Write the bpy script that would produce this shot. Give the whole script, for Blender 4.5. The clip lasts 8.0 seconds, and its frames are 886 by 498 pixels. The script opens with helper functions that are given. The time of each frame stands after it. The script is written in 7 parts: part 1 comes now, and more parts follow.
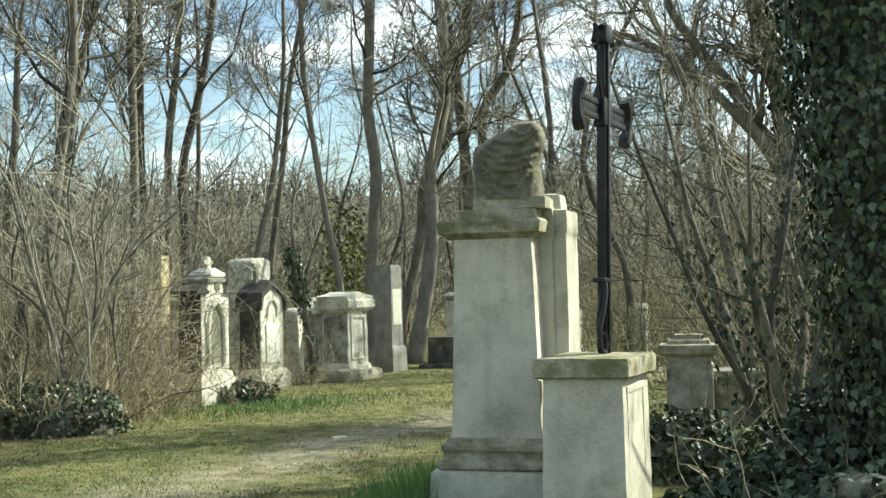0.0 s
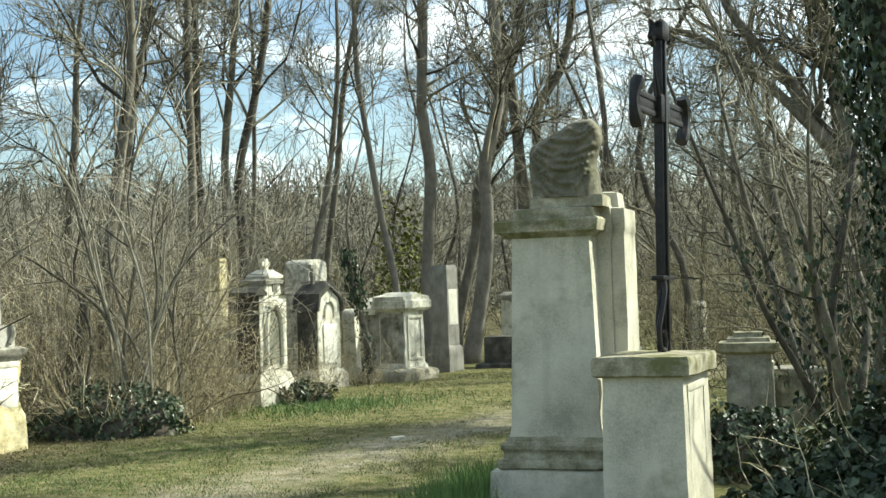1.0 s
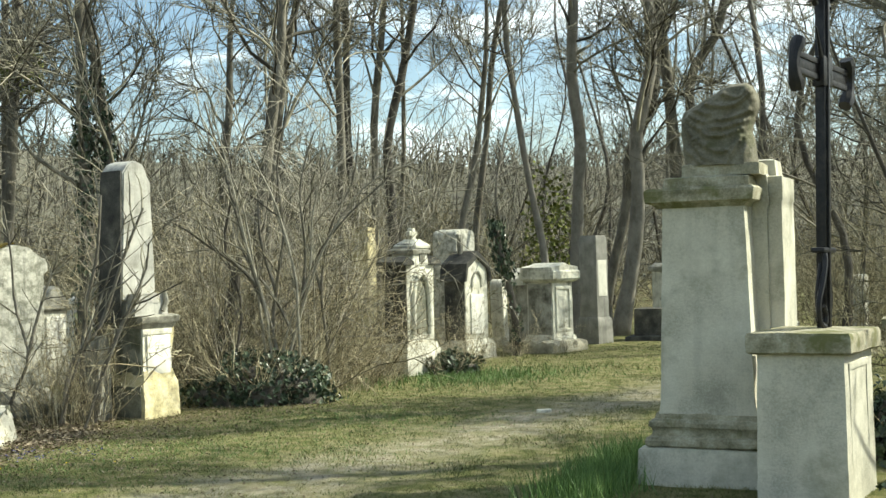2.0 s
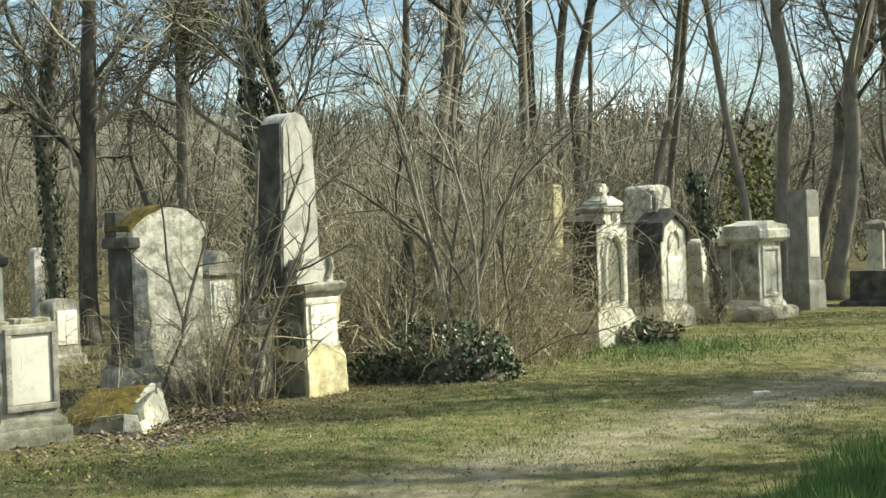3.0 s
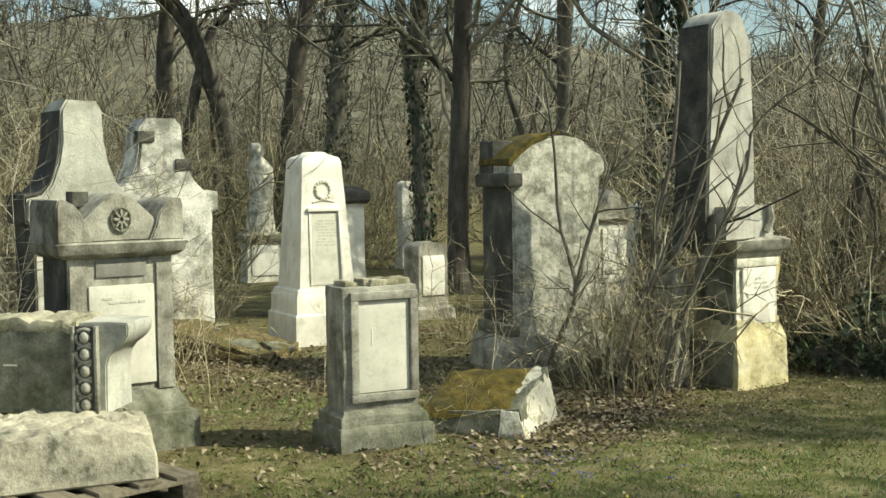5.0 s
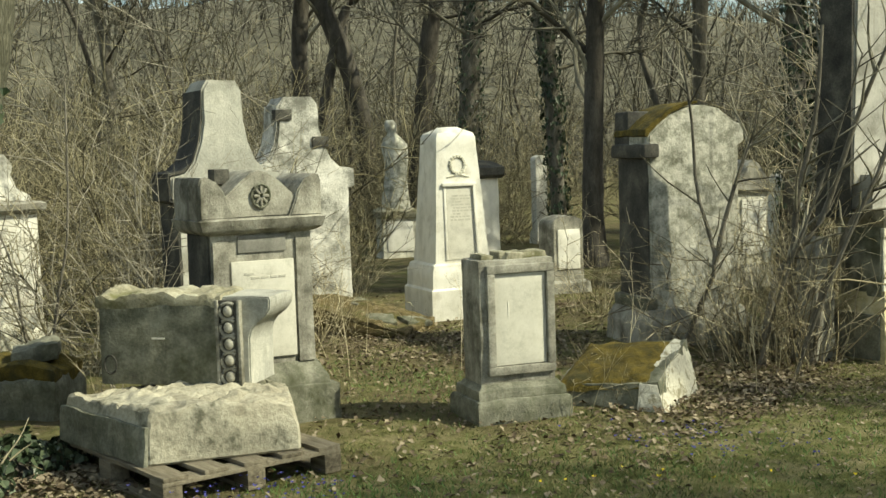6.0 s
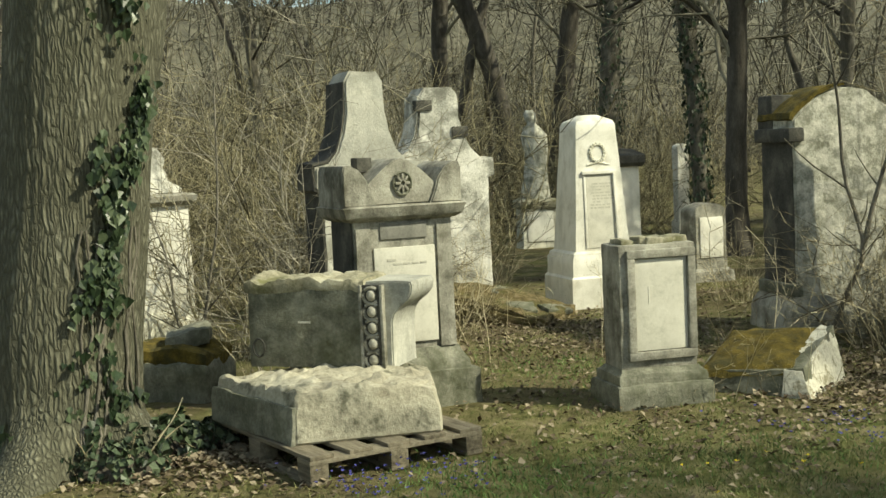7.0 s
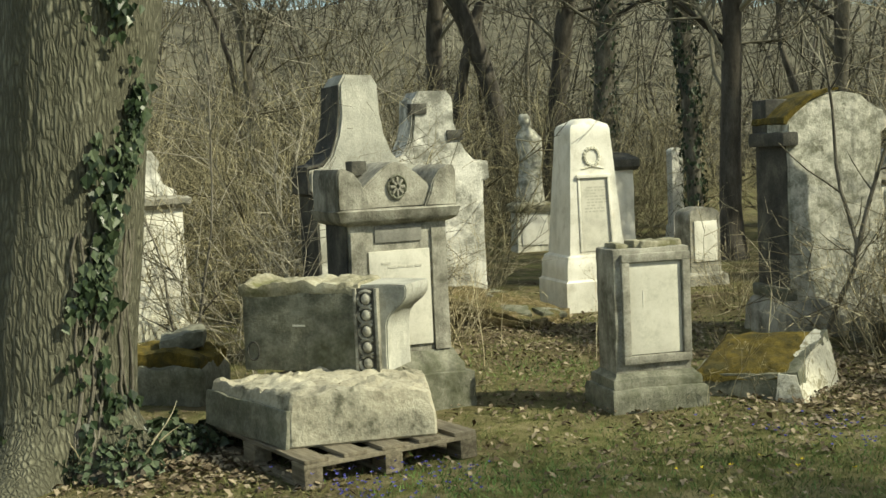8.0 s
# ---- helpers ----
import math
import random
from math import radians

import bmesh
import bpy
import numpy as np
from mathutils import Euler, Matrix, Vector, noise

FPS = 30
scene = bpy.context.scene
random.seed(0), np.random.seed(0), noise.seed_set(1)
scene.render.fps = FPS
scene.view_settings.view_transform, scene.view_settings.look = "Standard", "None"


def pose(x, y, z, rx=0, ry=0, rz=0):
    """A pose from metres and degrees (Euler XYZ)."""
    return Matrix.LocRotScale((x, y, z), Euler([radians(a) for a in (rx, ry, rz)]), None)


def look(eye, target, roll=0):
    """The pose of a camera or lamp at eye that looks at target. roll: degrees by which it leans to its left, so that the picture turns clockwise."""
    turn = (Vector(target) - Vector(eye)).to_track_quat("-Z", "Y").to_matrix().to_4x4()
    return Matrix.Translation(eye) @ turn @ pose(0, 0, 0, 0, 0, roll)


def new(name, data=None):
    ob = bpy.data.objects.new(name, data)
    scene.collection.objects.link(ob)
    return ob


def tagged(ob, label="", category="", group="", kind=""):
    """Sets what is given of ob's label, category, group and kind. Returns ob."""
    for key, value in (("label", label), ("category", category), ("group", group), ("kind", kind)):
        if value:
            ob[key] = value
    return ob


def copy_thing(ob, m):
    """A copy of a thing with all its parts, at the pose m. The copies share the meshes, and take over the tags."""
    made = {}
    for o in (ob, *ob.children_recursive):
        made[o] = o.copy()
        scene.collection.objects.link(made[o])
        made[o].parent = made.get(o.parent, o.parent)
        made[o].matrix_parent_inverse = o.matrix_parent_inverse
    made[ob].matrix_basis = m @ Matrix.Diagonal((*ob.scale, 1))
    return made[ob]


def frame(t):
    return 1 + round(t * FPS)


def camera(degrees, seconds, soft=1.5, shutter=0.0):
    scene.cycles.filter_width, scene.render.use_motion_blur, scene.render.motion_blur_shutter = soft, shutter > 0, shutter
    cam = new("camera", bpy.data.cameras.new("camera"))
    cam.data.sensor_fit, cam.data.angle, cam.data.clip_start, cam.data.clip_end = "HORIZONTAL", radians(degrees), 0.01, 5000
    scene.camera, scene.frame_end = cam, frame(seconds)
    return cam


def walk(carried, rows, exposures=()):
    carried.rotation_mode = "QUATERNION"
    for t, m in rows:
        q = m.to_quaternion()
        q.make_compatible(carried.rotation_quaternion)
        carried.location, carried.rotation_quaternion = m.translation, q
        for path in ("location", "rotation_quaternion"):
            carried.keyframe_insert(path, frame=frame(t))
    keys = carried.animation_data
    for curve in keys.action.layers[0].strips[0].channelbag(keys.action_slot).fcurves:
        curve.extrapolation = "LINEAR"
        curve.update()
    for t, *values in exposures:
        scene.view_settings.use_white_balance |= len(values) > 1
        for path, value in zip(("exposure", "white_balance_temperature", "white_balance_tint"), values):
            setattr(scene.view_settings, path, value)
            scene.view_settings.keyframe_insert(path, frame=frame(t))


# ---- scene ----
cam = camera(38.7, 8.0, soft=1.5)
# seconds, place, turn to the left, pitch, roll
PATH = [
    (0.0, 0.000, 0.000, 1.626, 0.00, 1.74, -1.19),
    (0.5, -0.002, -0.007, 1.621, 0.20, 1.82, -1.70),
    (1.0, -0.025, -0.012, 1.624, 2.46, 1.80, -1.70),
    (1.2, -0.027, -0.011, 1.622, 3.73, 1.54, -1.09),
    (2.3, 0.021, 0.578, 1.635, 11.71, 0.23, -1.61),
    (2.5, 0.054, 0.942, 1.646, 13.43, -0.14, -1.63),
    (3.0, -0.384, 1.830, 1.627, 17.75, -0.96, -1.84),
    (3.5, -0.955, 2.683, 1.642, 21.36, -1.45, -1.57),
    (4.0, -1.444, 3.425, 1.643, 25.56, -2.11, -1.22),
    (4.5, -1.860, 4.051, 1.646, 29.48, -2.70, -1.07),
    (5.0, -2.056, 4.346, 1.648, 34.19, -3.50, -0.77),
    (5.2, -2.068, 4.360, 1.648, 35.52, -3.85, -0.93),
    (6.3, -2.071, 4.328, 1.602, 42.45, -4.40, -2.02),
    (6.5, -2.033, 4.312, 1.586, 44.07, -4.35, -2.12),
    (7.0, -2.025, 4.302, 1.588, 46.70, -4.51, -2.65),
    (7.5, -2.025, 4.297, 1.587, 46.22, -4.22, -2.53),
    (8.0, -2.026, 4.299, 1.589, 46.43, -4.37, -2.53),
]
walk(cam, [(t, pose(x, y, z, 90 + pitch, 0, yaw) @ pose(0, 0, 0, 0, 0, roll)) for t, x, y, z, yaw, pitch, roll in PATH],
     exposures=[(0.0, 0.92, 6400, -3), (1.0, 0.91, 6400, -3), (2.5, 0.84, 6600, -2), (3.5, 0.74, 6800, -2), (5.0, 0.48, 6900, -4), (6.5, 0.24, 7200, -5), (8.0, 0.22, 7200, -5)])

# ---- daylight ----
SUN_FROM = Vector((0.684, 0.319, 0.656)).normalized()
world = bpy.data.worlds.new("sky")
scene.world = world
world.use_nodes = True
wt = world.node_tree
sky = wt.nodes.new("ShaderNodeTexSky")
sky.sky_type = "NISHITA"
sky.sun_disc = False
sky.sun_elevation = math.asin(SUN_FROM.z)
sky.sun_rotation = math.atan2(SUN_FROM.x, SUN_FROM.y)
sky.dust_density = 1.2
# thin streaky clouds over the blue
w_co = wt.nodes.new("ShaderNodeTexCoord")
w_map = wt.nodes.new("ShaderNodeMapping")
w_map.inputs["Scale"].default_value = (2.2, 2.2, 7.5)
w_noise = wt.nodes.new("ShaderNodeTexNoise")
w_noise.inputs["Scale"].default_value = 2.3
w_noise.inputs["Detail"].default_value = 7
w_noise.inputs["Roughness"].default_value = 0.6
w_ramp = wt.nodes.new("ShaderNodeValToRGB")
w_ramp.color_ramp.elements[0].position = 0.49
w_ramp.color_ramp.elements[1].position = 0.66
w_mix = wt.nodes.new("ShaderNodeMix")
w_mix.data_type = "RGBA"
w_mix.inputs[7].default_value = (12.0, 12.5, 13.2, 1)
wt.links.new(w_co.outputs["Generated"], w_map.inputs["Vector"])
wt.links.new(w_map.outputs[0], w_noise.inputs["Vector"])
wt.links.new(w_noise.outputs["Fac"], w_ramp.inputs[0])
wt.links.new(w_ramp.outputs[0], w_mix.inputs[0])
wt.links.new(sky.outputs[0], w_mix.inputs[6])
wt.links.new(w_mix.outputs[2], wt.nodes["Background"].inputs[0])
wt.nodes["Background"].inputs[1].default_value = 0.098

sun = new("sun", bpy.data.lights.new("sun", "SUN"))
sun.data.energy, sun.data.angle, sun.data.color = 5.0, radians(0.55), (1.0, 0.93, 0.80)
sun.matrix_world = look(SUN_FROM * 60, (0, 0, 0))


# ---- materials ----
def material(name, colours, scale=6.0, rough=0.85, bump=0.35, fine=60.0, stops=None, metal=0.0, stretch=(1, 1, 1), per_piece=0.0,
             island=0.0, patch=None, patch_scale=1.6, patch_at=(0.52, 0.62), streak=0.0):
    """Colours run over a coarse and a fine noise; patch is a second colour in blotches of its own shape."""
    m = bpy.data.materials.new(name)
    m.use_nodes = True
    nt = m.node_tree
    bsdf = nt.nodes["Principled BSDF"]
    bsdf.inputs["Roughness"].default_value = rough
    bsdf.inputs["Metallic"].default_value = metal
    bsdf.inputs["Specular IOR Level"].default_value = 0.3
    co = nt.nodes.new("ShaderNodeTexCoord")
    mp = nt.nodes.new("ShaderNodeMapping")
    mp.inputs["Scale"].default_value = stretch
    nt.links.new(co.outputs["Object"], mp.inputs["Vector"])

    def noise_at(s, detail=6, r=0.6):
        n = nt.nodes.new("ShaderNodeTexNoise")
        n.inputs["Scale"].default_value = s
        n.inputs["Detail"].default_value = detail
        n.inputs["Roughness"].default_value = r
        nt.links.new(mp.outputs[0], n.inputs["Vector"])
        return n.outputs["Fac"]

    coarse, small = noise_at(scale), noise_at(fine, 4, 0.7)
    add = nt.nodes.new("ShaderNodeMath")
    add.operation = "MULTIPLY_ADD"
    nt.links.new(small, add.inputs[0])
    add.inputs[1].default_value = 0.45
    nt.links.new(coarse, add.inputs[2])
    last = add.outputs[0]
    sub = nt.nodes.new("ShaderNodeMath")
    sub.operation = "SUBTRACT"
    nt.links.new(last, sub.inputs[0])
    sub.inputs[1].default_value = 0.225
    last = sub.outputs[0]
    if per_piece or island:
        src = nt.nodes.new("ShaderNodeObjectInfo").outputs["Random"] if per_piece else nt.nodes.new("ShaderNodeNewGeometry").outputs["Random Per Island"]
        k = nt.nodes.new("ShaderNodeMath")
        k.operation = "MULTIPLY_ADD"
        nt.links.new(src, k.inputs[0])
        k.inputs[1].default_value = per_piece or island
        nt.links.new(last, k.inputs[2])
        k2 = nt.nodes.new("ShaderNodeMath")
        k2.operation = "SUBTRACT"
        nt.links.new(k.outputs[0], k2.inputs[0])
        k2.inputs[1].default_value = (per_piece or island) / 2
        last = k2.outputs[0]
    ramp = nt.nodes.new("ShaderNodeValToRGB")
    stops = stops or [0.3 + 0.4 * i / max(1, len(colours) - 1) for i in range(len(colours))]
    el = ramp.color_ramp.elements
    while len(el) < len(colours):
        el.new(0.5)
    for e, p, c in zip(el, stops, colours):
        e.position, e.color = p, (*c, 1)
    nt.links.new(last, ramp.inputs[0])
    colour = ramp.outputs[0]
    if patch:
        pn = noise_at(patch_scale, 5, 0.65)
        pr = nt.nodes.new("ShaderNodeMapRange")
        pr.inputs["From Min"].default_value, pr.inputs["From Max"].default_value = patch_at
        nt.links.new(pn, pr.inputs["Value"])
        mx = nt.nodes.new("ShaderNodeMix")
        mx.data_type = "RGBA"
        nt.links.new(pr.outputs[0], mx.inputs[0])
        nt.links.new(colour, mx.inputs[6])
        mx.inputs[7].default_value = (*patch, 1)
        colour = mx.outputs[2]
    if streak:
        sm = nt.nodes.new("ShaderNodeMapping")
        sm.inputs["Scale"].default_value = (9, 9, 0.7)
        nt.links.new(co.outputs["Object"], sm.inputs["Vector"])
        sn = nt.nodes.new("ShaderNodeTexNoise")
        sn.inputs["Scale"].default_value, sn.inputs["Detail"].default_value = 1.3, 5
        nt.links.new(sm.outputs[0], sn.inputs["Vector"])
        sr = nt.nodes.new("ShaderNodeMapRange")
        sr.inputs["From Min"].default_value, sr.inputs["From Max"].default_value = 0.5, 0.75
        sr.inputs["To Max"].default_value = streak
        nt.links.new(sn.outputs["Fac"], sr.inputs["Value"])
        mx = nt.nodes.new("ShaderNodeMix")
        mx.data_type = "RGBA"
        nt.links.new(sr.outputs[0], mx.inputs[0])
        nt.links.new(colour, mx.inputs[6])
        mx.inputs[7].default_value = (0.055, 0.055, 0.045, 1)
        colour = mx.outputs[2]
    nt.links.new(colour, bsdf.inputs["Base Color"])
    bp = nt.nodes.new("ShaderNodeBump")
    bp.inputs["Strength"].default_value = bump
    bp.inputs["Distance"].default_value = 0.02
    nt.links.new(add.outputs[0], bp.inputs["Height"])
    nt.links.new(bp.outputs[0], bsdf.inputs["Normal"])
    return m


M_PLASTER = material("weathered_limestone", [(0.32, 0.31, 0.25), (0.52, 0.50, 0.41), (0.63, 0.61, 0.51)], 2.2, patch=(0.24, 0.23, 0.165), patch_scale=1.6, patch_at=(0.54, 0.74), streak=0.14)
M_CAP = material("lichen_limestone", [(0.14, 0.135, 0.085), (0.30, 0.28, 0.20), (0.47, 0.45, 0.35)], 7, bump=0.6, patch=(0.14, 0.14, 0.06), patch_scale=3)
M_STATUE = material("grey_sandstone", [(0.085, 0.080, 0.055), (0.155, 0.145, 0.105), (0.24, 0.225, 0.175)], 9, bump=0.6, patch=(0.10, 0.10, 0.055), patch_scale=5, patch_at=(0.52, 0.66))
M_GREY = material("grey_weathered_stone", [(0.145, 0.138, 0.112), (0.31, 0.298, 0.25), (0.48, 0.465, 0.40)], 5, bump=0.55, patch=(0.095, 0.09, 0.065), patch_scale=3.0, patch_at=(0.53, 0.68), streak=0.5)
M_PALE = material("pale_stone", [(0.40, 0.38, 0.30), (0.64, 0.62, 0.52), (0.76, 0.74, 0.64)], 3.5, bump=0.4, patch=(0.25, 0.24, 0.185), patch_scale=4.5, patch_at=(0.54, 0.68), streak=0.45)
M_WHITE = material("white_marble", [(0.60, 0.58, 0.50), (0.74, 0.72, 0.64), (0.82, 0.80, 0.73)], 5, rough=0.6, bump=0.15, patch=(0.50, 0.47, 0.38), patch_scale=3.5, patch_at=(0.56, 0.74), streak=0.16)
M_TABLET = material("pale_marble_tablet", [(0.46, 0.45, 0.38), (0.60, 0.58, 0.50), (0.66, 0.64, 0.56)], 6, rough=0.6, bump=0.15, patch=(0.38, 0.36, 0.28), patch_scale=3, patch_at=(0.55, 0.8))
M_MOTTLED = material("lichen_mottled_stone", [(0.26, 0.258, 0.21), (0.45, 0.44, 0.37), (0.64, 0.62, 0.54)], 12, bump=0.5, stops=[0.35, 0.48, 0.62], patch=(0.20, 0.20, 0.15), patch_scale=9, patch_at=(0.54, 0.68), streak=0.45)
M_OBELISK = material("light_grey_stone", [(0.27, 0.265, 0.235), (0.41, 0.40, 0.36), (0.51, 0.50, 0.45)], 4, bump=0.4, patch=(0.20, 0.195, 0.165), patch_scale=3.5, patch_at=(0.56, 0.72), streak=0.45)
M_BAROQUE = material("pale_grey_worn_stone", [(0.27, 0.268, 0.235), (0.44, 0.435, 0.385), (0.58, 0.57, 0.50)], 2.6, bump=0.45, patch=(0.20, 0.195, 0.155), patch_scale=2.2, patch_at=(0.54, 0.74), streak=0.25)
# damp stains on bases and blocks; elsewhere its dark colour stands in for shade
M_DAMP_SHADE = material("damp_and_shaded_stone", [(0.082, 0.082, 0.060), (0.195, 0.195, 0.15), (0.33, 0.325, 0.26)], 6, bump=0.6, patch=(0.085, 0.09, 0.055), patch_scale=3.5, patch_at=(0.48, 0.66), streak=0.4)
M_BLOTCHED = material("peeling_whitewash", [(0.26, 0.258, 0.225), (0.54, 0.53, 0.47), (0.78, 0.765, 0.70)], 4, bump=0.5, stops=[0.36, 0.48, 0.60], patch=(0.20, 0.20, 0.17), patch_scale=3, patch_at=(0.52, 0.66), streak=0.5)
# dark stone; also paints shade onto flanks and into hollows
M_DARK = material("dark_and_shaded_stone", [(0.030, 0.030, 0.028), (0.065, 0.063, 0.055), (0.14, 0.135, 0.11)], 5, bump=0.5)
M_SLATE = material("slate_grey_stone", [(0.15, 0.146, 0.125), (0.225, 0.22, 0.195), (0.30, 0.29, 0.26)], 4, bump=0.25, streak=0.3)
M_YELLOW = material("yellow_lichen_stone", [(0.26, 0.225, 0.13), (0.54, 0.475, 0.27), (0.68, 0.63, 0.45)], 6, bump=0.5, patch=(0.30, 0.27, 0.19), patch_scale=4, patch_at=(0.54, 0.7))
M_MOSS = material("golden_moss", [(0.04, 0.034, 0.010), (0.115, 0.088, 0.018), (0.19, 0.14, 0.03)], 11, rough=1.0, bump=1.0, fine=120, patch=(0.06, 0.055, 0.022), patch_scale=6, patch_at=(0.5, 0.66))
M_MOSSLITTER = material("mossy_leaf_litter", [(0.05, 0.04, 0.018), (0.12, 0.095, 0.04), (0.24, 0.19, 0.12)], 16, rough=1.0, bump=1.0, patch=(0.09, 0.085, 0.03), patch_scale=5)
M_RAW = material("broken_sandstone", [(0.24, 0.22, 0.165), (0.43, 0.40, 0.31), (0.58, 0.55, 0.44)], 6, bump=0.7, fine=45, patch=(0.13, 0.125, 0.09), patch_scale=3.0, patch_at=(0.54, 0.64))
M_BROKEN = material("fresh_broken_stone", [(0.36, 0.34, 0.27), (0.56, 0.54, 0.45), (0.68, 0.66, 0.56)], 9, bump=0.8, fine=35, patch=(0.24, 0.22, 0.15), patch_scale=9, patch_at=(0.52, 0.62))
M_IRON = material("black_painted_iron", [(0.008, 0.008, 0.010), (0.016, 0.016, 0.018), (0.035, 0.03, 0.028)], 14, rough=0.42, bump=0.15)
M_PALLET = material("grey_pallet_wood", [(0.10, 0.085, 0.06), (0.19, 0.165, 0.12), (0.26, 0.23, 0.17)], 5, bump=0.4, stretch=(1, 8, 8), per_piece=0.25)
M_BARK = material("grey_brown_bark", [(0.07, 0.063, 0.048), (0.15, 0.137, 0.108), (0.25, 0.23, 0.19)], 7, bump=1.0, stretch=(1, 1, 0.35))


def oak_bark():
    """Interlaced upright ridges with dark furrows, lichen-grey on the crests."""
    m = material("furrowed_bark", [(0.112, 0.110, 0.075), (0.19, 0.186, 0.132), (0.28, 0.272, 0.205)], 3.0, bump=0.5, fine=40, stretch=(3, 3, 1))
    nt = m.node_tree
    bsdf = nt.nodes["Principled BSDF"]
    co = nt.nodes.new("ShaderNodeTexCoord")
    wob = nt.nodes.new("ShaderNodeTexNoise")
    wob.inputs["Scale"].default_value, wob.inputs["Detail"].default_value = 9.0, 5
    nt.links.new(co.outputs["Object"], wob.inputs["Vector"])
    mix = nt.nodes.new("ShaderNodeVectorMath")
    mix.operation = "MULTIPLY_ADD"
    nt.links.new(wob.outputs["Color"], mix.inputs[0])
    mix.inputs[1].default_value = (0.045, 0.045, 0.06)
    nt.links.new(co.outputs["Object"], mix.inputs[2])
    mp = nt.nodes.new("ShaderNodeMapping")
    mp.inputs["Scale"].default_value = (42, 42, 7.0)
    nt.links.new(mix.outputs[0], mp.inputs["Vector"])
    vo = nt.nodes.new("ShaderNodeTexVoronoi")
    vo.feature = "DISTANCE_TO_EDGE"
    vo.inputs["Scale"].default_value = 1.0
    nt.links.new(mp.outputs[0], vo.inputs["Vector"])
    mr = nt.nodes.new("ShaderNodeMapRange")
    mr.inputs["From Min"].default_value, mr.inputs["From Max"].default_value = 0.0, 0.42
    nt.links.new(vo.outputs["Distance"], mr.inputs["Value"])
    old = bsdf.inputs["Base Color"].links[0].from_socket
    mx = nt.nodes.new("ShaderNodeMix")
    mx.data_type = "RGBA"
    nt.links.new(mr.outputs[0], mx.inputs[0])
    mx.inputs[6].default_value = (0.075, 0.073, 0.050, 1)
    nt.links.new(old, mx.inputs[7])
    nt.links.new(mx.outputs[2], bsdf.inputs["Base Color"])
    bp = nt.nodes.new("ShaderNodeBump")
    bp.inputs["Strength"].default_value, bp.inputs["Distance"].default_value = 0.9, 0.014
    nt.links.new(mr.outputs[0], bp.inputs["Height"])
    nt.links.new(bsdf.inputs["Normal"].links[0].from_socket, bp.inputs["Normal"])
    nt.links.new(bp.outputs[0], bsdf.inputs["Normal"])
    return m


M_OAKBARK = oak_bark()
M_BARK_PALE = material("pale_smooth_bark", [(0.12, 0.11, 0.09), (0.20, 0.185, 0.155), (0.27, 0.25, 0.21)], 5, bump=0.5, stretch=(1, 1, 0.6))
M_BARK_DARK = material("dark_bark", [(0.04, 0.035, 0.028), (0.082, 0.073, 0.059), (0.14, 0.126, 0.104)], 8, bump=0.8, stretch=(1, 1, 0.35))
M_TWIG = material("grey_twigs", [(0.055, 0.049, 0.038), (0.165, 0.153, 0.112), (0.32, 0.298, 0.225)], 3, bump=0.0, stops=[0.25, 0.5, 0.78], island=0.6)
M_FARTWIG = material("hazy_far_twigs", [(0.040, 0.036, 0.029), (0.097, 0.09, 0.067), (0.178, 0.167, 0.126)], 0.3, bump=0.0, fine=2, stops=[0.25, 0.5, 0.78], island=0.5)
M_BRUSH = material("dry_brown_stems", [(0.09, 0.074, 0.045), (0.32, 0.275, 0.165), (0.64, 0.57, 0.40)], 3, bump=0.0, stops=[0.25, 0.5, 0.78], island=0.75)
M_UNDER = material("brown_undergrowth", [(0.06, 0.052, 0.031), (0.175, 0.155, 0.09), (0.36, 0.325, 0.21)], 3, bump=0.0, stops=[0.25, 0.5, 0.8], island=0.6)
M_SAPLING = material("pale_sapling_bark", [(0.16, 0.145, 0.11), (0.28, 0.26, 0.205), (0.40, 0.37, 0.30)], 3, bump=0.0, island=0.4)
M_IVY = material("dark_ivy_leaf", [(0.016, 0.028, 0.014), (0.040, 0.062, 0.031), (0.10, 0.126, 0.074)], 5, rough=0.36, bump=0.1, island=0.5)
M_GRASSBLADE = material("spring_grass", [(0.06, 0.08, 0.022), (0.125, 0.15, 0.045), (0.26, 0.235, 0.11)], 3, rough=0.7, bump=0.0, island=0.5)
M_LUSH = material("lush_grass", [(0.05, 0.10, 0.025), (0.10, 0.18, 0.048), (0.17, 0.26, 0.08)], 3, rough=0.6, bump=0.0, island=0.4)
M_DEADLEAF = material("dry_fallen_leaf", [(0.075, 0.055, 0.034), (0.155, 0.12, 0.078), (0.30, 0.25, 0.175)], 3, rough=0.8, bump=0.0, island=0.6)
M_BLUE = material("blue_squill_petals", [(0.03, 0.03, 0.14), (0.06, 0.06, 0.26), (0.10, 0.10, 0.34)], 4, rough=0.6, bump=0.0, island=0.4)
M_YELLOWFLOWER = material("yellow_petals", [(0.5, 0.38, 0.02), (0.65, 0.5, 0.03), (0.7, 0.56, 0.05)], 4, bump=0.0)
M_LETTER = material("faded_lettering", [(0.42, 0.41, 0.345), (0.48, 0.465, 0.395), (0.53, 0.51, 0.44)], 10, bump=0.0)
M_MISTLETOE = material("mistletoe_green", [(0.06, 0.075, 0.015), (0.12, 0.14, 0.03), (0.18, 0.19, 0.05)], 4, bump=0.0, island=0.4)


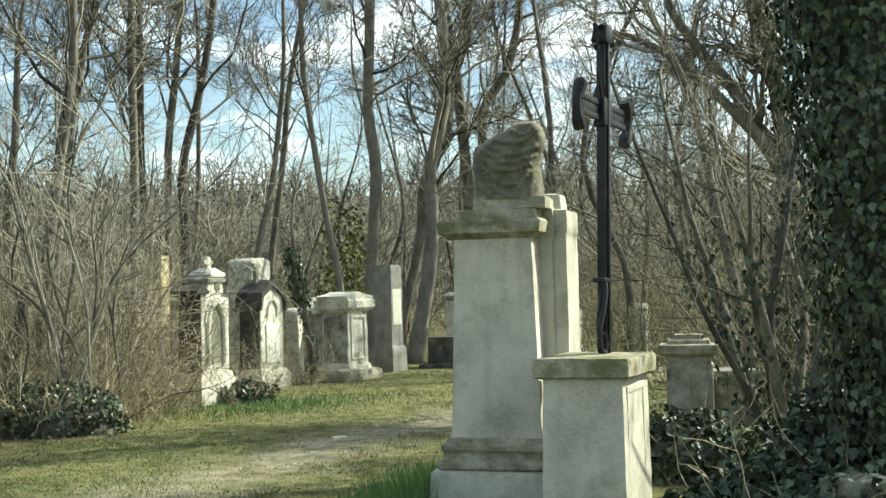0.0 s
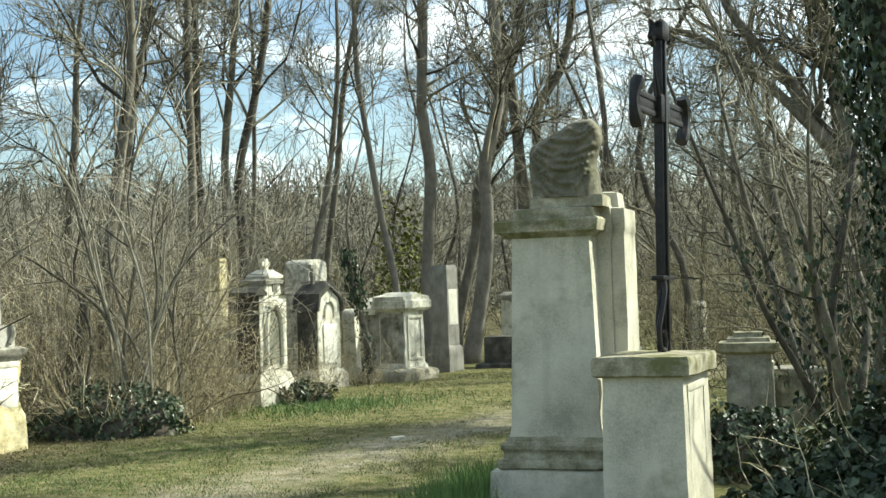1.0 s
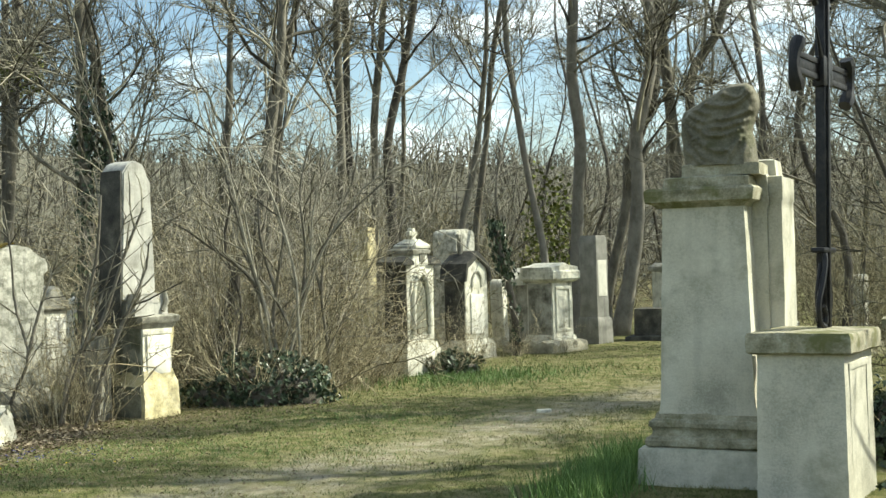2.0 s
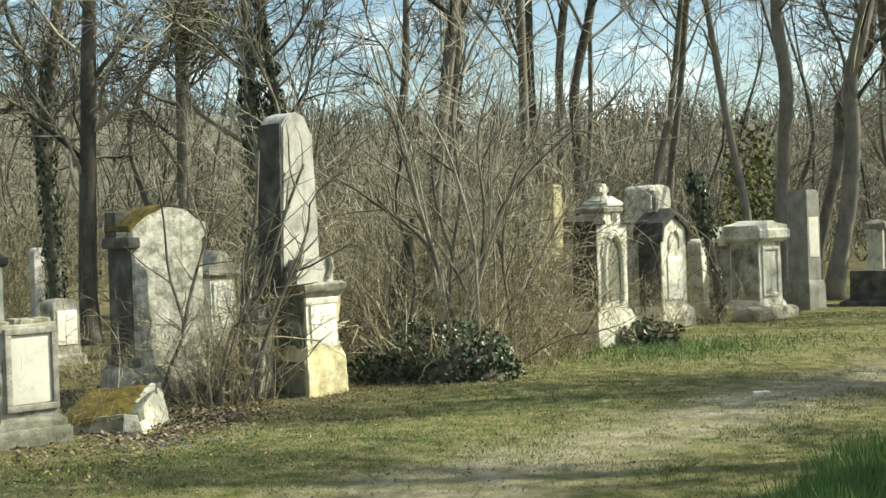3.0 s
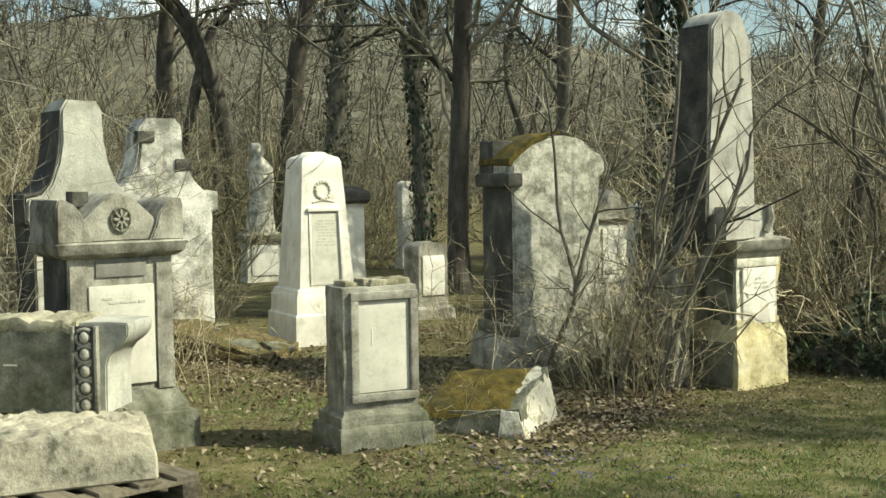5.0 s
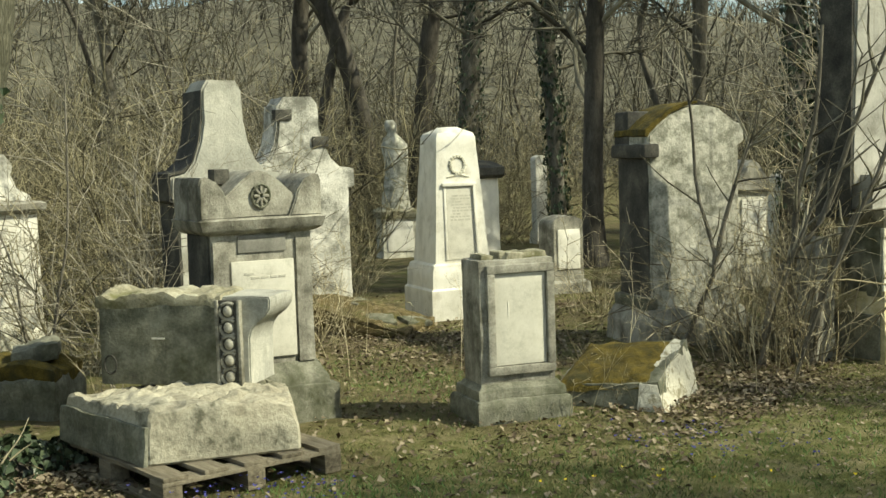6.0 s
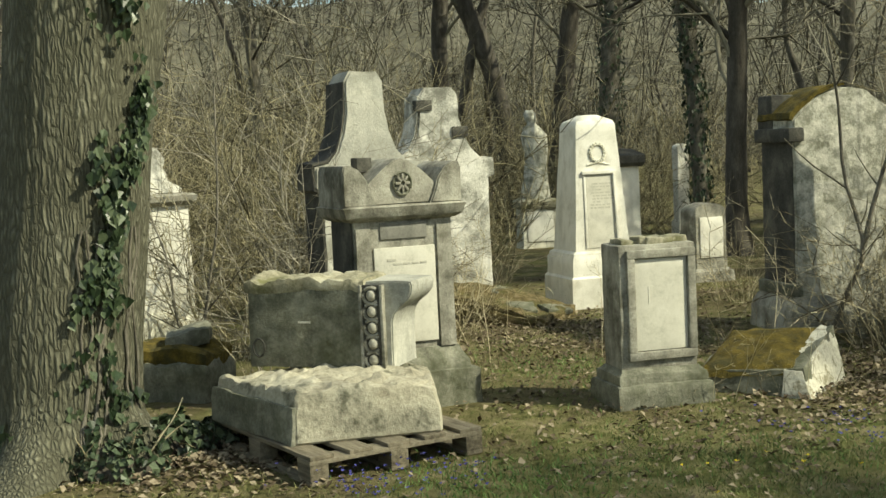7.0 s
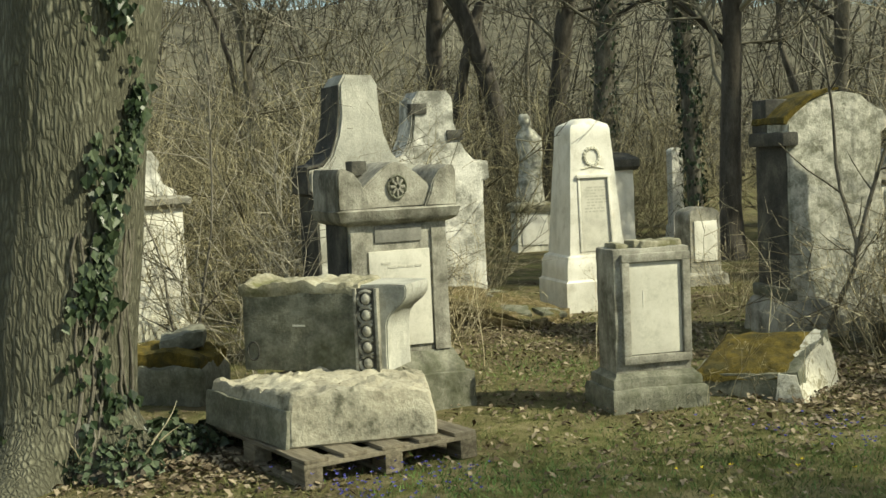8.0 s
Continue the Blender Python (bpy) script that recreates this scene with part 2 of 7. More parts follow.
def ground_material():
    """Turf worn to pale earth along the track, with leaf mould under the trees."""
    m = bpy.data.materials.new("turf_and_earth")
    m.use_nodes = True
    nt = m.node_tree
    bsdf = nt.nodes["Principled BSDF"]
    bsdf.inputs["Roughness"].default_value = 0.95
    bsdf.inputs["Specular IOR Level"].default_value = 0.1
    co = nt.nodes.new("ShaderNodeTexCoord")

    def noise_at(s, detail=6, r=0.62):
        n = nt.nodes.new("ShaderNodeTexNoise")
        n.inputs["Scale"].default_value, n.inputs["Detail"].default_value, n.inputs["Roughness"].default_value = s, detail, r
        nt.links.new(co.outputs["Object"], n.inputs["Vector"])
        return n.outputs["Fac"]

    def ramp_of(value, stops):
        r = nt.nodes.new("ShaderNodeValToRGB")
        while len(r.color_ramp.elements) < len(stops):
            r.color_ramp.elements.new(0.5)
        for e, (p, c) in zip(r.color_ramp.elements, stops):
            e.position, e.color = p, (*c, 1)
        nt.links.new(value, r.inputs[0])
        return r.outputs[0]

    def mixed(fac, a, b):
        x = nt.nodes.new("ShaderNodeMix")
        x.data_type = "RGBA"
        nt.links.new(fac, x.inputs[0])
        nt.links.new(a, x.inputs[6])
        nt.links.new(b, x.inputs[7])
        return x.outputs[2]

    def math_of(op, a, b, c=None):
        n = nt.nodes.new("ShaderNodeMath")
        n.operation = op
        for k, v in enumerate((a, b, c)):
            if v is None:
                continue
            if isinstance(v, (int, float)):
                n.inputs[k].default_value = v
            else:
                nt.links.new(v, n.inputs[k])
        return n.outputs[0]

    turf = ramp_of(noise_at(5.0), [(0.30, (0.065, 0.076, 0.024)), (0.44, (0.125, 0.132, 0.047)), (0.57, (0.20, 0.185, 0.09)), (0.72, (0.28, 0.245, 0.145))])
    earth = ramp_of(noise_at(9.0, 8), [(0.3, (0.20, 0.172, 0.125)), (0.5, (0.33, 0.295, 0.22)), (0.7, (0.43, 0.39, 0.31))])
    mould = ramp_of(noise_at(14.0, 8), [(0.3, (0.05, 0.036, 0.022)), (0.5, (0.11, 0.082, 0.052)), (0.68, (0.19, 0.15, 0.10))])
    sep = nt.nodes.new("ShaderNodeSeparateXYZ")
    nt.links.new(co.outputs["Object"], sep.inputs[0])
    x, y = sep.outputs[0], sep.outputs[1]
    wander = noise_at(0.9, 5)
    # the track runs from near the camera to behind the tall monument: x = 0.47 y - 7.25
    off = math_of("SUBTRACT", x, math_of("MULTIPLY_ADD", y, 0.47, -7.25))
    off = math_of("ABSOLUTE", math_of("ADD", off, math_of("MULTIPLY_ADD", wander, 2.2, -1.1)), 0.0)
    worn = nt.nodes.new("ShaderNodeMapRange")
    worn.inputs["From Min"].default_value, worn.inputs["From Max"].default_value = 1.0, 0.25
    nt.links.new(off, worn.inputs["Value"])
    worn = math_of("MULTIPLY", worn.outputs[0], math_of("MULTIPLY_ADD", noise_at(2.6, 6), 2.6, -0.75))
    worn_c = nt.nodes.new("ShaderNodeClamp")
    nt.links.new(worn, worn_c.inputs[0])
    # leaf mould lies west of the row of stones
    west = math_of("SUBTRACT", math_of("MULTIPLY_ADD", y, 0.22, -7.6), x)
    west = math_of("ADD", west, math_of("MULTIPLY_ADD", wander, 5.0, -2.5))
    leafy = nt.nodes.new("ShaderNodeMapRange")
    leafy.inputs["From Min"].default_value, leafy.inputs["From Max"].default_value = -0.3, 1.0
    nt.links.new(west, leafy.inputs["Value"])
    leafy = math_of("MULTIPLY", leafy.outputs[0], math_of("MULTIPLY_ADD", noise_at(1.3, 4), 2.4, -0.75))
    leafy_c = nt.nodes.new("ShaderNodeClamp")
    nt.links.new(leafy, leafy_c.inputs[0])
    colour = mixed(leafy_c.outputs[0], mixed(worn_c.outputs[0], turf, earth), mould)
    nt.links.new(colour, bsdf.inputs["Base Color"])
    bp = nt.nodes.new("ShaderNodeBump")
    bp.inputs["Strength"].default_value, bp.inputs["Distance"].default_value = 0.8, 0.04
    nt.links.new(noise_at(30.0, 8, 0.7), bp.inputs["Height"])
    nt.links.new(bp.outputs[0], bsdf.inputs["Normal"])
    return m


M_GROUND = ground_material()
M_FARWOOD = material("distant_bare_woods", [(0.07, 0.065, 0.051), (0.11, 0.104, 0.076), (0.165, 0.156, 0.118)], 0.35, rough=1.0, bump=0.0, fine=1.6, stretch=(2.0, 2.0, 0.25))


# ---- building helpers ----
def thing(name, label, category, at=(0, 0, 0), rz=0.0, group="", kind="", tilt=(0, 0)):
    ob = new(name)
    ob.empty_display_size = 0.2
    ob.matrix_basis = pose(*at, tilt[0], tilt[1], rz)
    return tagged(ob, label, category, group, kind)


def smooth_by_angle(me, degrees=38):
    me.shade_smooth()
    me.set_sharp_from_angle(angle=radians(degrees))


def part(name, bm, mat, parent, label="", kind="", sharp=38):
    me = bpy.data.meshes.new(name)
    bm.normal_update()
    bm.to_mesh(me)
    bm.free()
    smooth_by_angle(me, sharp)
    me.materials.append(mat)
    ob = new(name, me)
    ob.parent = parent
    return tagged(ob, label, kind=kind)


def mesh_part(name, verts, faces, mat, parent, label="", kind="", smooth=True):
    me = bpy.data.meshes.new(name)
    me.from_pydata(verts, [], faces)
    if smooth:
        me.shade_smooth()
    me.materials.append(mat)
    ob = new(name, me)
    ob.parent = parent
    return tagged(ob, label, kind=kind)


def weather(bm, amount, scale=3.0, seed=0.0):
    """Worn, uneven faces: each vertex moves a little along a smooth noise."""
    for v in bm.verts:
        n = noise.noise_vector(v.co * scale + Vector((seed, seed * 1.7, seed * 0.3)))
        n2 = noise.noise_vector(v.co * scale * 4.1 + Vector((seed, 3, seed)))
        v.co += n * amount + n2 * amount * 0.45
    return bm


def cut_fine(bm, size):
    """Split long edges so that wear can show."""
    for _ in range(5):
        long = [e for e in bm.edges if e.calc_length() > size]
        if not long or len(bm.verts) > 9000:
            break
        bmesh.ops.subdivide_edges(bm, edges=long, cuts=1, use_grid_fill=True)
    return bm


def box(size, at=(0, 0, 0), bevel=0.012, wear=0.004, fine=0.12, seed=0.0, bm=None, rz=0.0, rx=0.0, ry=0.0):
    """A block that stands on at (centre of its underside)."""
    b = bmesh.new()
    bmesh.ops.create_cube(b, size=1)
    for v in b.verts:
        v.co = Vector((v.co.x * size[0], v.co.y * size[1], (v.co.z + 0.5) * size[2]))
    if bevel:
        bmesh.ops.bevel(b, geom=b.edges[:], offset=bevel, segments=2, affect="EDGES", profile=0.6)
    if wear:
        cut_fine(b, fine)
        weather(b, wear, 5.0, seed + at[0] + at[2])
    b.transform(pose(*at, rx, ry, rz))
    if bm is None:
        return b
    tmp = bpy.data.meshes.new("tmp")
    b.to_mesh(tmp)
    bm.from_mesh(tmp)
    bpy.data.meshes.remove(tmp)
    b.free()
    return bm


def stack(levels, at=(0, 0, 0), wear=0.004, fine=0.14, seed=0.0, round_edge=0.0):
    """A rectangular body lofted through levels of (z, width, depth): mouldings, plinths, caps, tapering shafts."""
    b = bmesh.new()
    rings = []
    for z, w, d in levels:
        c = min(round_edge, w * 0.2, d * 0.2)
        if c:
            pts = [(-w / 2 + c, -d / 2), (w / 2 - c, -d / 2), (w / 2, -d / 2 + c), (w / 2, d / 2 - c), (w / 2 - c, d / 2), (-w / 2 + c, d / 2), (-w / 2, d / 2 - c), (-w / 2, -d / 2 + c)]
        else:
            pts = [(-w / 2, -d / 2), (w / 2, -d / 2), (w / 2, d / 2), (-w / 2, d / 2)]
        rings.append([b.verts.new((x + at[0], y + at[1], z + at[2])) for x, y in pts])
    n = len(rings[0])
    for lo, hi in zip(rings, rings[1:]):
        for i in range(n):
            b.faces.new((lo[i], lo[(i + 1) % n], hi[(i + 1) % n], hi[i]))
    b.faces.new(rings[0][::-1])
    b.faces.new(rings[-1])
    if wear:
        cut_fine(b, fine)
        weather(b, wear, 5.0, seed)
    return b


def slab(outline, depth, at=(0, 0, 0), bevel=0.01, wear=0.004, fine=0.12, seed=0.0):
    """A plate with the outline (x, z), seen from its front at -y, that thickness deep."""
    b = bmesh.new()
    front = [b.verts.new((x, -depth / 2, z)) for x, z in outline]
    face = b.faces.new(front)
    bmesh.ops.recalc_face_normals(b, faces=[face])
    ret = bmesh.ops.extrude_face_region(b, geom=[face])
    for v in [g for g in ret["geom"] if isinstance(g, bmesh.types.BMVert)]:
        v.co.y = depth / 2
    bmesh.ops.recalc_face_normals(b, faces=b.faces[:])
    if bevel:
        rim = [e for e in b.edges if abs(e.verts[0].co.y - e.verts[1].co.y) < 1e-5]
        bmesh.ops.bevel(b, geom=rim, offset=bevel, segments=2, affect="EDGES")
    if wear:
        bmesh.ops.triangulate(b, faces=[f for f in b.faces if len(f.verts) > 4])
        cut_fine(b, fine)
        weather(b, wear, 5.0, seed)
    b.transform(Matrix.Translation(at))
    return b


def joined(*bms):
    out = bmesh.new()
    for b in bms:
        tmp = bpy.data.meshes.new("tmp")
        b.to_mesh(tmp)
        out.from_mesh(tmp)
        bpy.data.meshes.remove(tmp)
        b.free()
    return out


def tube_into(verts, faces, pts, radii, sides):
    """A tapering tube along pts, appended to plain lists."""
    base = len(verts)
    up = Vector((0.13, 0.21, 1)).normalized()
    for i, p in enumerate(pts):
        d = (pts[min(i + 1, len(pts) - 1)] - pts[max(i - 1, 0)])
        d = d.normalized() if d.length > 1e-6 else up
        a = d.cross(Vector((1, 0.2, 0)) if abs(d.z) > 0.8 else Vector((0, 0, 1))).normalized()
        b = d.cross(a)
        for k in range(sides):
            t = 2 * math.pi * k / sides
            verts.append(p + (a * math.cos(t) + b * math.sin(t)) * radii[i])
    for i in range(len(pts) - 1):
        for k in range(sides):
            q, r = base + i * sides + k, base + i * sides + (k + 1) % sides
            faces.append((q, r, r + sides, q + sides))


def tube_bm(pts, radii, sides=10):
    vs, fs = [], []
    pts = [Vector(p) for p in pts]
    tube_into(vs, fs, pts, radii if isinstance(radii, (list, tuple)) else [radii] * len(pts), sides)
    fs.append(tuple(range(sides - 1, -1, -1)))
    fs.append(tuple(range(len(vs) - sides, len(vs))))
    b = bmesh.new()
    bv = [b.verts.new(v) for v in vs]
    for f in fs:
        b.faces.new([bv[i] for i in f])
    return b


def smooth_line(pts, n):
    """Points through a coarse line, evened by a spline."""
    out = []
    for i in range(n + 1):
        x = i / n * (len(pts) - 1)
        k = min(int(x), len(pts) - 2)
        f = x - k
        p0, p1, p2, p3 = pts[max(k - 1, 0)], pts[k], pts[k + 1], pts[min(k + 2, len(pts) - 1)]
        out.append(0.5 * ((2 * p1) + (p2 - p0) * f + (2 * p0 - 5 * p1 + 4 * p2 - p3) * f * f + (3 * p1 - p0 - 3 * p2 + p3) * f ** 3))
    return out


# ---- ground and distance ----
def ground_height(x, y):
    return 0.035 * noise.noise((x * 0.45, y * 0.45, 0.3)) + 0.012 * noise.noise((x * 2.3, y * 2.3, 4.0))


def build_ground():
    def ticks(lo, hi, inner_lo, inner_hi, step):
        out, v = [], inner_lo
        while v <= inner_hi:
            out.append(v)
            v += step
        g, lo_v = step, inner_lo
        while lo_v > lo:
            g *= 1.5
            lo_v -= g
            out.insert(0, lo_v)
        g, hi_v = step, out[-1]
        while hi_v < hi:
            g *= 1.5
            hi_v += g
            out.append(hi_v)
        return out

    xs, ys = ticks(-900, 900, -13, 5, 0.14), ticks(-900, 900, -1, 22, 0.14)
    verts = [(x, y, ground_height(x, y)) for y in ys for x in xs]
    w = len(xs)
    faces = [(j * w + i, j * w + i + 1, (j + 1) * w + i + 1, (j + 1) * w + i) for j in range(len(ys) - 1) for i in range(w - 1)]
    g = mesh_part("ground", verts, faces, M_GROUND, None)
    tagged(g, "worn spring turf with a pale earth track and leaf mould", "ground", kind="structure")


build_ground()


def build_far_hill():
    """A low wooded hill all round, far behind the trees."""
    verts, faces, n = [], [], 360
    for i in range(n):
        a = 2 * math.pi * i / n
        yaw = math.degrees(a)
        yaw = yaw - 360 if yaw > 180 else yaw
        lift = 14.0 + 7.0 / (1 + math.exp(-(yaw - 31) / 5)) * (1 if yaw < 110 else 0.4) + 1.6 * noise.noise((math.cos(a) * 9, math.sin(a) * 9, 0)) + 0.7 * noise.noise((math.cos(a) * 60, math.sin(a) * 60, 2))
        for k, (r, z) in enumerate(((105, -1), (120, 0.55), (145, 0.9), (170, 1.0))):
            verts.append((-math.sin(a) * r, math.cos(a) * r, lift * z if k else -1))
    for i in range(n):
        for k in range(3):
            p, q = i * 4 + k, ((i + 1) % n) * 4 + k
            faces.append((p, q, q + 1, p + 1))
    ob = mesh_part("backdrop", verts, faces, M_FARWOOD, None)
    tagged(ob, "hazy brown wooded hill in the far distance", "hill", kind="structure")


build_far_hill()


# ---- monuments ----
def arch_outline(w, h, rise, n=10):
    """Upright rectangle with a round or flattened head."""
    pts = [(-w / 2, 0), (w / 2, 0), (w / 2, h - rise)]
    for i in range(1, n):
        a = math.pi * i / n
        pts.append((w / 2 * math.cos(a), h - rise + rise * math.sin(a)))
    return pts + [(-w / 2, h - rise)]


def frame_bm(w, h, border, depth, at, bevel=0.006):
    """A raised rectangular border of four bars."""
    x, y, z = at
    return joined(box((w, depth, border), (x, y, z), bevel, 0), box((w, depth, border), (x, y, z + h - border), bevel, 0),
                  box((border, depth, h - 2 * border), (x - w / 2 + border / 2, y, z + border), bevel, 0),
                  box((border, depth, h - 2 * border), (x + w / 2 - border / 2, y, z + border), bevel, 0))


def lettering(parent, w, rows, at, height=0.02, seed=1, tilt=0.0):
    """Worn lines of writing, as plain bars."""
    rng = random.Random(seed)
    b = bmesh.new()
    for r in range(rows):
        x = -w / 2 * rng.uniform(0.6, 0.95)
        z = at[2] - r * height * 2.1
        while x < w / 2 * 0.9:
            l = rng.uniform(0.02, 0.07)
            b = box((l, 0.003, height), (at[0] + x + l / 2, at[1], z), 0, 0, bm=b)
            x += l + 0.015
            if rng.random() < 0.08:
                break
    return part("inscription", b, M_LETTER, parent, "worn unreadable inscription")


# tall monument with a draped figure
def tall_monument():
    t = thing("tall_monument", "tall limestone monument with stepped cap and draped headless figure", "monument", (0.47, 9.62, 0), -16)
    part("plinth", stack([(-0.05, 1.00, 0.66), (0.24, 0.96, 0.62), (0.25, 0.88, 0.56)], (-0.07, 0.07, 0), 0.006, 0.10, 3), M_PLASTER, t)
    part("base_moulding", stack([(0.25, 0.840, 0.54), (0.265, 0.880, 0.58), (0.30, 0.890, 0.59), (0.325, 0.860, 0.56), (0.33, 0.810, 0.51), (0.36, 0.795, 0.495), (0.385, 0.810, 0.51), (0.40, 0.840, 0.54), (0.43, 0.840, 0.54),
                                 (0.45, 0.800, 0.50), (0.455, 0.770, 0.46), (0.50, 0.740, 0.43)], (-0.06, 0.06, 0), 0.004, 0.10, 4), M_CAP, t, "worn rounded base moulding")
    part("shaft", stack([(0.49, 0.71, 0.42), (0.56, 0.685, 0.40), (1.2, 0.645, 0.39), (1.99, 0.59, 0.38)], (-0.06, 0.05, 0), 0.004, 0.12, 5), M_PLASTER, t, "smooth pale limestone shaft")
    part("cornice", stack([(1.985, 0.64, 0.42), (2.01, 0.68, 0.46), (2.03, 0.78, 0.54), (2.11, 0.80, 0.55), (2.13, 0.76, 0.52)], (-0.08, 0.06, 0), 0.006, 0.08, 7), M_CAP, t, "mossy projecting cornice")
    part("upper_step", stack([(2.13, 0.62, 0.44), (2.20, 0.61, 0.43), (2.21, 0.58, 0.40)], (-0.03, 0.06, 0), 0.007, 0.08, 9), M_CAP, t)
    part("figure_base", stack([(2.21, 0.56, 0.36), (2.29, 0.55, 0.35), (2.30, 0.52, 0.33)], (0.06, 0.08, 0), 0.007, 0.08, 11), M_CAP, t)
    part("rear_pier", stack([(-0.05, 0.40, 0.62), (0.30, 0.38, 0.60), (0.36, 0.30, 0.52), (1.60, 0.295, 0.51), (2.02, 0.29, 0.50), (2.03, 0.305, 0.515), (2.20, 0.30, 0.51), (2.215, 0.18, 0.30), (2.33, 0.15, 0.25), (2.34, 0.10, 0.18)],
                            (0.30, 0.42, 0), 0.006, 0.10, 13), M_PLASTER, t)
    part("rear_slab", stack([(0.0, 0.34, 0.22), (1.95, 0.33, 0.20), (2.02, 0.37, 0.24), (2.20, 0.34, 0.22), (2.30, 0.26, 0.18)], (0.18, 0.24, 0), 0.005, 0.1, 15), M_PLASTER, t)
    # draped lap of a broken seated figure: wide below, rising to one side, with hanging swags of cloth
    b, k, rings = bmesh.new(), 120, []
    steps = (0.0, 0.2, 0.42, 0.58, 0.68, 0.78, 0.88, 0.95, 1.0)
    edge_l = (-0.245, -0.255, -0.275, -0.285, -0.265, -0.15, -0.03, 0.05, 0.10)
    edge_r = (0.265, 0.255, 0.225, 0.245, 0.275, 0.28, 0.265, 0.235, 0.19)

    # fold lines of the cloth: swags across the lap, long folds down the fallen side
    folds = (((-0.07, 0.45), (0.09, 0.42), (0.24, 0.52)), ((0.06, 0.51), (0.15, 0.485), (0.23, 0.55)), ((-0.15, 0.42), (0.06, 0.33), (0.24, 0.39)), ((-0.20, 0.38), (0.02, 0.27), (0.25, 0.33)), ((-0.22, 0.35), (-0.02, 0.21), (0.26, 0.27)),
             ((-0.25, 0.31), (-0.12, 0.18), (0.06, 0.10), (0.23, 0.20)), ((-0.265, 0.26), (-0.21, 0.11), (-0.06, 0.0)), ((-0.20, 0.26), (-0.10, 0.08), (0.05, 0.0)), ((0.18, 0.19), (0.12, 0.08), (0.09, 0.0)), ((-0.255, 0.14), (-0.235, 0.0)), ((0.22, 0.15), (0.20, 0.0)))
    lines = [[p.to_2d() for p in smooth_line([Vector((x, z, 0)) for x, z in fold], 14)] for fold in folds]

    def swag(x, z):
        """Height of the cloth: rounded ridges along the fold lines with narrow valleys between them."""
        q = Vector((x + 0.012 * noise.noise((x * 9, 1, z * 9)), z + 0.012 * noise.noise((x * 9, 7, z * 9))))
        near = min(min((q - p).length for p in line) for line in lines)
        return 0.9 * math.exp(-(near / 0.017) ** 2) - 0.35 + 0.18 * noise.noise((x * 14, 4, z * 14))

    for step in range(61):
        f = step / 60
        xl, xr = float(np.interp(f, steps, edge_l)), float(np.interp(f, steps, edge_r))
        deep = (0.20 - 0.05 * f) * (1.0 if f < 0.9 else math.sqrt(max(0.03, 1 - ((f - 0.9) / 0.1) ** 2)))
        ring = []
        for i in range(k):
            a = 2 * math.pi * i / k
            cx, sy = math.cos(a), math.sin(a)
            x = (xl + xr) / 2 + math.copysign(abs(cx) ** 0.6, cx) * (xr - xl) / 2
            y = math.copysign(abs(sy) ** 0.6, sy) * deep + 0.05 * f
            z = 0.60 * f
            d = 0.046 * swag(x, z) * min(1, 0.3 + f * 5) * (0.25 + 0.75 * abs(sy)) * (1 if f < 0.93 else 0.4)
            ring.append(b.verts.new((x + cx * d * 0.3, y + sy * d, 2.29 + z)))
        rings.append(ring)
    for lo, hi in zip(rings, rings[1:]):
        for i in range(k):
            b.faces.new((lo[i], lo[(i + 1) % k], hi[(i + 1) % k], hi[i]))
    b.faces.new(rings[-1])
    b.faces.new(rings[0][::-1])
    weather(b, 0.006, 8, 2)
    b.transform(Matrix.Translation((0.03, 0.08, 0)))
    part("draped_figure", b, M_STATUE, t, "weathered headless draped stone figure", sharp=70)


tall_monument()


def cross_pedestal():
    t = thing("cross_pedestal", "pale stone pedestal with an overhanging slab top", "pedestal", (1.08, 9.08, 0), -22)
    part("body", stack([(-0.05, 0.60, 0.78), (0.99, 0.57, 0.74)], (0, 0, 0), 0.004, 0.1, 21), M_PLASTER, t)
    part("slab_top", stack([(0.975, 0.64, 0.82), (0.99, 0.68, 0.86), (1.09, 0.685, 0.865), (1.115, 0.66, 0.84), (1.125, 0.3, 0.3)], (0, 0, 0), 0.007, 0.07, 22), M_CAP, t, "worn slab top with stained edges")
    b = frame_bm(0.52, 0.80, 0.05, 0.012, (0, 0, 0))
    b.transform(pose(0.289, 0.0, 0.12, 0, -0.8, 90))
    part("panel_border", b, M_PLASTER, t)
    return t


cross_pedestal()


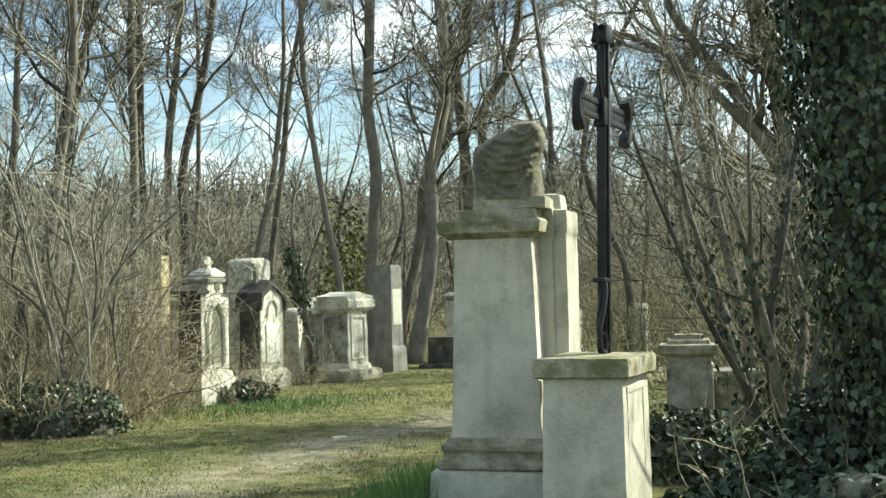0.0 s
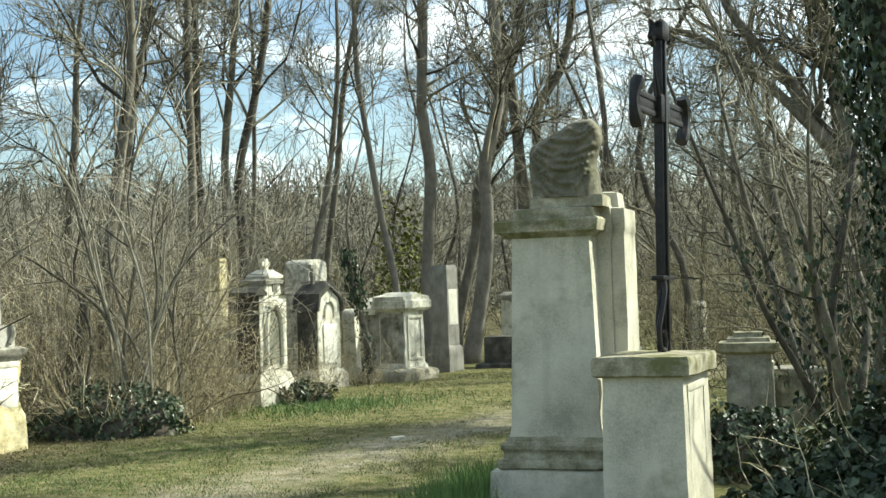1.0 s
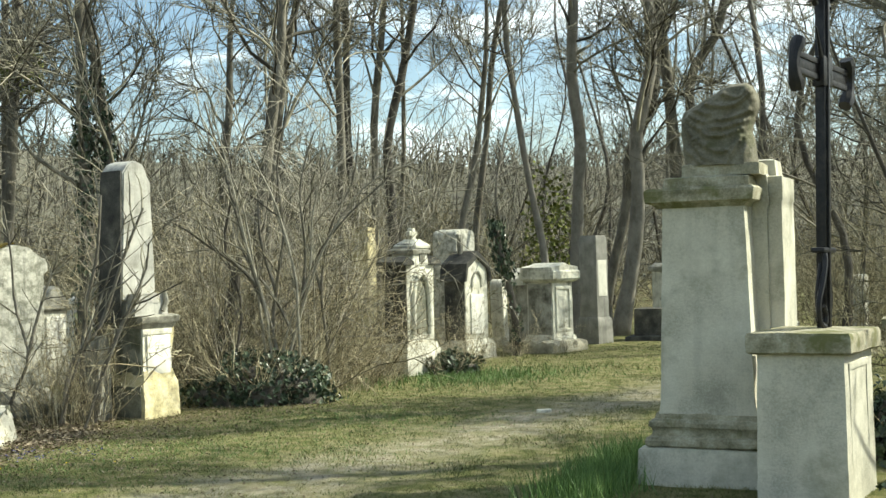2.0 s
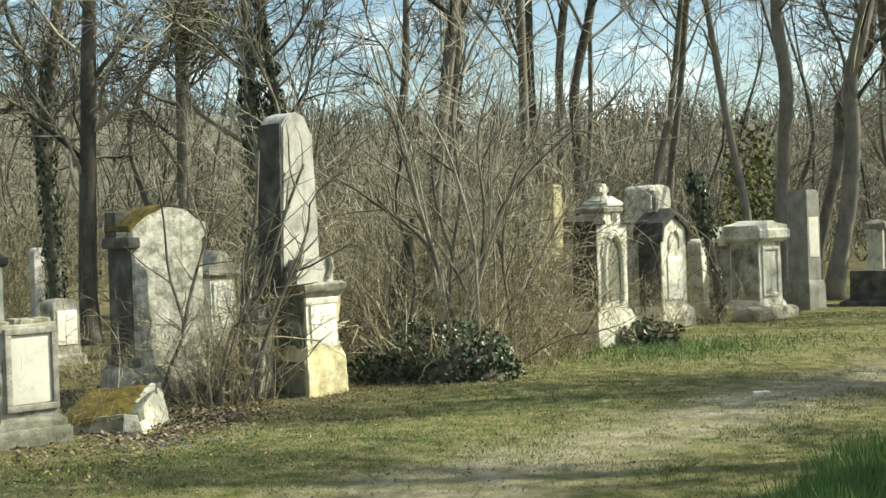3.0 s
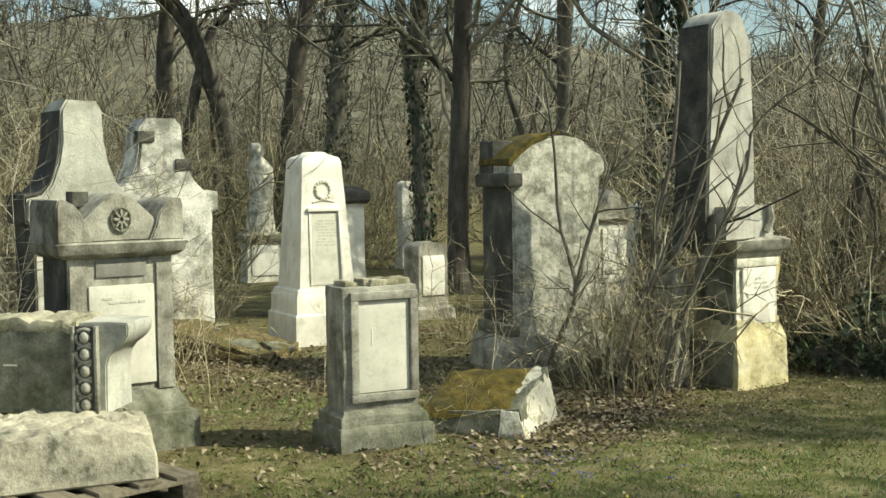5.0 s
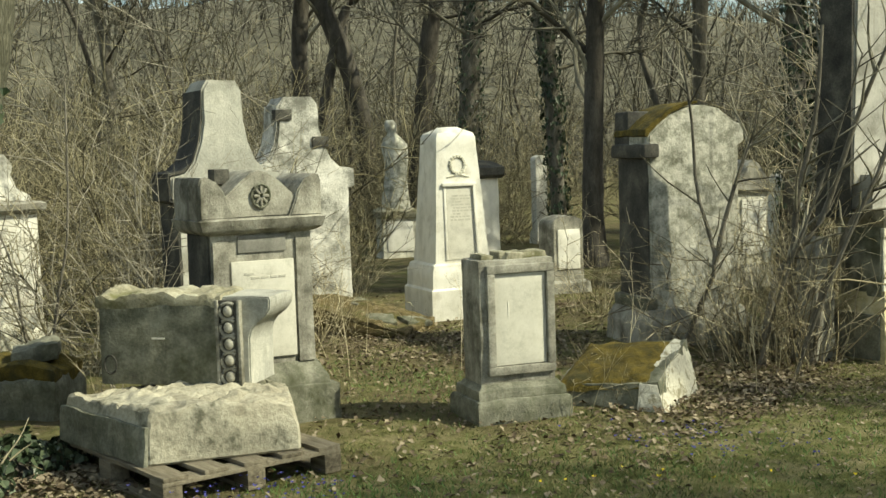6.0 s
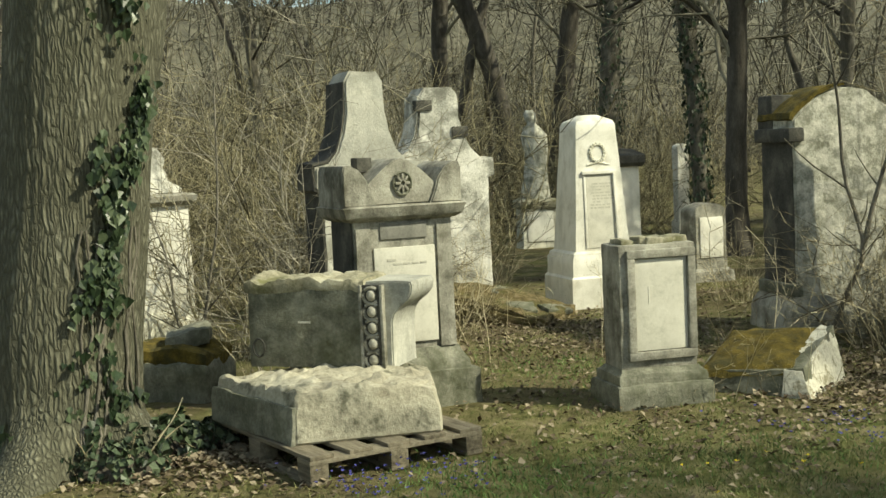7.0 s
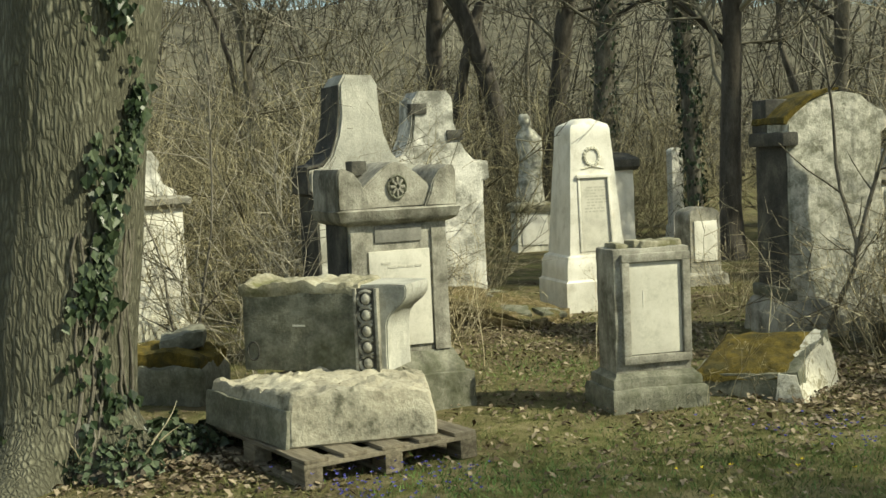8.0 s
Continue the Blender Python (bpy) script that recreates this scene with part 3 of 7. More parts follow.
def iron_cross():
    t = thing("iron_cross", "tall black wrought-iron grave cross standing on the pedestal", "cross", (1.16, 9.20, 1.118), 57, tilt=(0.9, 0.6))
    t.scale = (0.95, 1.0, 1.036)
    droop = pose(0, 0, 1.68, 0, 4, 0) @ pose(0, 0, -1.68)
    # arms lie along local x
    part("upright", joined(box((0.09, 0.07, 2.32), (0, 0, 0), 0.008, 0), box((0.03, 0.022, 2.30), (0, -0.04, 0.01), 0.005, 0)), M_IRON, t)
    for s in (-1, 1):
        arm = joined(box((0.36, 0.03, 0.04), (s * 0.20, 0, 1.63), 0.006, 0), box((0.36, 0.03, 0.04), (s * 0.20, 0, 1.735), 0.006, 0), box((0.34, 0.014, 0.08), (s * 0.20, 0, 1.665), 0.002, 0))
        arm.transform(droop)
        a = part("arm", arm, M_IRON, t)
        pts = [Vector((s * (0.38 + 0.065 * math.sin(math.pi * j / 8)), 0, 1.53 + 0.04 * j)) for j in range(9)]
        b = tube_bm(pts, [0.048, 0.056, 0.046, 0.04, 0.038, 0.04, 0.046, 0.056, 0.048], 8)
        b.transform(droop)
        part("arm_scroll", b, M_IRON, a)
    part("boss", box((0.15, 0.09, 0.20), (0, 0, 1.60), 0.015, 0), M_IRON, t)
    cap = joined(box((0.13, 0.12, 0.14), (0, 0, 2.18), 0.03, 0), tube_bm([(-0.10, 0, 2.14), (-0.16, 0, 2.20), (-0.13, 0, 2.30), (0, 0, 2.34), (0.13, 0, 2.30), (0.16, 0, 2.20), (0.10, 0, 2.14)], 0.022, 8))
    part("finial", cap, M_IRON, t)
    part("ray", tube_bm([(-0.06, -0.02, 1.78), (-0.16, -0.03, 1.98)], [0.02, 0.006], 6), M_IRON, t)
    part("ray", tube_bm([(-0.08, 0, 2.20), (-0.24, 0, 2.13)], [0.018, 0.006], 6), M_IRON, t)
    sway = smooth_line([Vector((-0.05, -0.02, 0.52)), Vector((-0.06, -0.04, 0.44)), Vector((-0.13, -0.05, 0.30)), Vector((-0.19, -0.05, 0.17)), Vector((-0.17, -0.05, 0.05)), Vector((-0.10, -0.05, 0.02)), Vector((-0.08, -0.05, 0.09)), Vector((-0.12, -0.05, 0.15))], 30)
    part("standing_scroll", joined(tube_bm(sway, 0.02, 8), tube_bm([p + Vector((0.035, 0.02, 0.01)) for p in sway[:20]], 0.012, 6)), M_IRON, t)
    part("collar_leaf", box((0.20, 0.10, 0.035), (0, 0, 0.50), 0.012, 0), M_IRON, t)
    for s in (-1, 1):
        pts = []
        for j in range(15):
            u = j / 14
            pts.append(Vector((s * (0.045 + 0.075 * math.sin(math.pi * u) * (1 - 0.35 * u)), -0.0, 0.01 + 0.42 * u)))
        b = tube_bm(pts, 0.016, 8)
        part("foot_scroll", b, M_IRON, t)
        pts = [Vector((s * (0.075 + 0.035 * math.cos(v * 0.9)), 0.0, 0.07 + 0.035 * math.sin(v * 0.9))) for v in range(8)]
        part("foot_curl", tube_bm(pts, 0.013, 6), M_IRON, t)


iron_cross()


def low_stele():
    t = thing("low_stele", "low grey stone stele with a stepped top half hidden by brush", "gravestone", (2.66, 13.80, 0), -12)
    part("body", stack([(-0.05, 0.50, 0.40), (0.86, 0.47, 0.38)], wear=0.006, seed=31), M_GREY, t)
    part("side_panel", box((0.02, 0.24, 0.52), (0.246, 0, 0.22), 0.006, 0.003), M_PALE, t)
    part("top", stack([(0.83, 0.52, 0.43), (0.86, 0.62, 0.52), (0.95, 0.63, 0.53), (0.96, 0.46, 0.38), (1.0, 0.44, 0.36), (1.01, 0.32, 0.26), (1.06, 0.30, 0.24)], wear=0.006, seed=32), M_CAP, t)
    w = thing("kerb_stone", "low grey stone block behind the stele", "stone block", (3.22, 14.25, 0), 20)
    part("block", box((0.55, 0.4, 0.62), (0, 0, -0.05), 0.03, 0.012), M_DAMP_SHADE, w)
    part("cap", box((0.6, 0.45, 0.07), (0, 0, 0.57), 0.02, 0.01), M_GREY, w)


low_stele()


def gothic_stone():
    t = thing("gothic_gravestone", "pale gothic gravestone with a pointed niche and cross finial", "gravestone", (-3.53, 18.55, 0), 65)
    part("base", stack([(-0.05, 0.98, 0.60), (0.26, 0.94, 0.56), (0.40, 0.80, 0.46), (0.46, 0.78, 0.44)], wear=0.012, seed=41), M_PALE, t)
    body = slab([(-0.34, 0.45), (0.34, 0.45), (0.35, 1.62), (0.20, 1.66), (0.15, 1.78), (-0.15, 1.78), (-0.20, 1.66), (-0.35, 1.62)], 0.40, wear=0.006, seed=42)
    part("body", body, M_PALE, t)
    # thin dark skin paints the brush's shadow on this side
    part("dark_flank", stack([(0.46, 0.012, 0.40), (1.60, 0.012, 0.39)], (-0.353, 0, 0), 0.003, 0.15, 43), M_DARK, t, "side face painted dark for its shade")
    pn = part("pinnacle", stack([(1.60, 0.30, 0.36), (1.84, 0.28, 0.34), (1.85, 0.36, 0.42), (1.89, 0.36, 0.42), (1.98, 0.12, 0.20)], (0.04, -0.03, 0), 0.004, 0.1, 44), M_PALE, t)
    part("pinnacle_panel", box((0.12, 0.02, 0.16), (0.04, -0.208, 1.65), 0.004, 0), M_GREY, pn)
    rim = []
    for j in range(13):
        u = j / 12
        x = -0.20 + 0.40 * u
        z = 1.12 + 0.36 * math.sqrt(max(0, 1 - abs(2 * u - 1) ** 1.6))
        rim.append((x, -0.215, z))
    rim = [(-0.20, -0.215, 0.58)] + rim + [(0.20, -0.215, 0.58)]
    part("niche_rim", tube_bm(rim, 0.042, 8), M_PALE, t)
    part("niche_hood", tube_bm([(x * 1.32, y + 0.01, z + (0.07 if z > 0.6 else 0)) for x, y, z in rim[1:-1]], 0.026, 8), M_PALE, t)
    # panel lies nearly flush; its dark colour stands for the niche's shadow
    part("niche_panel", slab([(x * 0.86, z) for x, _, z in rim], 0.02, (0, -0.194, 0), 0.004, 0.0), M_DAMP_SHADE, t, "niche panel, dark for the shade of a recess")
    for s in (-1, 1):
        part("gable_shoulder", slab([(-0.14, 0), (0.14, 0), (0.14, 0.05), (0, 0.13), (-0.14, 0.05)], 0.5, (s * 0.34, 0, 1.60), 0.01, 0.008, seed=s), M_DARK, t, "dark gabled shoulder")
    part("gable", stack([(1.77, 0.42, 0.46), (1.82, 0.44, 0.48), (1.86, 0.30, 0.36), (1.92, 0.22, 0.26)], wear=0.008, seed=45), M_GREY, t)
    part("finial", joined(box((0.09, 0.09, 0.20), (0.04, -0.03, 1.95), 0.02, 0.008), box((0.20, 0.08, 0.07), (0.04, -0.03, 2.03), 0.02, 0.008)), M_PALE, t, "stumpy broken cross finial")


gothic_stone()


def arched_stone():
    t = thing("arched_gravestone", "lichen-spotted gravestone with an arched head and a small niche", "gravestone", (-3.10, 21.4, 0), 65)
    part("base", stack([(-0.05, 0.92, 0.6), (0.22, 0.90, 0.58), (0.32, 0.76, 0.46)], wear=0.012, seed=51), M_PALE, t)
    part("body", slab(arch_outline(0.70, 1.72, 0.34), 0.42, (0, 0, 0.02), wear=0.008, seed=52), M_PALE, t)
    # shade of the side turned from the sun, put into a dark skin
    part("dark_flank", box((0.014, 0.40, 1.05), (-0.352, 0, 0.32), 0.003, 0.002), M_DARK, t, "side face painted dark for its shade")
    part("hood", slab([(-0.42, 1.30), (-0.36, 1.30), (-0.30, 1.52), (0, 1.70), (0.30, 1.52), (0.36, 1.30), (0.42, 1.30), (0.36, 1.60), (0, 1.82), (-0.36, 1.60)], 0.52, wear=0.008, seed=53), M_DARK, t, "dark stone hood")
    part("tablet", box((0.40, 0.02, 0.66), (0, -0.22, 0.42), 0.006, 0.003), M_WHITE, t, "white marble tablet")
    part("niche_rim", tube_bm([(-0.14, -0.22, 1.2)] + [(-0.14 + 0.28 * j / 8, -0.22, 1.34 + 0.14 * math.sin(math.pi * j / 8)) for j in range(9)] + [(0.14, -0.22, 1.2)], 0.025, 6), M_MOTTLED, t)
    part("crocket", joined(box((0.08, 0.08, 0.34), (-0.08, 0.05, 1.76), 0.02, 0.012), box((0.16, 0.07, 0.08), (-0.08, 0.05, 2.02), 0.02, 0.01)), M_GREY, t)


arched_stone()


def chest_stone():
    t = thing("chest_gravestone", "broad pale gravestone block with a heavy gabled cap", "gravestone", (-1.80, 22.9, 0), 61)
    t.scale = (1.1, 0.95, 1.0)
    part("rubble_base", box((1.05, 1.15, 0.24), (0, 0.12, -0.04), 0.07, 0.045, 0.09), M_RAW, t, "broken rubble footing")
    part("body", stack([(0.16, 0.70, 0.66), (0.25, 0.68, 0.64), (0.30, 0.60, 0.58), (1.24, 0.58, 0.56)], wear=0.006, seed=61), M_PALE, t)
    # grey skin darkens the pale body's side as its shade would
    part("body_flank", box((0.016, 0.52, 0.90), (-0.298, 0, 0.31), 0.004, 0.003), M_GREY, t, "side face greyed for its shade")
    part("flank_border", box((0.03, 0.05, 0.94), (-0.30, -0.24, 0.30), 0.005, 0.003), M_GREY, t)
    part("wing", stack([(0.1, 0.56, 0.46), (1.2, 0.54, 0.42)], (-0.02, 0.50, 0), 0.006, seed=62), M_GREY, t)
    cap = joined(stack([(1.23, 0.62, 0.60), (1.26, 0.74, 0.72), (1.30, 0.80, 0.78), (1.42, 0.80, 0.78), (1.45, 0.74, 0.72)], wear=0.005, seed=63), slab([(-0.40, 1.43), (0.40, 1.43), (0.40, 1.50), (0.12, 1.54), (0, 1.58), (-0.12, 1.54), (-0.40, 1.50)], 0.70, (0, 0, 0), 0.01, 0.005))
    part("cap", cap, M_PALE, t, sharp=24)
    part("wing_cap", slab([(-0.38, 1.19), (0.38, 1.19), (0.38, 1.30), (0.0, 1.50), (-0.38, 1.30)], 0.5, (0, 0.56, 0), 0.01, 0.008, 0.1, 64), M_PALE, t)
    part("panel_border", frame_bm(0.44, 0.80, 0.05, 0.03, (0, -0.295, 0.36)), M_PALE, t)


chest_stone()


def dark_stele():
    t = thing("dark_stele", "slate-grey upright stele with a pale square tablet", "gravestone", (-1.10, 24.9, 0), 56)
    t.scale = (0.92, 0.92, 1.06)
    part("base", stack([(-0.05, 0.52, 0.58), (0.42, 0.50, 0.56), (0.48, 0.44, 0.48)], wear=0.006, seed=71), M_SLATE, t)
    part("shaft", stack([(0.47, 0.40, 0.46), (1.90, 0.38, 0.44), (1.97, 0.32, 0.38)], wear=0.004, seed=72), M_SLATE, t)
    part("tablet", box((0.30, 0.02, 0.66), (0, -0.228, 0.86), 0.005, 0.002, rx=-1.2), M_TABLET, t, "pale stone tablet")


dark_stele()


def plain_stele(name, label, at, rz, w, d, h, mat, head=0.0, cap=None, tilt=(0, 0), seed=1.0, tablet=None, category="gravestone"):
    """Simple upright stone: a base, a body with a flat or arched head, at choice a cap and a tablet."""
    t = thing(name, label, category, at, rz, tilt=tilt)
    part("base", stack([(-0.06, w * 1.25, d * 1.5), (0.12 * h, w * 1.2, d * 1.4), (0.16 * h, w * 1.05, d * 1.1)], wear=0.008, seed=seed), mat, t)
    part("body", slab(arch_outline(w, h * 0.86, head) if head else [(-w / 2, 0), (w / 2, 0), (w * 0.47, h * 0.86), (-w * 0.47, h * 0.86)], d, (0, 0, h * 0.14), wear=0.007, seed=seed), mat, t)
    if cap:
        part("cap", stack([(0.97 * h, w * 1.05, d * 1.2), (1.0 * h, w * 1.18, d * 1.45), (1.06 * h, w * 1.18, d * 1.45), (1.12 * h, w * 0.6, d * 0.7)], wear=0.008, seed=seed + 1), cap, t)
    if tablet:
        part("tablet", box((w * 0.72, 0.02, h * 0.52), (0, -d / 2 - 0.006, h * 0.3), 0.005, 0.002), tablet, t, "pale marble tablet")
    return t


plain_stele("tall_gravestone", "tall mottled gravestone with a rough rounded head", (-3.48, 22.6, 0), 66, 0.62, 0.5, 2.22, M_MOTTLED, head=0.1, seed=2)
plain_stele("tall_gravestone", "narrow yellowed gravestone pillar rising behind the brush", (-5.0, 22.0, 0), 72, 0.30, 0.34, 2.28, M_YELLOW, seed=3)
plain_stele("leaning_gravestone", "small leaning pale gravestone", (-2.85, 24.2, 0), 80, 0.3, 0.24, 1.3, M_PALE, head=0.12, tilt=(0, -7), seed=4)
plain_stele("box_tomb", "low dark box tomb at the edge of the wood", (0.12, 25.9, 0), 80, 0.9, 0.8, 0.62, M_DARK, seed=5, category="tomb")
plain_stele("far_gravestone", "slender pale gravestone far down the track", (0.2, 29.5, 0), 80, 0.34, 0.3, 1.35, M_PALE, cap=M_GREY, seed=6)
plain_stele("far_gravestone", "slender pale gravestone far down the track", (0.75, 31.5, 0), 80, 0.3, 0.3, 1.25, M_PALE, cap=M_GREY, seed=7)
plain_stele("small_gravestone", "small pale stone glimpsed behind dry stems", (-6.15, 20.2, 0), 80, 0.3, 0.25, 1.0, M_PALE, head=0.1, seed=8)
plain_stele("small_gravestone", "small pale stone glimpsed behind dry stems", (-7.2, 20.4, 0), 80, 0.32, 0.25, 0.95, M_PALE, head=0.1, seed=9)
plain_stele("small_gravestone", "small pale stone glimpsed behind dry stems", (-5.5, 19.0, 0), 80, 0.34, 0.25, 1.1, M_GREY, head=0.1, seed=10)


def obelisk_monument():
    t = thing("obelisk_monument", "tall grey obelisk on a yellow-lichened pedestal with a white tablet", "monument", (-5.65, 13.67, 0), 69)
    part("footing", stack([(-0.06, 0.60, 0.56), (0.06, 0.58, 0.54), (0.30, 0.57, 0.52), (0.36, 0.55, 0.50), (0.42, 0.50, 0.45), (0.50, 0.48, 0.43)], (0, 0, 0), 0.016, 0.08, 81), M_YELLOW, t, "footing crusted with yellow lichen")
    part("pedestal", stack([(0.46, 0.46, 0.42), (0.98, 0.44, 0.40)], (0, 0, 0), 0.005, 0.1, 82), M_PALE, t)
    tb = part("tablet", box((0.36, 0.02, 0.43), (0.01, -0.214, 0.46), 0.005, 0.003), M_WHITE, t, "bright white marble tablet")
    lettering(tb, 0.18, 3, (0.02, -0.2255, 0.80), 0.016, 4)
    part("cornice", stack([(0.97, 0.48, 0.44), (1.02, 0.54, 0.50), (1.04, 0.58, 0.54), (1.10, 0.60, 0.56), (1.12, 0.52, 0.48)], (0, 0, 0), 0.006, 0.08, 83), M_GREY, t)
    part("acroterion", slab([(-0.10, 0), (0.10, 0), (0.11, 0.14), (0.05, 0.23), (-0.07, 0.21)], 0.2, (0.20, 0.0, 1.11), 0.03, 0.02, 0.06, 84), M_YELLOW, t)
    # both skins paint the shadow on the pedestal's left side
    part("pedestal_flank", box((0.016, 0.38, 0.52), (-0.232, 0, 0.46), 0.004, 0.004), M_DAMP_SHADE, t, "obelisk foot side, darkened for shade")
    part("footing_flank", box((0.016, 0.46, 0.34), (-0.296, 0, 0.0), 0.004, 0.006), M_DAMP_SHADE, t, "obelisk foot side, darkened for shade")
    part("side_console", slab([(-0.07, 0.74), (0.05, 0.70), (0.10, 0.86), (0.12, 1.0), (-0.07, 1.0)], 0.3, (0.27, 0.02, 0), 0.02, 0.014, 0.06, 90), M_YELLOW, t, "lichen-green side console")
    part("neck_mould", box((0.47, 0.44, 0.07), (0, 0, 0.90), 0.012, 0.004), M_PALE, t)
    part("obelisk_base", stack([(1.11, 0.52, 0.44), (1.36, 0.50, 0.42)], (-0.06, 0.03, 0), 0.008, 0.08, 85), M_OBELISK, t)
    part("shaft", slab([(-0.27, 1.28), (0.27, 1.28), (0.215, 2.60), (0.10, 2.80), (-0.02, 2.84), (-0.13, 2.80), (-0.215, 2.70)], 0.34, (-0.12, 0.10, 0), 0.014, 0.007, 0.12, 86), M_OBELISK, t, "grey weathered obelisk shaft")
    # slab over the shaft's side: stain and shade together in one dark colour
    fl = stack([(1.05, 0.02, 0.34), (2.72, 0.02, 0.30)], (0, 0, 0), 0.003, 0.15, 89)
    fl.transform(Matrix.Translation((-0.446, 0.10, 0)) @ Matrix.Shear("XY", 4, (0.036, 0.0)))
    part("dark_flank", fl, M_DARK, t, "shaft side, stained and darkened for shade")
    part("wreath_relief", tube_bm([(0.10, -0.20, 1.16), (0.16, -0.205, 1.26), (0.14, -0.205, 1.38)], [0.03, 0.035, 0.02], 7), M_GREY, t)
    e = thing("broken_stele", "low grey broken stele standing in the brush", "gravestone", (-6.05, 13.28, 0), 69)
    part("block", stack([(-0.05, 0.20, 0.30), (0.80, 0.18, 0.28), (0.90, 0.12, 0.24)], (0, 0, 0), 0.012, 0.1, 88), M_GREY, e)


obelisk_monument()


def mottled_slab():
    t = thing("mottled_gravestone", "deep lichen-mottled gravestone with a low arched mossy head", "gravestone", (-7.19, 13.49, 0), 58)
    part("base", stack([(-0.06, 0.98, 0.74), (0.20, 0.96, 0.72), (0.26, 0.90, 0.66), (0.30, 0.86, 0.62)], (-0.02, 0.16, 0), 0.012, 0.1, 91), M_GREY, t)
    top = [(0.40, 1.60), (0.45, 1.64), (0.45, 1.76), (0.38, 1.78), (0.33, 1.82), (0.22, 1.90), (0.08, 1.93), (-0.06, 1.915), (-0.20, 1.86), (-0.32, 1.78), (-0.41, 1.70), (-0.41, 1.60)]
    part("body", slab([(-0.40, 0.28), (0.40, 0.28)] + top, 0.56, (0, 0.16, 0), 0.015, 0.010, 0.11, 92), M_MOTTLED, t)
    # flank and its cornice carry the left side's shade in their colour
    part("dark_flank", box((0.02, 0.52, 1.24), (-0.408, 0.16, 0.30), 0.006, 0.005, 0.08, 95), M_DARK, t, "side face painted near-black for shade")
    part("flank_cornice", box((0.14, 0.62, 0.11), (-0.40, 0.15, 1.52), 0.02, 0.010, 0.07, 96), M_DARK, t, "cornice painted dark with its shaded flank")
    part("flank_plinth", box((0.10, 0.60, 0.10), (-0.41, 0.16, 0.30), 0.015, 0.008, 0.08, 97), M_DAMP_SHADE, t)
    part("rear_block", box((0.24, 0.26, 0.30), (-0.30, 0.34, 1.60), 0.02, 0.012, 0.08, 98), M_DARK, t, "dark upstand behind the head")
    moss = [(-0.41, 1.69), (-0.39, 1.725), (-0.31, 1.80), (-0.19, 1.88), (-0.05, 1.93), (0.04, 1.945), (0.03, 1.962), (-0.07, 1.955), (-0.21, 1.915), (-0.34, 1.825), (-0.43, 1.745), (-0.44, 1.70)]
    part("moss_cushion", slab(moss, 0.55, (0, 0.16, 0), 0.0, 0.012, 0.05, 93), M_MOSS, t, "golden moss on the sloping head")
    part("kerb", box((0.95, 0.14, 0.16), (0.42, -0.44, -0.02), 0.02, 0.012, 0.08, 94), M_DAMP_SHADE, t, "sunken front kerb")


mottled_slab()



def gabled_stone():
    t = thing("white_gravestone", "small white gravestone with a pitched grey top behind the mottled slab", "gravestone", (-8.72, 17.45, 0), 66)
    part("base", stack([(-0.06, 0.56, 0.52), (0.20, 0.54, 0.50), (0.26, 0.46, 0.42)], wear=0.008, seed=12), M_GREY, t)
    part("body", stack([(0.25, 0.44, 0.40), (1.06, 0.42, 0.38)], wear=0.006, seed=13), M_PALE, t)
    part("tablet", box((0.34, 0.02, 0.62), (0, -0.204, 0.36), 0.005, 0.002), M_WHITE, t, "white marble tablet")
    part("cornice", stack([(1.05, 0.48, 0.44), (1.09, 0.54, 0.50), (1.15, 0.54, 0.50)], wear=0.006, seed=14), M_GREY, t)
    part("gable", slab([(-0.27, 1.14), (0.27, 1.14), (0.20, 1.22), (0.07, 1.38), (0, 1.42), (-0.07, 1.38), (-0.20, 1.22)], 0.42, (0, 0, 0), 0.012, 0.008, 0.08, 15), M_GREY, t, "pitched grey top")


gabled_stone()


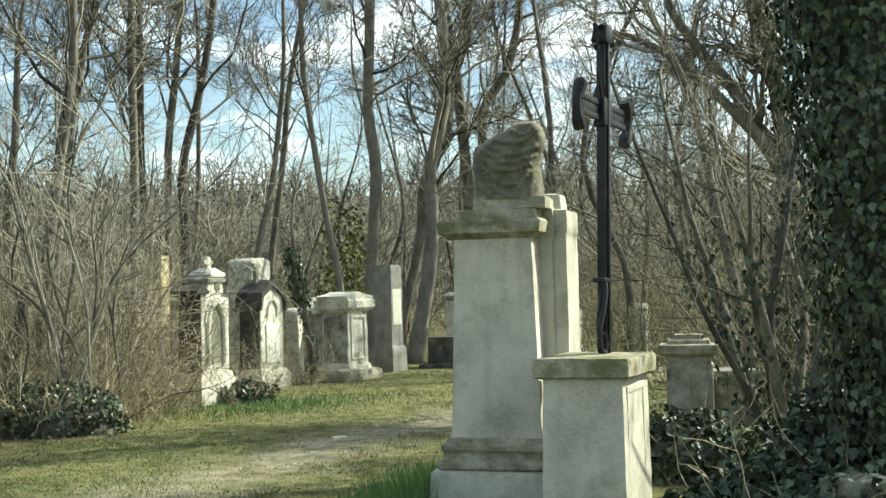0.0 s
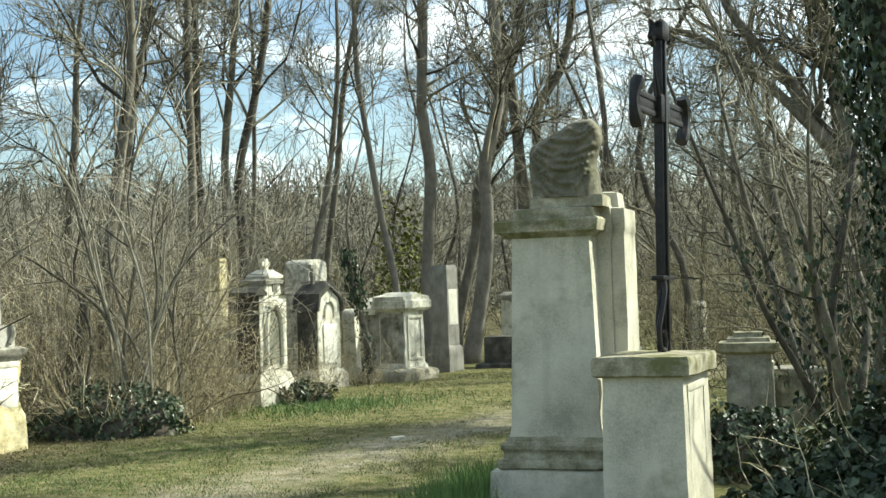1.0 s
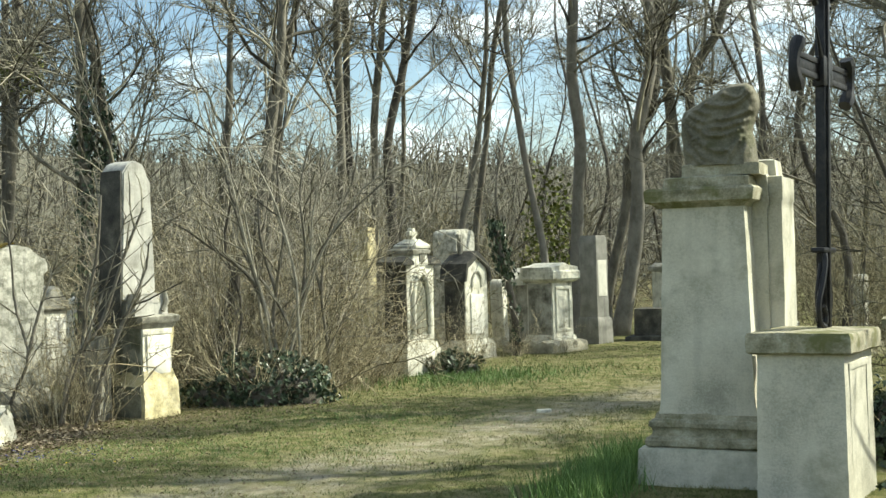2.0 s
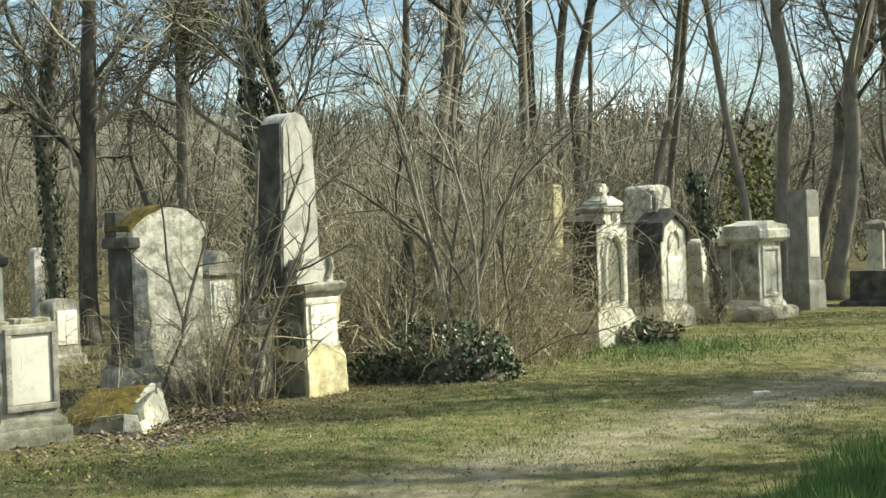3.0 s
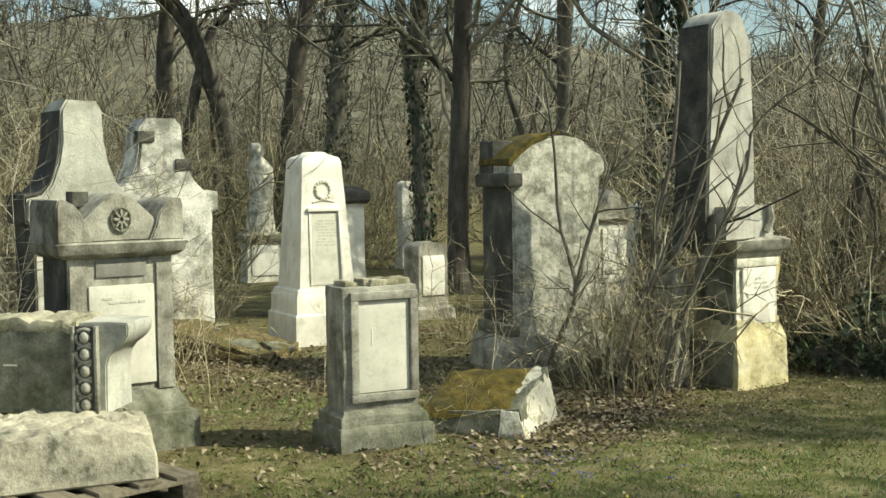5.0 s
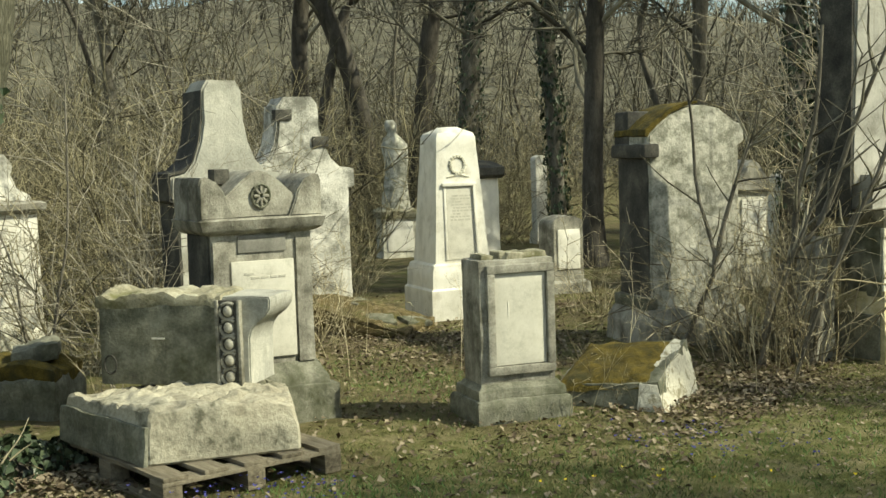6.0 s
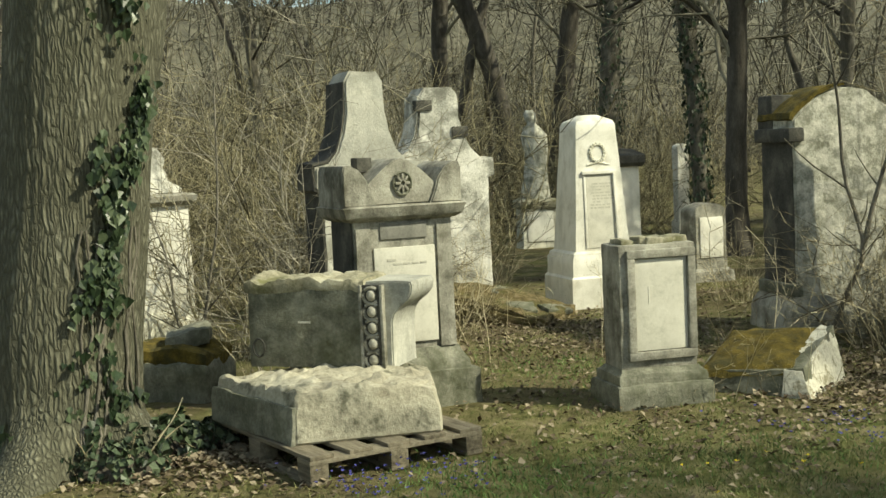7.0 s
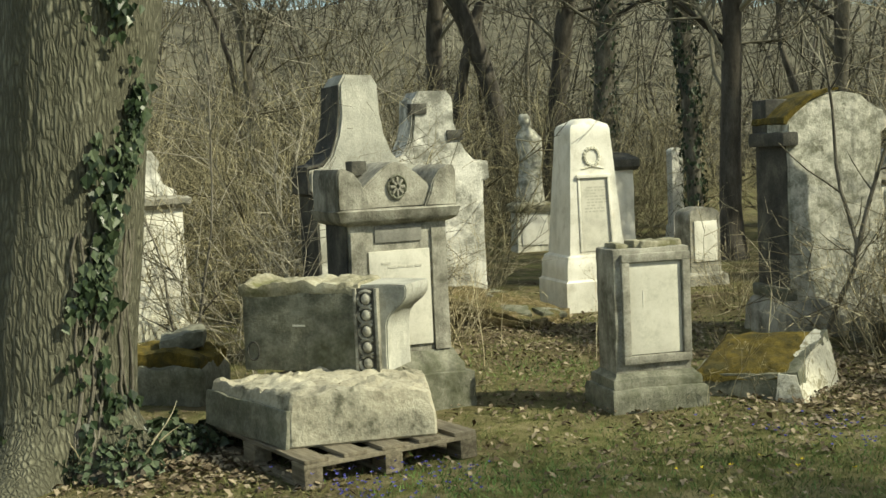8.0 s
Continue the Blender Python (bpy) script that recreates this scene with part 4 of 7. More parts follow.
def moss_block():
    t = thing("fallen_block", "fallen wedge-shaped stone block thick with golden moss", "stone block", (-6.40, 11.22, 0), 15)
    b = bmesh.new()
    hi, w, d = 0.30, 0.72, 0.75
    pts = [(-w / 2, -d / 2, -0.04), (w / 2, -d / 2, -0.04), (w / 2, d / 2, -0.04), (-w / 2, d / 2, -0.04), (-w / 2 + 0.02, -d / 2 + 0.04, 0.13), (w / 2 - 0.06, -d / 2 + 0.07, 0.17), (w / 2 - 0.05, d / 2, 0.34), (-w / 2 + 0.03, d / 2, 0.28)]
    v = [b.verts.new(p) for p in pts]
    for f in ((3, 2, 1, 0), (0, 1, 5, 4), (1, 2, 6, 5), (2, 3, 7, 6), (3, 0, 4, 7), (4, 5, 6, 7)):
        b.faces.new([v[i] for i in f])
    cut_fine(b, 0.09)
    weather(b, 0.02, 5, 3)
    part("block", b, M_DAMP_SHADE, t, "dark stone block")
    e = bmesh.new()
    pts = [(w / 2 - 0.16, -d / 2 - 0.012, -0.04), (w / 2 + 0.03, -d / 2 - 0.012, -0.04), (w / 2 + 0.03, d / 2 + 0.01, -0.04), (w / 2 - 0.12, d / 2 + 0.01, -0.04), (w / 2 - 0.17, -d / 2 + 0.045, 0.165), (w / 2 - 0.06, -d / 2 + 0.06, 0.16), (w / 2 - 0.05, d / 2, 0.335), (w / 2 - 0.13, d / 2, 0.345)]
    v = [e.verts.new(p) for p in pts]
    for f in ((3, 2, 1, 0), (0, 1, 5, 4), (1, 2, 6, 5), (2, 3, 7, 6), (3, 0, 4, 7), (4, 5, 6, 7)):
        e.faces.new([v[i] for i in f])
    cut_fine(e, 0.045)
    weather(e, 0.011, 6, 8)
    part("broken_end", e, M_BROKEN, t, "pale freshly broken end", sharp=30)
    b = bmesh.new()
    n = 18
    grid = [[None] * (n + 1) for _ in range(n + 1)]
    for i in range(n + 1):
        for j in range(n + 1):
            u, s = i / n, j / n
            x = -w / 2 + (w - 0.10) * u
            y = -d / 2 + 0.02 + 0.03 * u + (d - 0.04) * s
            edge = min(u, 1 - u, s, 1 - s)
            z = 0.125 + 0.035 * u + 0.165 * s + 0.035 * min(1, edge * 7) + 0.02 * noise.noise((x * 9, y * 9, 0)) - (0.03 if edge == 0 else 0)
            grid[i][j] = b.verts.new((x, y, z))
    for i in range(n):
        for j in range(n):
            b.faces.new((grid[i][j], grid[i + 1][j], grid[i + 1][j + 1], grid[i][j + 1]))
    part("moss_cushion", b, M_MOSS, t, "golden moss cushion", sharp=80)


moss_block()


def panel_stone():
    t = thing("panel_gravestone", "stocky grey gravestone with a pale recessed tablet and mossy top", "gravestone", (-6.717, 10.42, 0), 61)
    part("base", stack([(-0.06, 0.62, 0.46), (0.125, 0.615, 0.455), (0.14, 0.60, 0.44), (0.143, 0.565, 0.385), (0.175, 0.57, 0.39), (0.20, 0.56, 0.375), (0.215, 0.515, 0.32), (0.23, 0.50, 0.29)], (0, 0, 0), 0.007, 0.06, 101), M_DAMP_SHADE, t, "damp dark stepped base")
    part("body", box((0.49, 0.27, 0.75), (0, 0, 0.22), 0.014, 0.007, 0.06, 102), M_GREY, t)
    part("panel_border", frame_bm(0.44, 0.66, 0.05, 0.05, (0.02, -0.138, 0.28), 0.008), M_GREY, t)
    tb = part("tablet", box((0.33, 0.02, 0.55), (0.02, -0.132, 0.335), 0.004, 0.002), M_TABLET, t, "pale marble tablet")
    part("white_scratch", box((0.006, 0.003, 0.10), (-0.06, -0.1435, 0.62), 0, 0), M_WHITE, tb)
    rng = random.Random(3)
    b = bmesh.new()
    for i in range(7):
        b = box((rng.uniform(0.06, 0.12), rng.uniform(0.14, 0.24), rng.uniform(0.03, 0.06)), (-0.17 + 0.06 * i, rng.uniform(-0.02, 0.02), 0.955), 0.015, 0.012, 0.05, i, b)
    part("crumbling_top", b, M_CAP, t, "crumbling mossy rubble on top")


panel_stone()


def white_obelisk():
    t = thing("white_obelisk", "white truncated marble obelisk with a carved wreath and tall tablet", "monument", (-10.17, 14.02, 0), 63)
    t.scale = (0.9, 0.9, 1.0)
    part("plinth", stack([(-0.06, 0.82, 0.82), (0.27, 0.82, 0.82), (0.29, 0.77, 0.77), (0.46, 0.76, 0.76), (0.48, 0.73, 0.73), (0.51, 0.72, 0.72), (0.53, 0.66, 0.66)], wear=0.003, seed=111), M_WHITE, t)
    part("shaft", stack([(0.52, 0.64, 0.64), (1.76, 0.46, 0.46), (1.80, 0.42, 0.42), (1.86, 0.16, 0.16)], wear=0.003, seed=112), M_WHITE, t, "tapering white marble shaft")
    lean = pose(0, -0.3555, 0, -4.15, 0, 0)
    tp = slab([(-0.17, 0.56), (0.17, 0.56), (0.155, 1.28), (-0.155, 1.28)], 0.02, (0, 0, 0), 0.004, 0.0)
    tp.transform(lean)
    tb = part("tablet", tp, M_TABLET, t, "engraved marble tablet")
    hood = joined(box((0.40, 0.05, 0.035), (0, -0.01, 1.28), 0.005, 0), box((0.028, 0.05, 0.72), (0.182, -0.01, 0.56), 0.005, 0, ry=-1.0), box((0.028, 0.03, 0.72), (-0.182, 0.0, 0.56), 0.005, 0, ry=1.0))
    hood.transform(lean)
    part("tablet_hood", hood, M_WHITE, tb)
    b = bmesh.new()
    for k in range(16):
        a = 2 * math.pi * k / 16
        bmesh.ops.create_icosphere(b, subdivisions=1, radius=0.026, matrix=lean @ Matrix.Translation((0.085 * math.cos(a), -0.002, 1.49 + 0.085 * math.sin(a))))
    wr = part("wreath", b, M_PALE, t, "carved laurel wreath")
    part("wreath_ribbon", tube_bm([lean @ Vector(p) for p in ((-0.13, 0, 1.37), (-0.06, -0.005, 1.385), (0, -0.005, 1.395), (0.06, -0.005, 1.385), (0.13, 0, 1.37))], 0.012, 6), M_PALE, wr)
    ln = lettering(tb, 0.26, 9, (0, 0, 1.18), 0.014, 8)
    ln.matrix_basis = lean @ Matrix.Translation((0, -0.0105, 0))


white_obelisk()
plain_stele("white_gravestone", "upright white stele with a dark pitched top", (-11.14, 15.70, 0), 66, 0.38, 0.32, 1.34, M_WHITE, cap=M_DARK, seed=14)
plain_stele("white_gravestone", "low grey gravestone with a white tablet and broken top", (-10.28, 16.10, 0), 66, 0.40, 0.32, 0.86, M_GREY, head=0.10, seed=15, tablet=M_WHITE)


def statue_monument():
    t = thing("statue_pedestal", "low pedestal with a white tablet under a dark rough cornice", "pedestal", (-15.33, 18.88, 0), 58)
    t.scale = (0.9, 0.9, 1.0)
    part("body", stack([(-0.06, 0.66, 0.5), (0.06, 0.62, 0.46), (0.62, 0.60, 0.44)], wear=0.006, seed=121), M_PALE, t)
    part("cornice", stack([(0.61, 0.68, 0.52), (0.66, 0.74, 0.58), (0.72, 0.74, 0.58), (0.76, 0.5, 0.4)], wear=0.016, seed=122), M_CAP, t)
    part("tablet", box((0.46, 0.02, 0.46), (0, -0.236, 0.1), 0.005, 0.002), M_WHITE, t, "white tablet")
    s = bmesh.new()
    k = 16
    rings = []
    for z, rx, ry, off in ((0, .24, .2, 0), (0.3, .2, .17, .0), (0.55, .17, .14, .02), (0.75, .19, .14, .04), (0.98, .2, .13, .0), (1.1, .14, .1, -.02), (1.17, .06, .06, -.03), (1.22, .085, .085, -.04), (1.32, .09, .09, -.05), (1.38, .05, .05, -.05)):
        rings.append([s.verts.new((off + rx * (1 + 0.1 * math.sin(5 * a + z * 8)) * math.cos(a), ry * math.sin(a), 0.75 + z)) for a in [2 * math.pi * i / k for i in range(k)]])
    for lo, hi in zip(rings, rings[1:]):
        for i in range(k):
            s.faces.new((lo[i], lo[(i + 1) % k], hi[(i + 1) % k], hi[i]))
    s.faces.new(rings[-1])
    weather(s, 0.012, 8, 1)
    st = part("stone_statue", s, M_MOTTLED, None, sharp=80)
    st.matrix_basis = pose(-15.33, 18.88, 0, 0, 0, 58)
    tagged(st, "small weathered stone statue standing on the pedestal", "statue")


statue_monument()


def rosette_monument():
    t = thing("rosette_gravestone", "grey gravestone with a rosette gable, corner horns and pale tablet", "gravestone", (-8.02, 9.51, 0), 69)
    t.scale = (0.85, 0.92, 1.025)
    part("base", stack([(-0.06, 1.02, 0.74), (0.22, 1.00, 0.72), (0.225, 0.90, 0.62), (0.27, 0.89, 0.61), (0.30, 0.84, 0.56), (0.345, 0.80, 0.50), (0.36, 0.78, 0.48)], wear=0.006, seed=131), M_DAMP_SHADE, t, "damp stained stepped base")
    part("body", stack([(0.35, 0.76, 0.46), (1.15, 0.75, 0.46)], wear=0.005, seed=132), M_GREY, t)
    for s in (-1, 1):
        part("pilaster", stack([(0.36, 0.12, 0.06), (1.10, 0.11, 0.05)], (s * 0.31, -0.225, 0), 0.003, seed=s), M_GREY, t)
    tb = part("tablet", box((0.47, 0.025, 0.58), (0.0, -0.236, 0.40), 0.005, 0.002), M_TABLET, t, "pale marble tablet")
    part("dark_panel", box((0.36, 0.02, 0.10), (0, -0.233, 1.03), 0.004, 0), M_SLATE, t)
    lettering(tb, 0.30, 2, (0.0, -0.2500, 0.90), 0.012, 2)
    part("cornice", stack([(1.14, 0.80, 0.50), (1.155, 0.86, 0.56), (1.17, 0.90, 0.60), (1.205, 0.92, 0.62), (1.225, 0.94, 0.64), (1.235, 0.86, 0.56)], wear=0.004, seed=133), M_GREY, t)
    part("gable", slab([(-0.41, 1.23), (0.41, 1.23), (0.38, 1.27), (0.15, 1.44), (0.06, 1.495), (0, 1.51), (-0.06, 1.495), (-0.15, 1.44), (-0.38, 1.27)], 0.50, (0, 0, 0), 0.012, 0.004, 0.1, 134), M_GREY, t)
    for s in (-1, 1):
        out = [(s * 0.455, 1.23), (s * 0.455, 1.44), (s * 0.44, 1.475), (s * 0.40, 1.48), (s * 0.33, 1.45), (s * 0.275, 1.39), (s * 0.25, 1.32), (s * 0.20, 1.23)]
        part("corner_horn", slab(out, 0.56, (0, 0, 0), 0.01, 0.004, 0.08, 135 + s), M_GREY, t)
    b = bmesh.new()
    for k in range(8):
        a = math.pi / 4 * k
        b = box((0.018, 0.02, 0.046), (0.012 * math.cos(a), -0.268, 1.36 + 0.012 * math.sin(a)), 0.008, 0, bm=b, ry=90 - math.degrees(a))
    ro = part("rosette", b, M_GREY, t, "carved eight-petalled rosette")
    part("rosette_ring", tube_bm([(0.068 * math.cos(2 * math.pi * k / 16), -0.262, 1.36 + 0.068 * math.sin(2 * math.pi * k / 16)) for k in range(17)], 0.009, 6), M_DAMP_SHADE, ro)
    # disc stands proud; the hollow's shade is in its colour
    part("rosette_ground", slab([(0.07 * math.cos(2 * math.pi * k / 20), 1.36 + 0.07 * math.sin(2 * math.pi * k / 20)) for k in range(20)], 0.014, (0, -0.255, 0), 0.002, 0.0), M_DAMP_SHADE, ro, "disc painted dark as a shaded hollow")
    # near-black skin imitates the unlit left side
    part("body_flank", box((0.016, 0.42, 0.78), (-0.385, 0, 0.36), 0.004, 0.003), M_DARK, t, "side face painted near-black for shade")
    part("roof_block", box((0.12, 0.14, 0.09), (-0.17, 0.1, 1.43), 0.01, 0.004), M_DARK, t)


rosette_monument()


def shaped_stone(name, label, at, rz, k, mat, side, holes):
    """Tall back of a baroque gravestone: shoulders, concave flanks and a square head."""
    t = thing(name, label, "gravestone", at, rz)
    out = [(-0.62, 0), (0.62, 0), (0.62, 1.28), (0.70, 1.30), (0.70, 1.46), (0.52, 1.48), (0.40, 1.56), (0.30, 1.70), (0.26, 1.84), (0.25, 2.05), (0.18, 2.12), (-0.18, 2.12), (-0.25, 2.05), (-0.26, 1.84), (-0.30, 1.70),
           (-0.40, 1.56), (-0.52, 1.48), (-0.70, 1.46), (-0.70, 1.30), (-0.62, 1.28)]
    part("body", slab([(x * k[0], z * k[1]) for x, z in out], 0.44, (0, 0, -0.03), 0.015, 0.010, 0.12, rz), mat, t)
    # side skin: shade painted near-black on the grey stone, plain whitewash otherwise
    part("flank", slab([(x * k[0], z * k[1]) for x, z in [(-0.625, 0), (-0.60, 0), (-0.60, 1.28), (-0.69, 1.31), (-0.71, 1.31), (-0.71, 1.465), (-0.52, 1.485), (-0.40, 1.57), (-0.32, 1.70), (-0.28, 1.84), (-0.26, 2.05), (-0.27, 2.05), (-0.29, 1.84), (-0.33, 1.70), (-0.42, 1.56), (-0.54, 1.50), (-0.72, 1.48), (-0.72, 1.29), (-0.63, 1.27)]], 0.43, (0, 0, -0.03), 0.0, 0.0), side, t, "thin flank skin, near-black for shade on the grey stone")
    for x, z in holes:
        # no hole is cut: a dark block shows the socket's shade
        part("dowel_hole", box((0.16, 0.12, 0.10), (x, -0.18, z), 0.012, 0.004), M_DARK, t, "dark block drawn for a shaded square socket")
    return t


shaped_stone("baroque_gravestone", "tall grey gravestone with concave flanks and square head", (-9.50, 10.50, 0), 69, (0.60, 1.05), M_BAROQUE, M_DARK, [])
shaped_stone("whitewashed_gravestone", "big whitish crumbling gravestone with a rounded head", (-10.95, 12.65, 0), 64, (0.76, 1.04), M_BLOTCHED, M_BLOTCHED, [(-0.15, 1.96), (0.2, 1.70)])


def pallet():
    t = thing("wooden_pallet", "weathered grey wooden pallet on the grass under stone blocks", "pallet", (-7.37, 8.50, 0), -11)
    L, W = 1.30, 1.0
    for j in range(3):
        y = -W / 2 + 0.05 + j * (W - 0.10) / 2
        part("bottom_board", box((L, 0.10, 0.022), (0, y, 0.0), 0.003, 0), M_PALLET, t)
        for i in range(3):
            x = -L / 2 + 0.07 + i * (L - 0.14) / 2
            part("block", box((0.14, 0.10, 0.078), (x, y, 0.022), 0.004, 0), M_PALLET, t)
    for i in range(3):
        x = -L / 2 + 0.07 + i * (L - 0.14) / 2
        part("cross_board", box((0.14, W, 0.022), (x, 0, 0.100), 0.003, 0), M_PALLET, t)
    for j in range(5):
        y = -W / 2 + 0.07 + j * (W - 0.14) / 4
        part("top_board", box((L, 0.13, 0.022), (0, y, 0.122), 0.004, 0.002, 0.15, j), M_PALLET, t)


pallet()


def rough_slab():
    t = thing("rough_slab", "thick broken-topped sandstone slab lying on the pallet", "stone slab", (-7.25, 8.45, 0.144))
    plan = [(0.17, -0.46), (0.55, 0.20), (0.12, 0.56), (-0.44, 0.42), (-0.74, -0.34)]
    b = bmesh.new()
    low = [b.verts.new((x, y, 0)) for x, y in plan]
    high = [b.verts.new((x * 0.985, y * 0.985, 0.265)) for x, y in plan]
    n = len(plan)
    b.faces.new(low[::-1])
    b.faces.new(high)
    for i in range(n):
        b.faces.new((low[i], low[(i + 1) % n], high[(i + 1) % n], high[i]))
    bmesh.ops.bevel(b, geom=b.edges[:], offset=0.012, segments=1, affect="EDGES")
    bmesh.ops.triangulate(b, faces=b.faces[:])
    for size in (0.3, 0.14, 0.07, 0.04):
        cut_fine(b, size)
    for v in b.verts:
        top = max(0.0, min(1.0, (v.co.z - 0.13) / 0.12))
        rim = min(1.0, v.co.to_2d().length / 0.55)
        lump = noise.noise(v.co * 7.0) * 0.55 + noise.noise(v.co * 17) * 0.45
        ledge = 0.6 * round(lump * 4) / 4 + 0.4 * lump
        out = Vector((v.co.x, v.co.y, 0)).normalized()
        v.co.z += top * (0.055 * ledge + 0.030 * (1 - rim) - 0.016 * rim * rim)
        v.co -= out * top * (0.030 + 0.045 * max(0, ledge)) * rim
        v.co += out * 0.006 * noise.noise(v.co * 9)
    part("slab", b, M_RAW, t, sharp=30)
    # skin holds the face's stains plus the shade of its sunless side
    part("weathered_face", box((0.90, 0.03, 0.19), (-0.285, -0.405, 0.0), 0.012, 0.010, 0.04, 6, rz=-7.5, rx=-4), M_DAMP_SHADE, t, "stained old face, painted darker for shade")


rough_slab()


def carved_block():
    t = thing("carved_block", "grey carved cornice block with egg moulding, standing on the slab", "stone block", (-7.63, 8.68, 0.425), 27)
    # the long face is plain; one end swells into a cornice, with a row of eggs along the arris
    part("block", box((0.70, 0.36, 0.44), (-0.07, 0, -0.01), 0.012, 0.006, 0.05, 5), M_DAMP_SHADE, t, "green-stained block")
    b = box((0.73, 0.37, 0.07), (-0.07, 0, 0.41), 0.02, 0.012, 0.035, 6)
    for v in b.verts:
        if v.co.z > 0.43:
            v.co.z += 0.035 * noise.noise((v.co.x * 11, v.co.y * 6, 2.0)) + 0.012 * noise.noise(v.co * 40)
    part("rough_top", b, M_CAP, t, "roughly broken top edge")
    out = [(0.27, 0.0), (0.445, 0.0), (0.445, 0.25), (0.455, 0.29), (0.48, 0.33), (0.535, 0.37), (0.565, 0.41), (0.57, 0.455), (0.56, 0.475), (0.27, 0.475)]
    part("cornice_end", slab(out, 0.35, (0, 0.015, -0.01), 0.008, 0.005, 0.05, 7), M_BAROQUE, t, "pale cut end with a swelling cornice profile")
    # flush band, near-black to give the shade between the eggs
    part("moulding_rail", box((0.115, 0.03, 0.46), (0.335, -0.168, -0.01), 0.006, 0.003), M_DARK, t, "band behind the eggs, dark for shaded hollows")
    for x in (0.275, 0.398):
        part("fillet", box((0.018, 0.045, 0.46), (x, -0.175, -0.01), 0.005, 0.002), M_GREY, t)
    for j in range(5):
        z = 0.04 + 0.088 * j
        b = bmesh.new()
        bmesh.ops.create_icosphere(b, subdivisions=2, radius=0.5, matrix=pose(0.34, -0.186, z) @ Matrix.Diagonal((0.058, 0.05, 0.066, 1)))
        eg = part("egg", b, M_GREY, t)
        ring = [(0.338 + 0.047 * math.cos(2 * math.pi * k / 16), -0.186, z + 0.044 * math.sin(2 * math.pi * k / 16)) for k in range(2, 15)]
        part("egg_surround", tube_bm(ring, 0.010, 6), M_GREY, eg)
    part("white_mark", box((0.075, 0.003, 0.010), (-0.07, -0.187, 0.24), 0, 0), M_WHITE, t)
    part("ring_stain", tube_bm([(-0.36 + 0.035 * math.cos(2 * math.pi * k / 14), -0.181, 0.10 + 0.05 * math.sin(2 * math.pi * k / 14)) for k in range(15)], 0.006, 5), M_DARK, t, "dark ring-shaped scar")


carved_block()



def crested_stone():
    t = thing("white_gravestone", "bright white gravestone with a carved grey crest behind the old tree", "gravestone", (-12.30, 10.36, 0), 72)
    part("base", stack([(-0.06, 0.66, 0.56), (0.16, 0.64, 0.54), (0.22, 0.56, 0.46)], wear=0.008, seed=16), M_PALE, t)
    part("body", stack([(0.20, 0.54, 0.42), (1.20, 0.52, 0.40)], wear=0.006, seed=17), M_WHITE, t)
    part("tablet", box((0.40, 0.02, 0.70), (0, -0.213, 0.38), 0.005, 0.002), M_WHITE, t, "white marble tablet")
    part("cornice", stack([(1.19, 0.56, 0.44), (1.23, 0.66, 0.54), (1.28, 0.67, 0.55), (1.30, 0.60, 0.48)], wear=0.006, seed=18), M_GREY, t)
    part("crest", slab([(-0.26, 1.29), (0.26, 1.29), (0.24, 1.36), (0.12, 1.42), (0.08, 1.54), (0.10, 1.62), (0.03, 1.72), (-0.05, 1.71), (-0.10, 1.62), (-0.07, 1.52), (-0.12, 1.42), (-0.24, 1.36)], 0.22, (0, 0, 0), 0.02, 0.014, 0.07, 19), M_BLOTCHED, t, "worn carved crest")


crested_stone()
b_moss = thing("mossy_block", "low stone block with golden moss beside the oak", "stone block", (-9.42, 8.78, 0), 30)
b_moss.scale = (1.0, 0.95, 1.25)
part("block", box((0.62, 0.5, 0.26), (0, 0, -0.04), 0.05, 0.03, 0.06), M_DAMP_SHADE, b_moss)
part("moss_cushion", box((0.60, 0.48, 0.11), (0, 0, 0.18), 0.05, 0.035, 0.05, ry=4), M_MOSS, b_moss, "golden moss cushion")
part("loose_stone", box((0.30, 0.24, 0.10), (0.05, 0.05, 0.27), 0.04, 0.03, 0.05, rz=25, ry=-6), M_DAMP_SHADE, b_moss)
t_slab = thing("tilted_slab", "tilted broken slab sunk in leaves and moss", "stone slab", (-10.3, 12.65, 0.10), 20, tilt=(4, 13))
part("slab", box((1.5, 0.75, 0.14), (0, 0, -0.05), 0.04, 0.035, 0.08), M_MOSSLITTER, t_slab)
part("moss_cushion", box((1.42, 0.70, 0.06), (0.02, 0, 0.065), 0.02, 0.035, 0.05), M_MOSSLITTER, t_slab, "moss and dead leaves")
for sx, sy, sl in ((0.35, -0.15, 0.34), (0.62, 0.1, 0.28), (0.1, 0.2, 0.3), (-0.4, -0.1, 0.26)):
    part("broken_piece", box((sl, sl * 0.7, 0.04), (sx, sy, 0.09), 0.012, 0.018, 0.05, sx, rz=sx * 90, ry=sy * 30), M_DAMP_SHADE, t_slab, "broken stone piece")

for x, y, w, h, m in ((-14.65, 21.75, 0.22, 1.5, M_WHITE), (-12.4, 21.8, 0.4, 1.1, M_PALE), (-17.5, 16.5, 0.5, 1.3, M_PALE), (-9.6, 20.5, 0.4, 1.2, M_WHITE), (-6.9, 22.6, 0.4, 1.3, M_PALE), (4.2, 27.0, 0.34, 1.2, M_PALE), (3.0, 29.0, 0.3, 1.1, M_PALE)):
    plain_stele("far_gravestone", "pale gravestone half hidden among the trees", (x, y, 0), 66, w, w * 0.8, h, m, head=w * 0.3, seed=x)


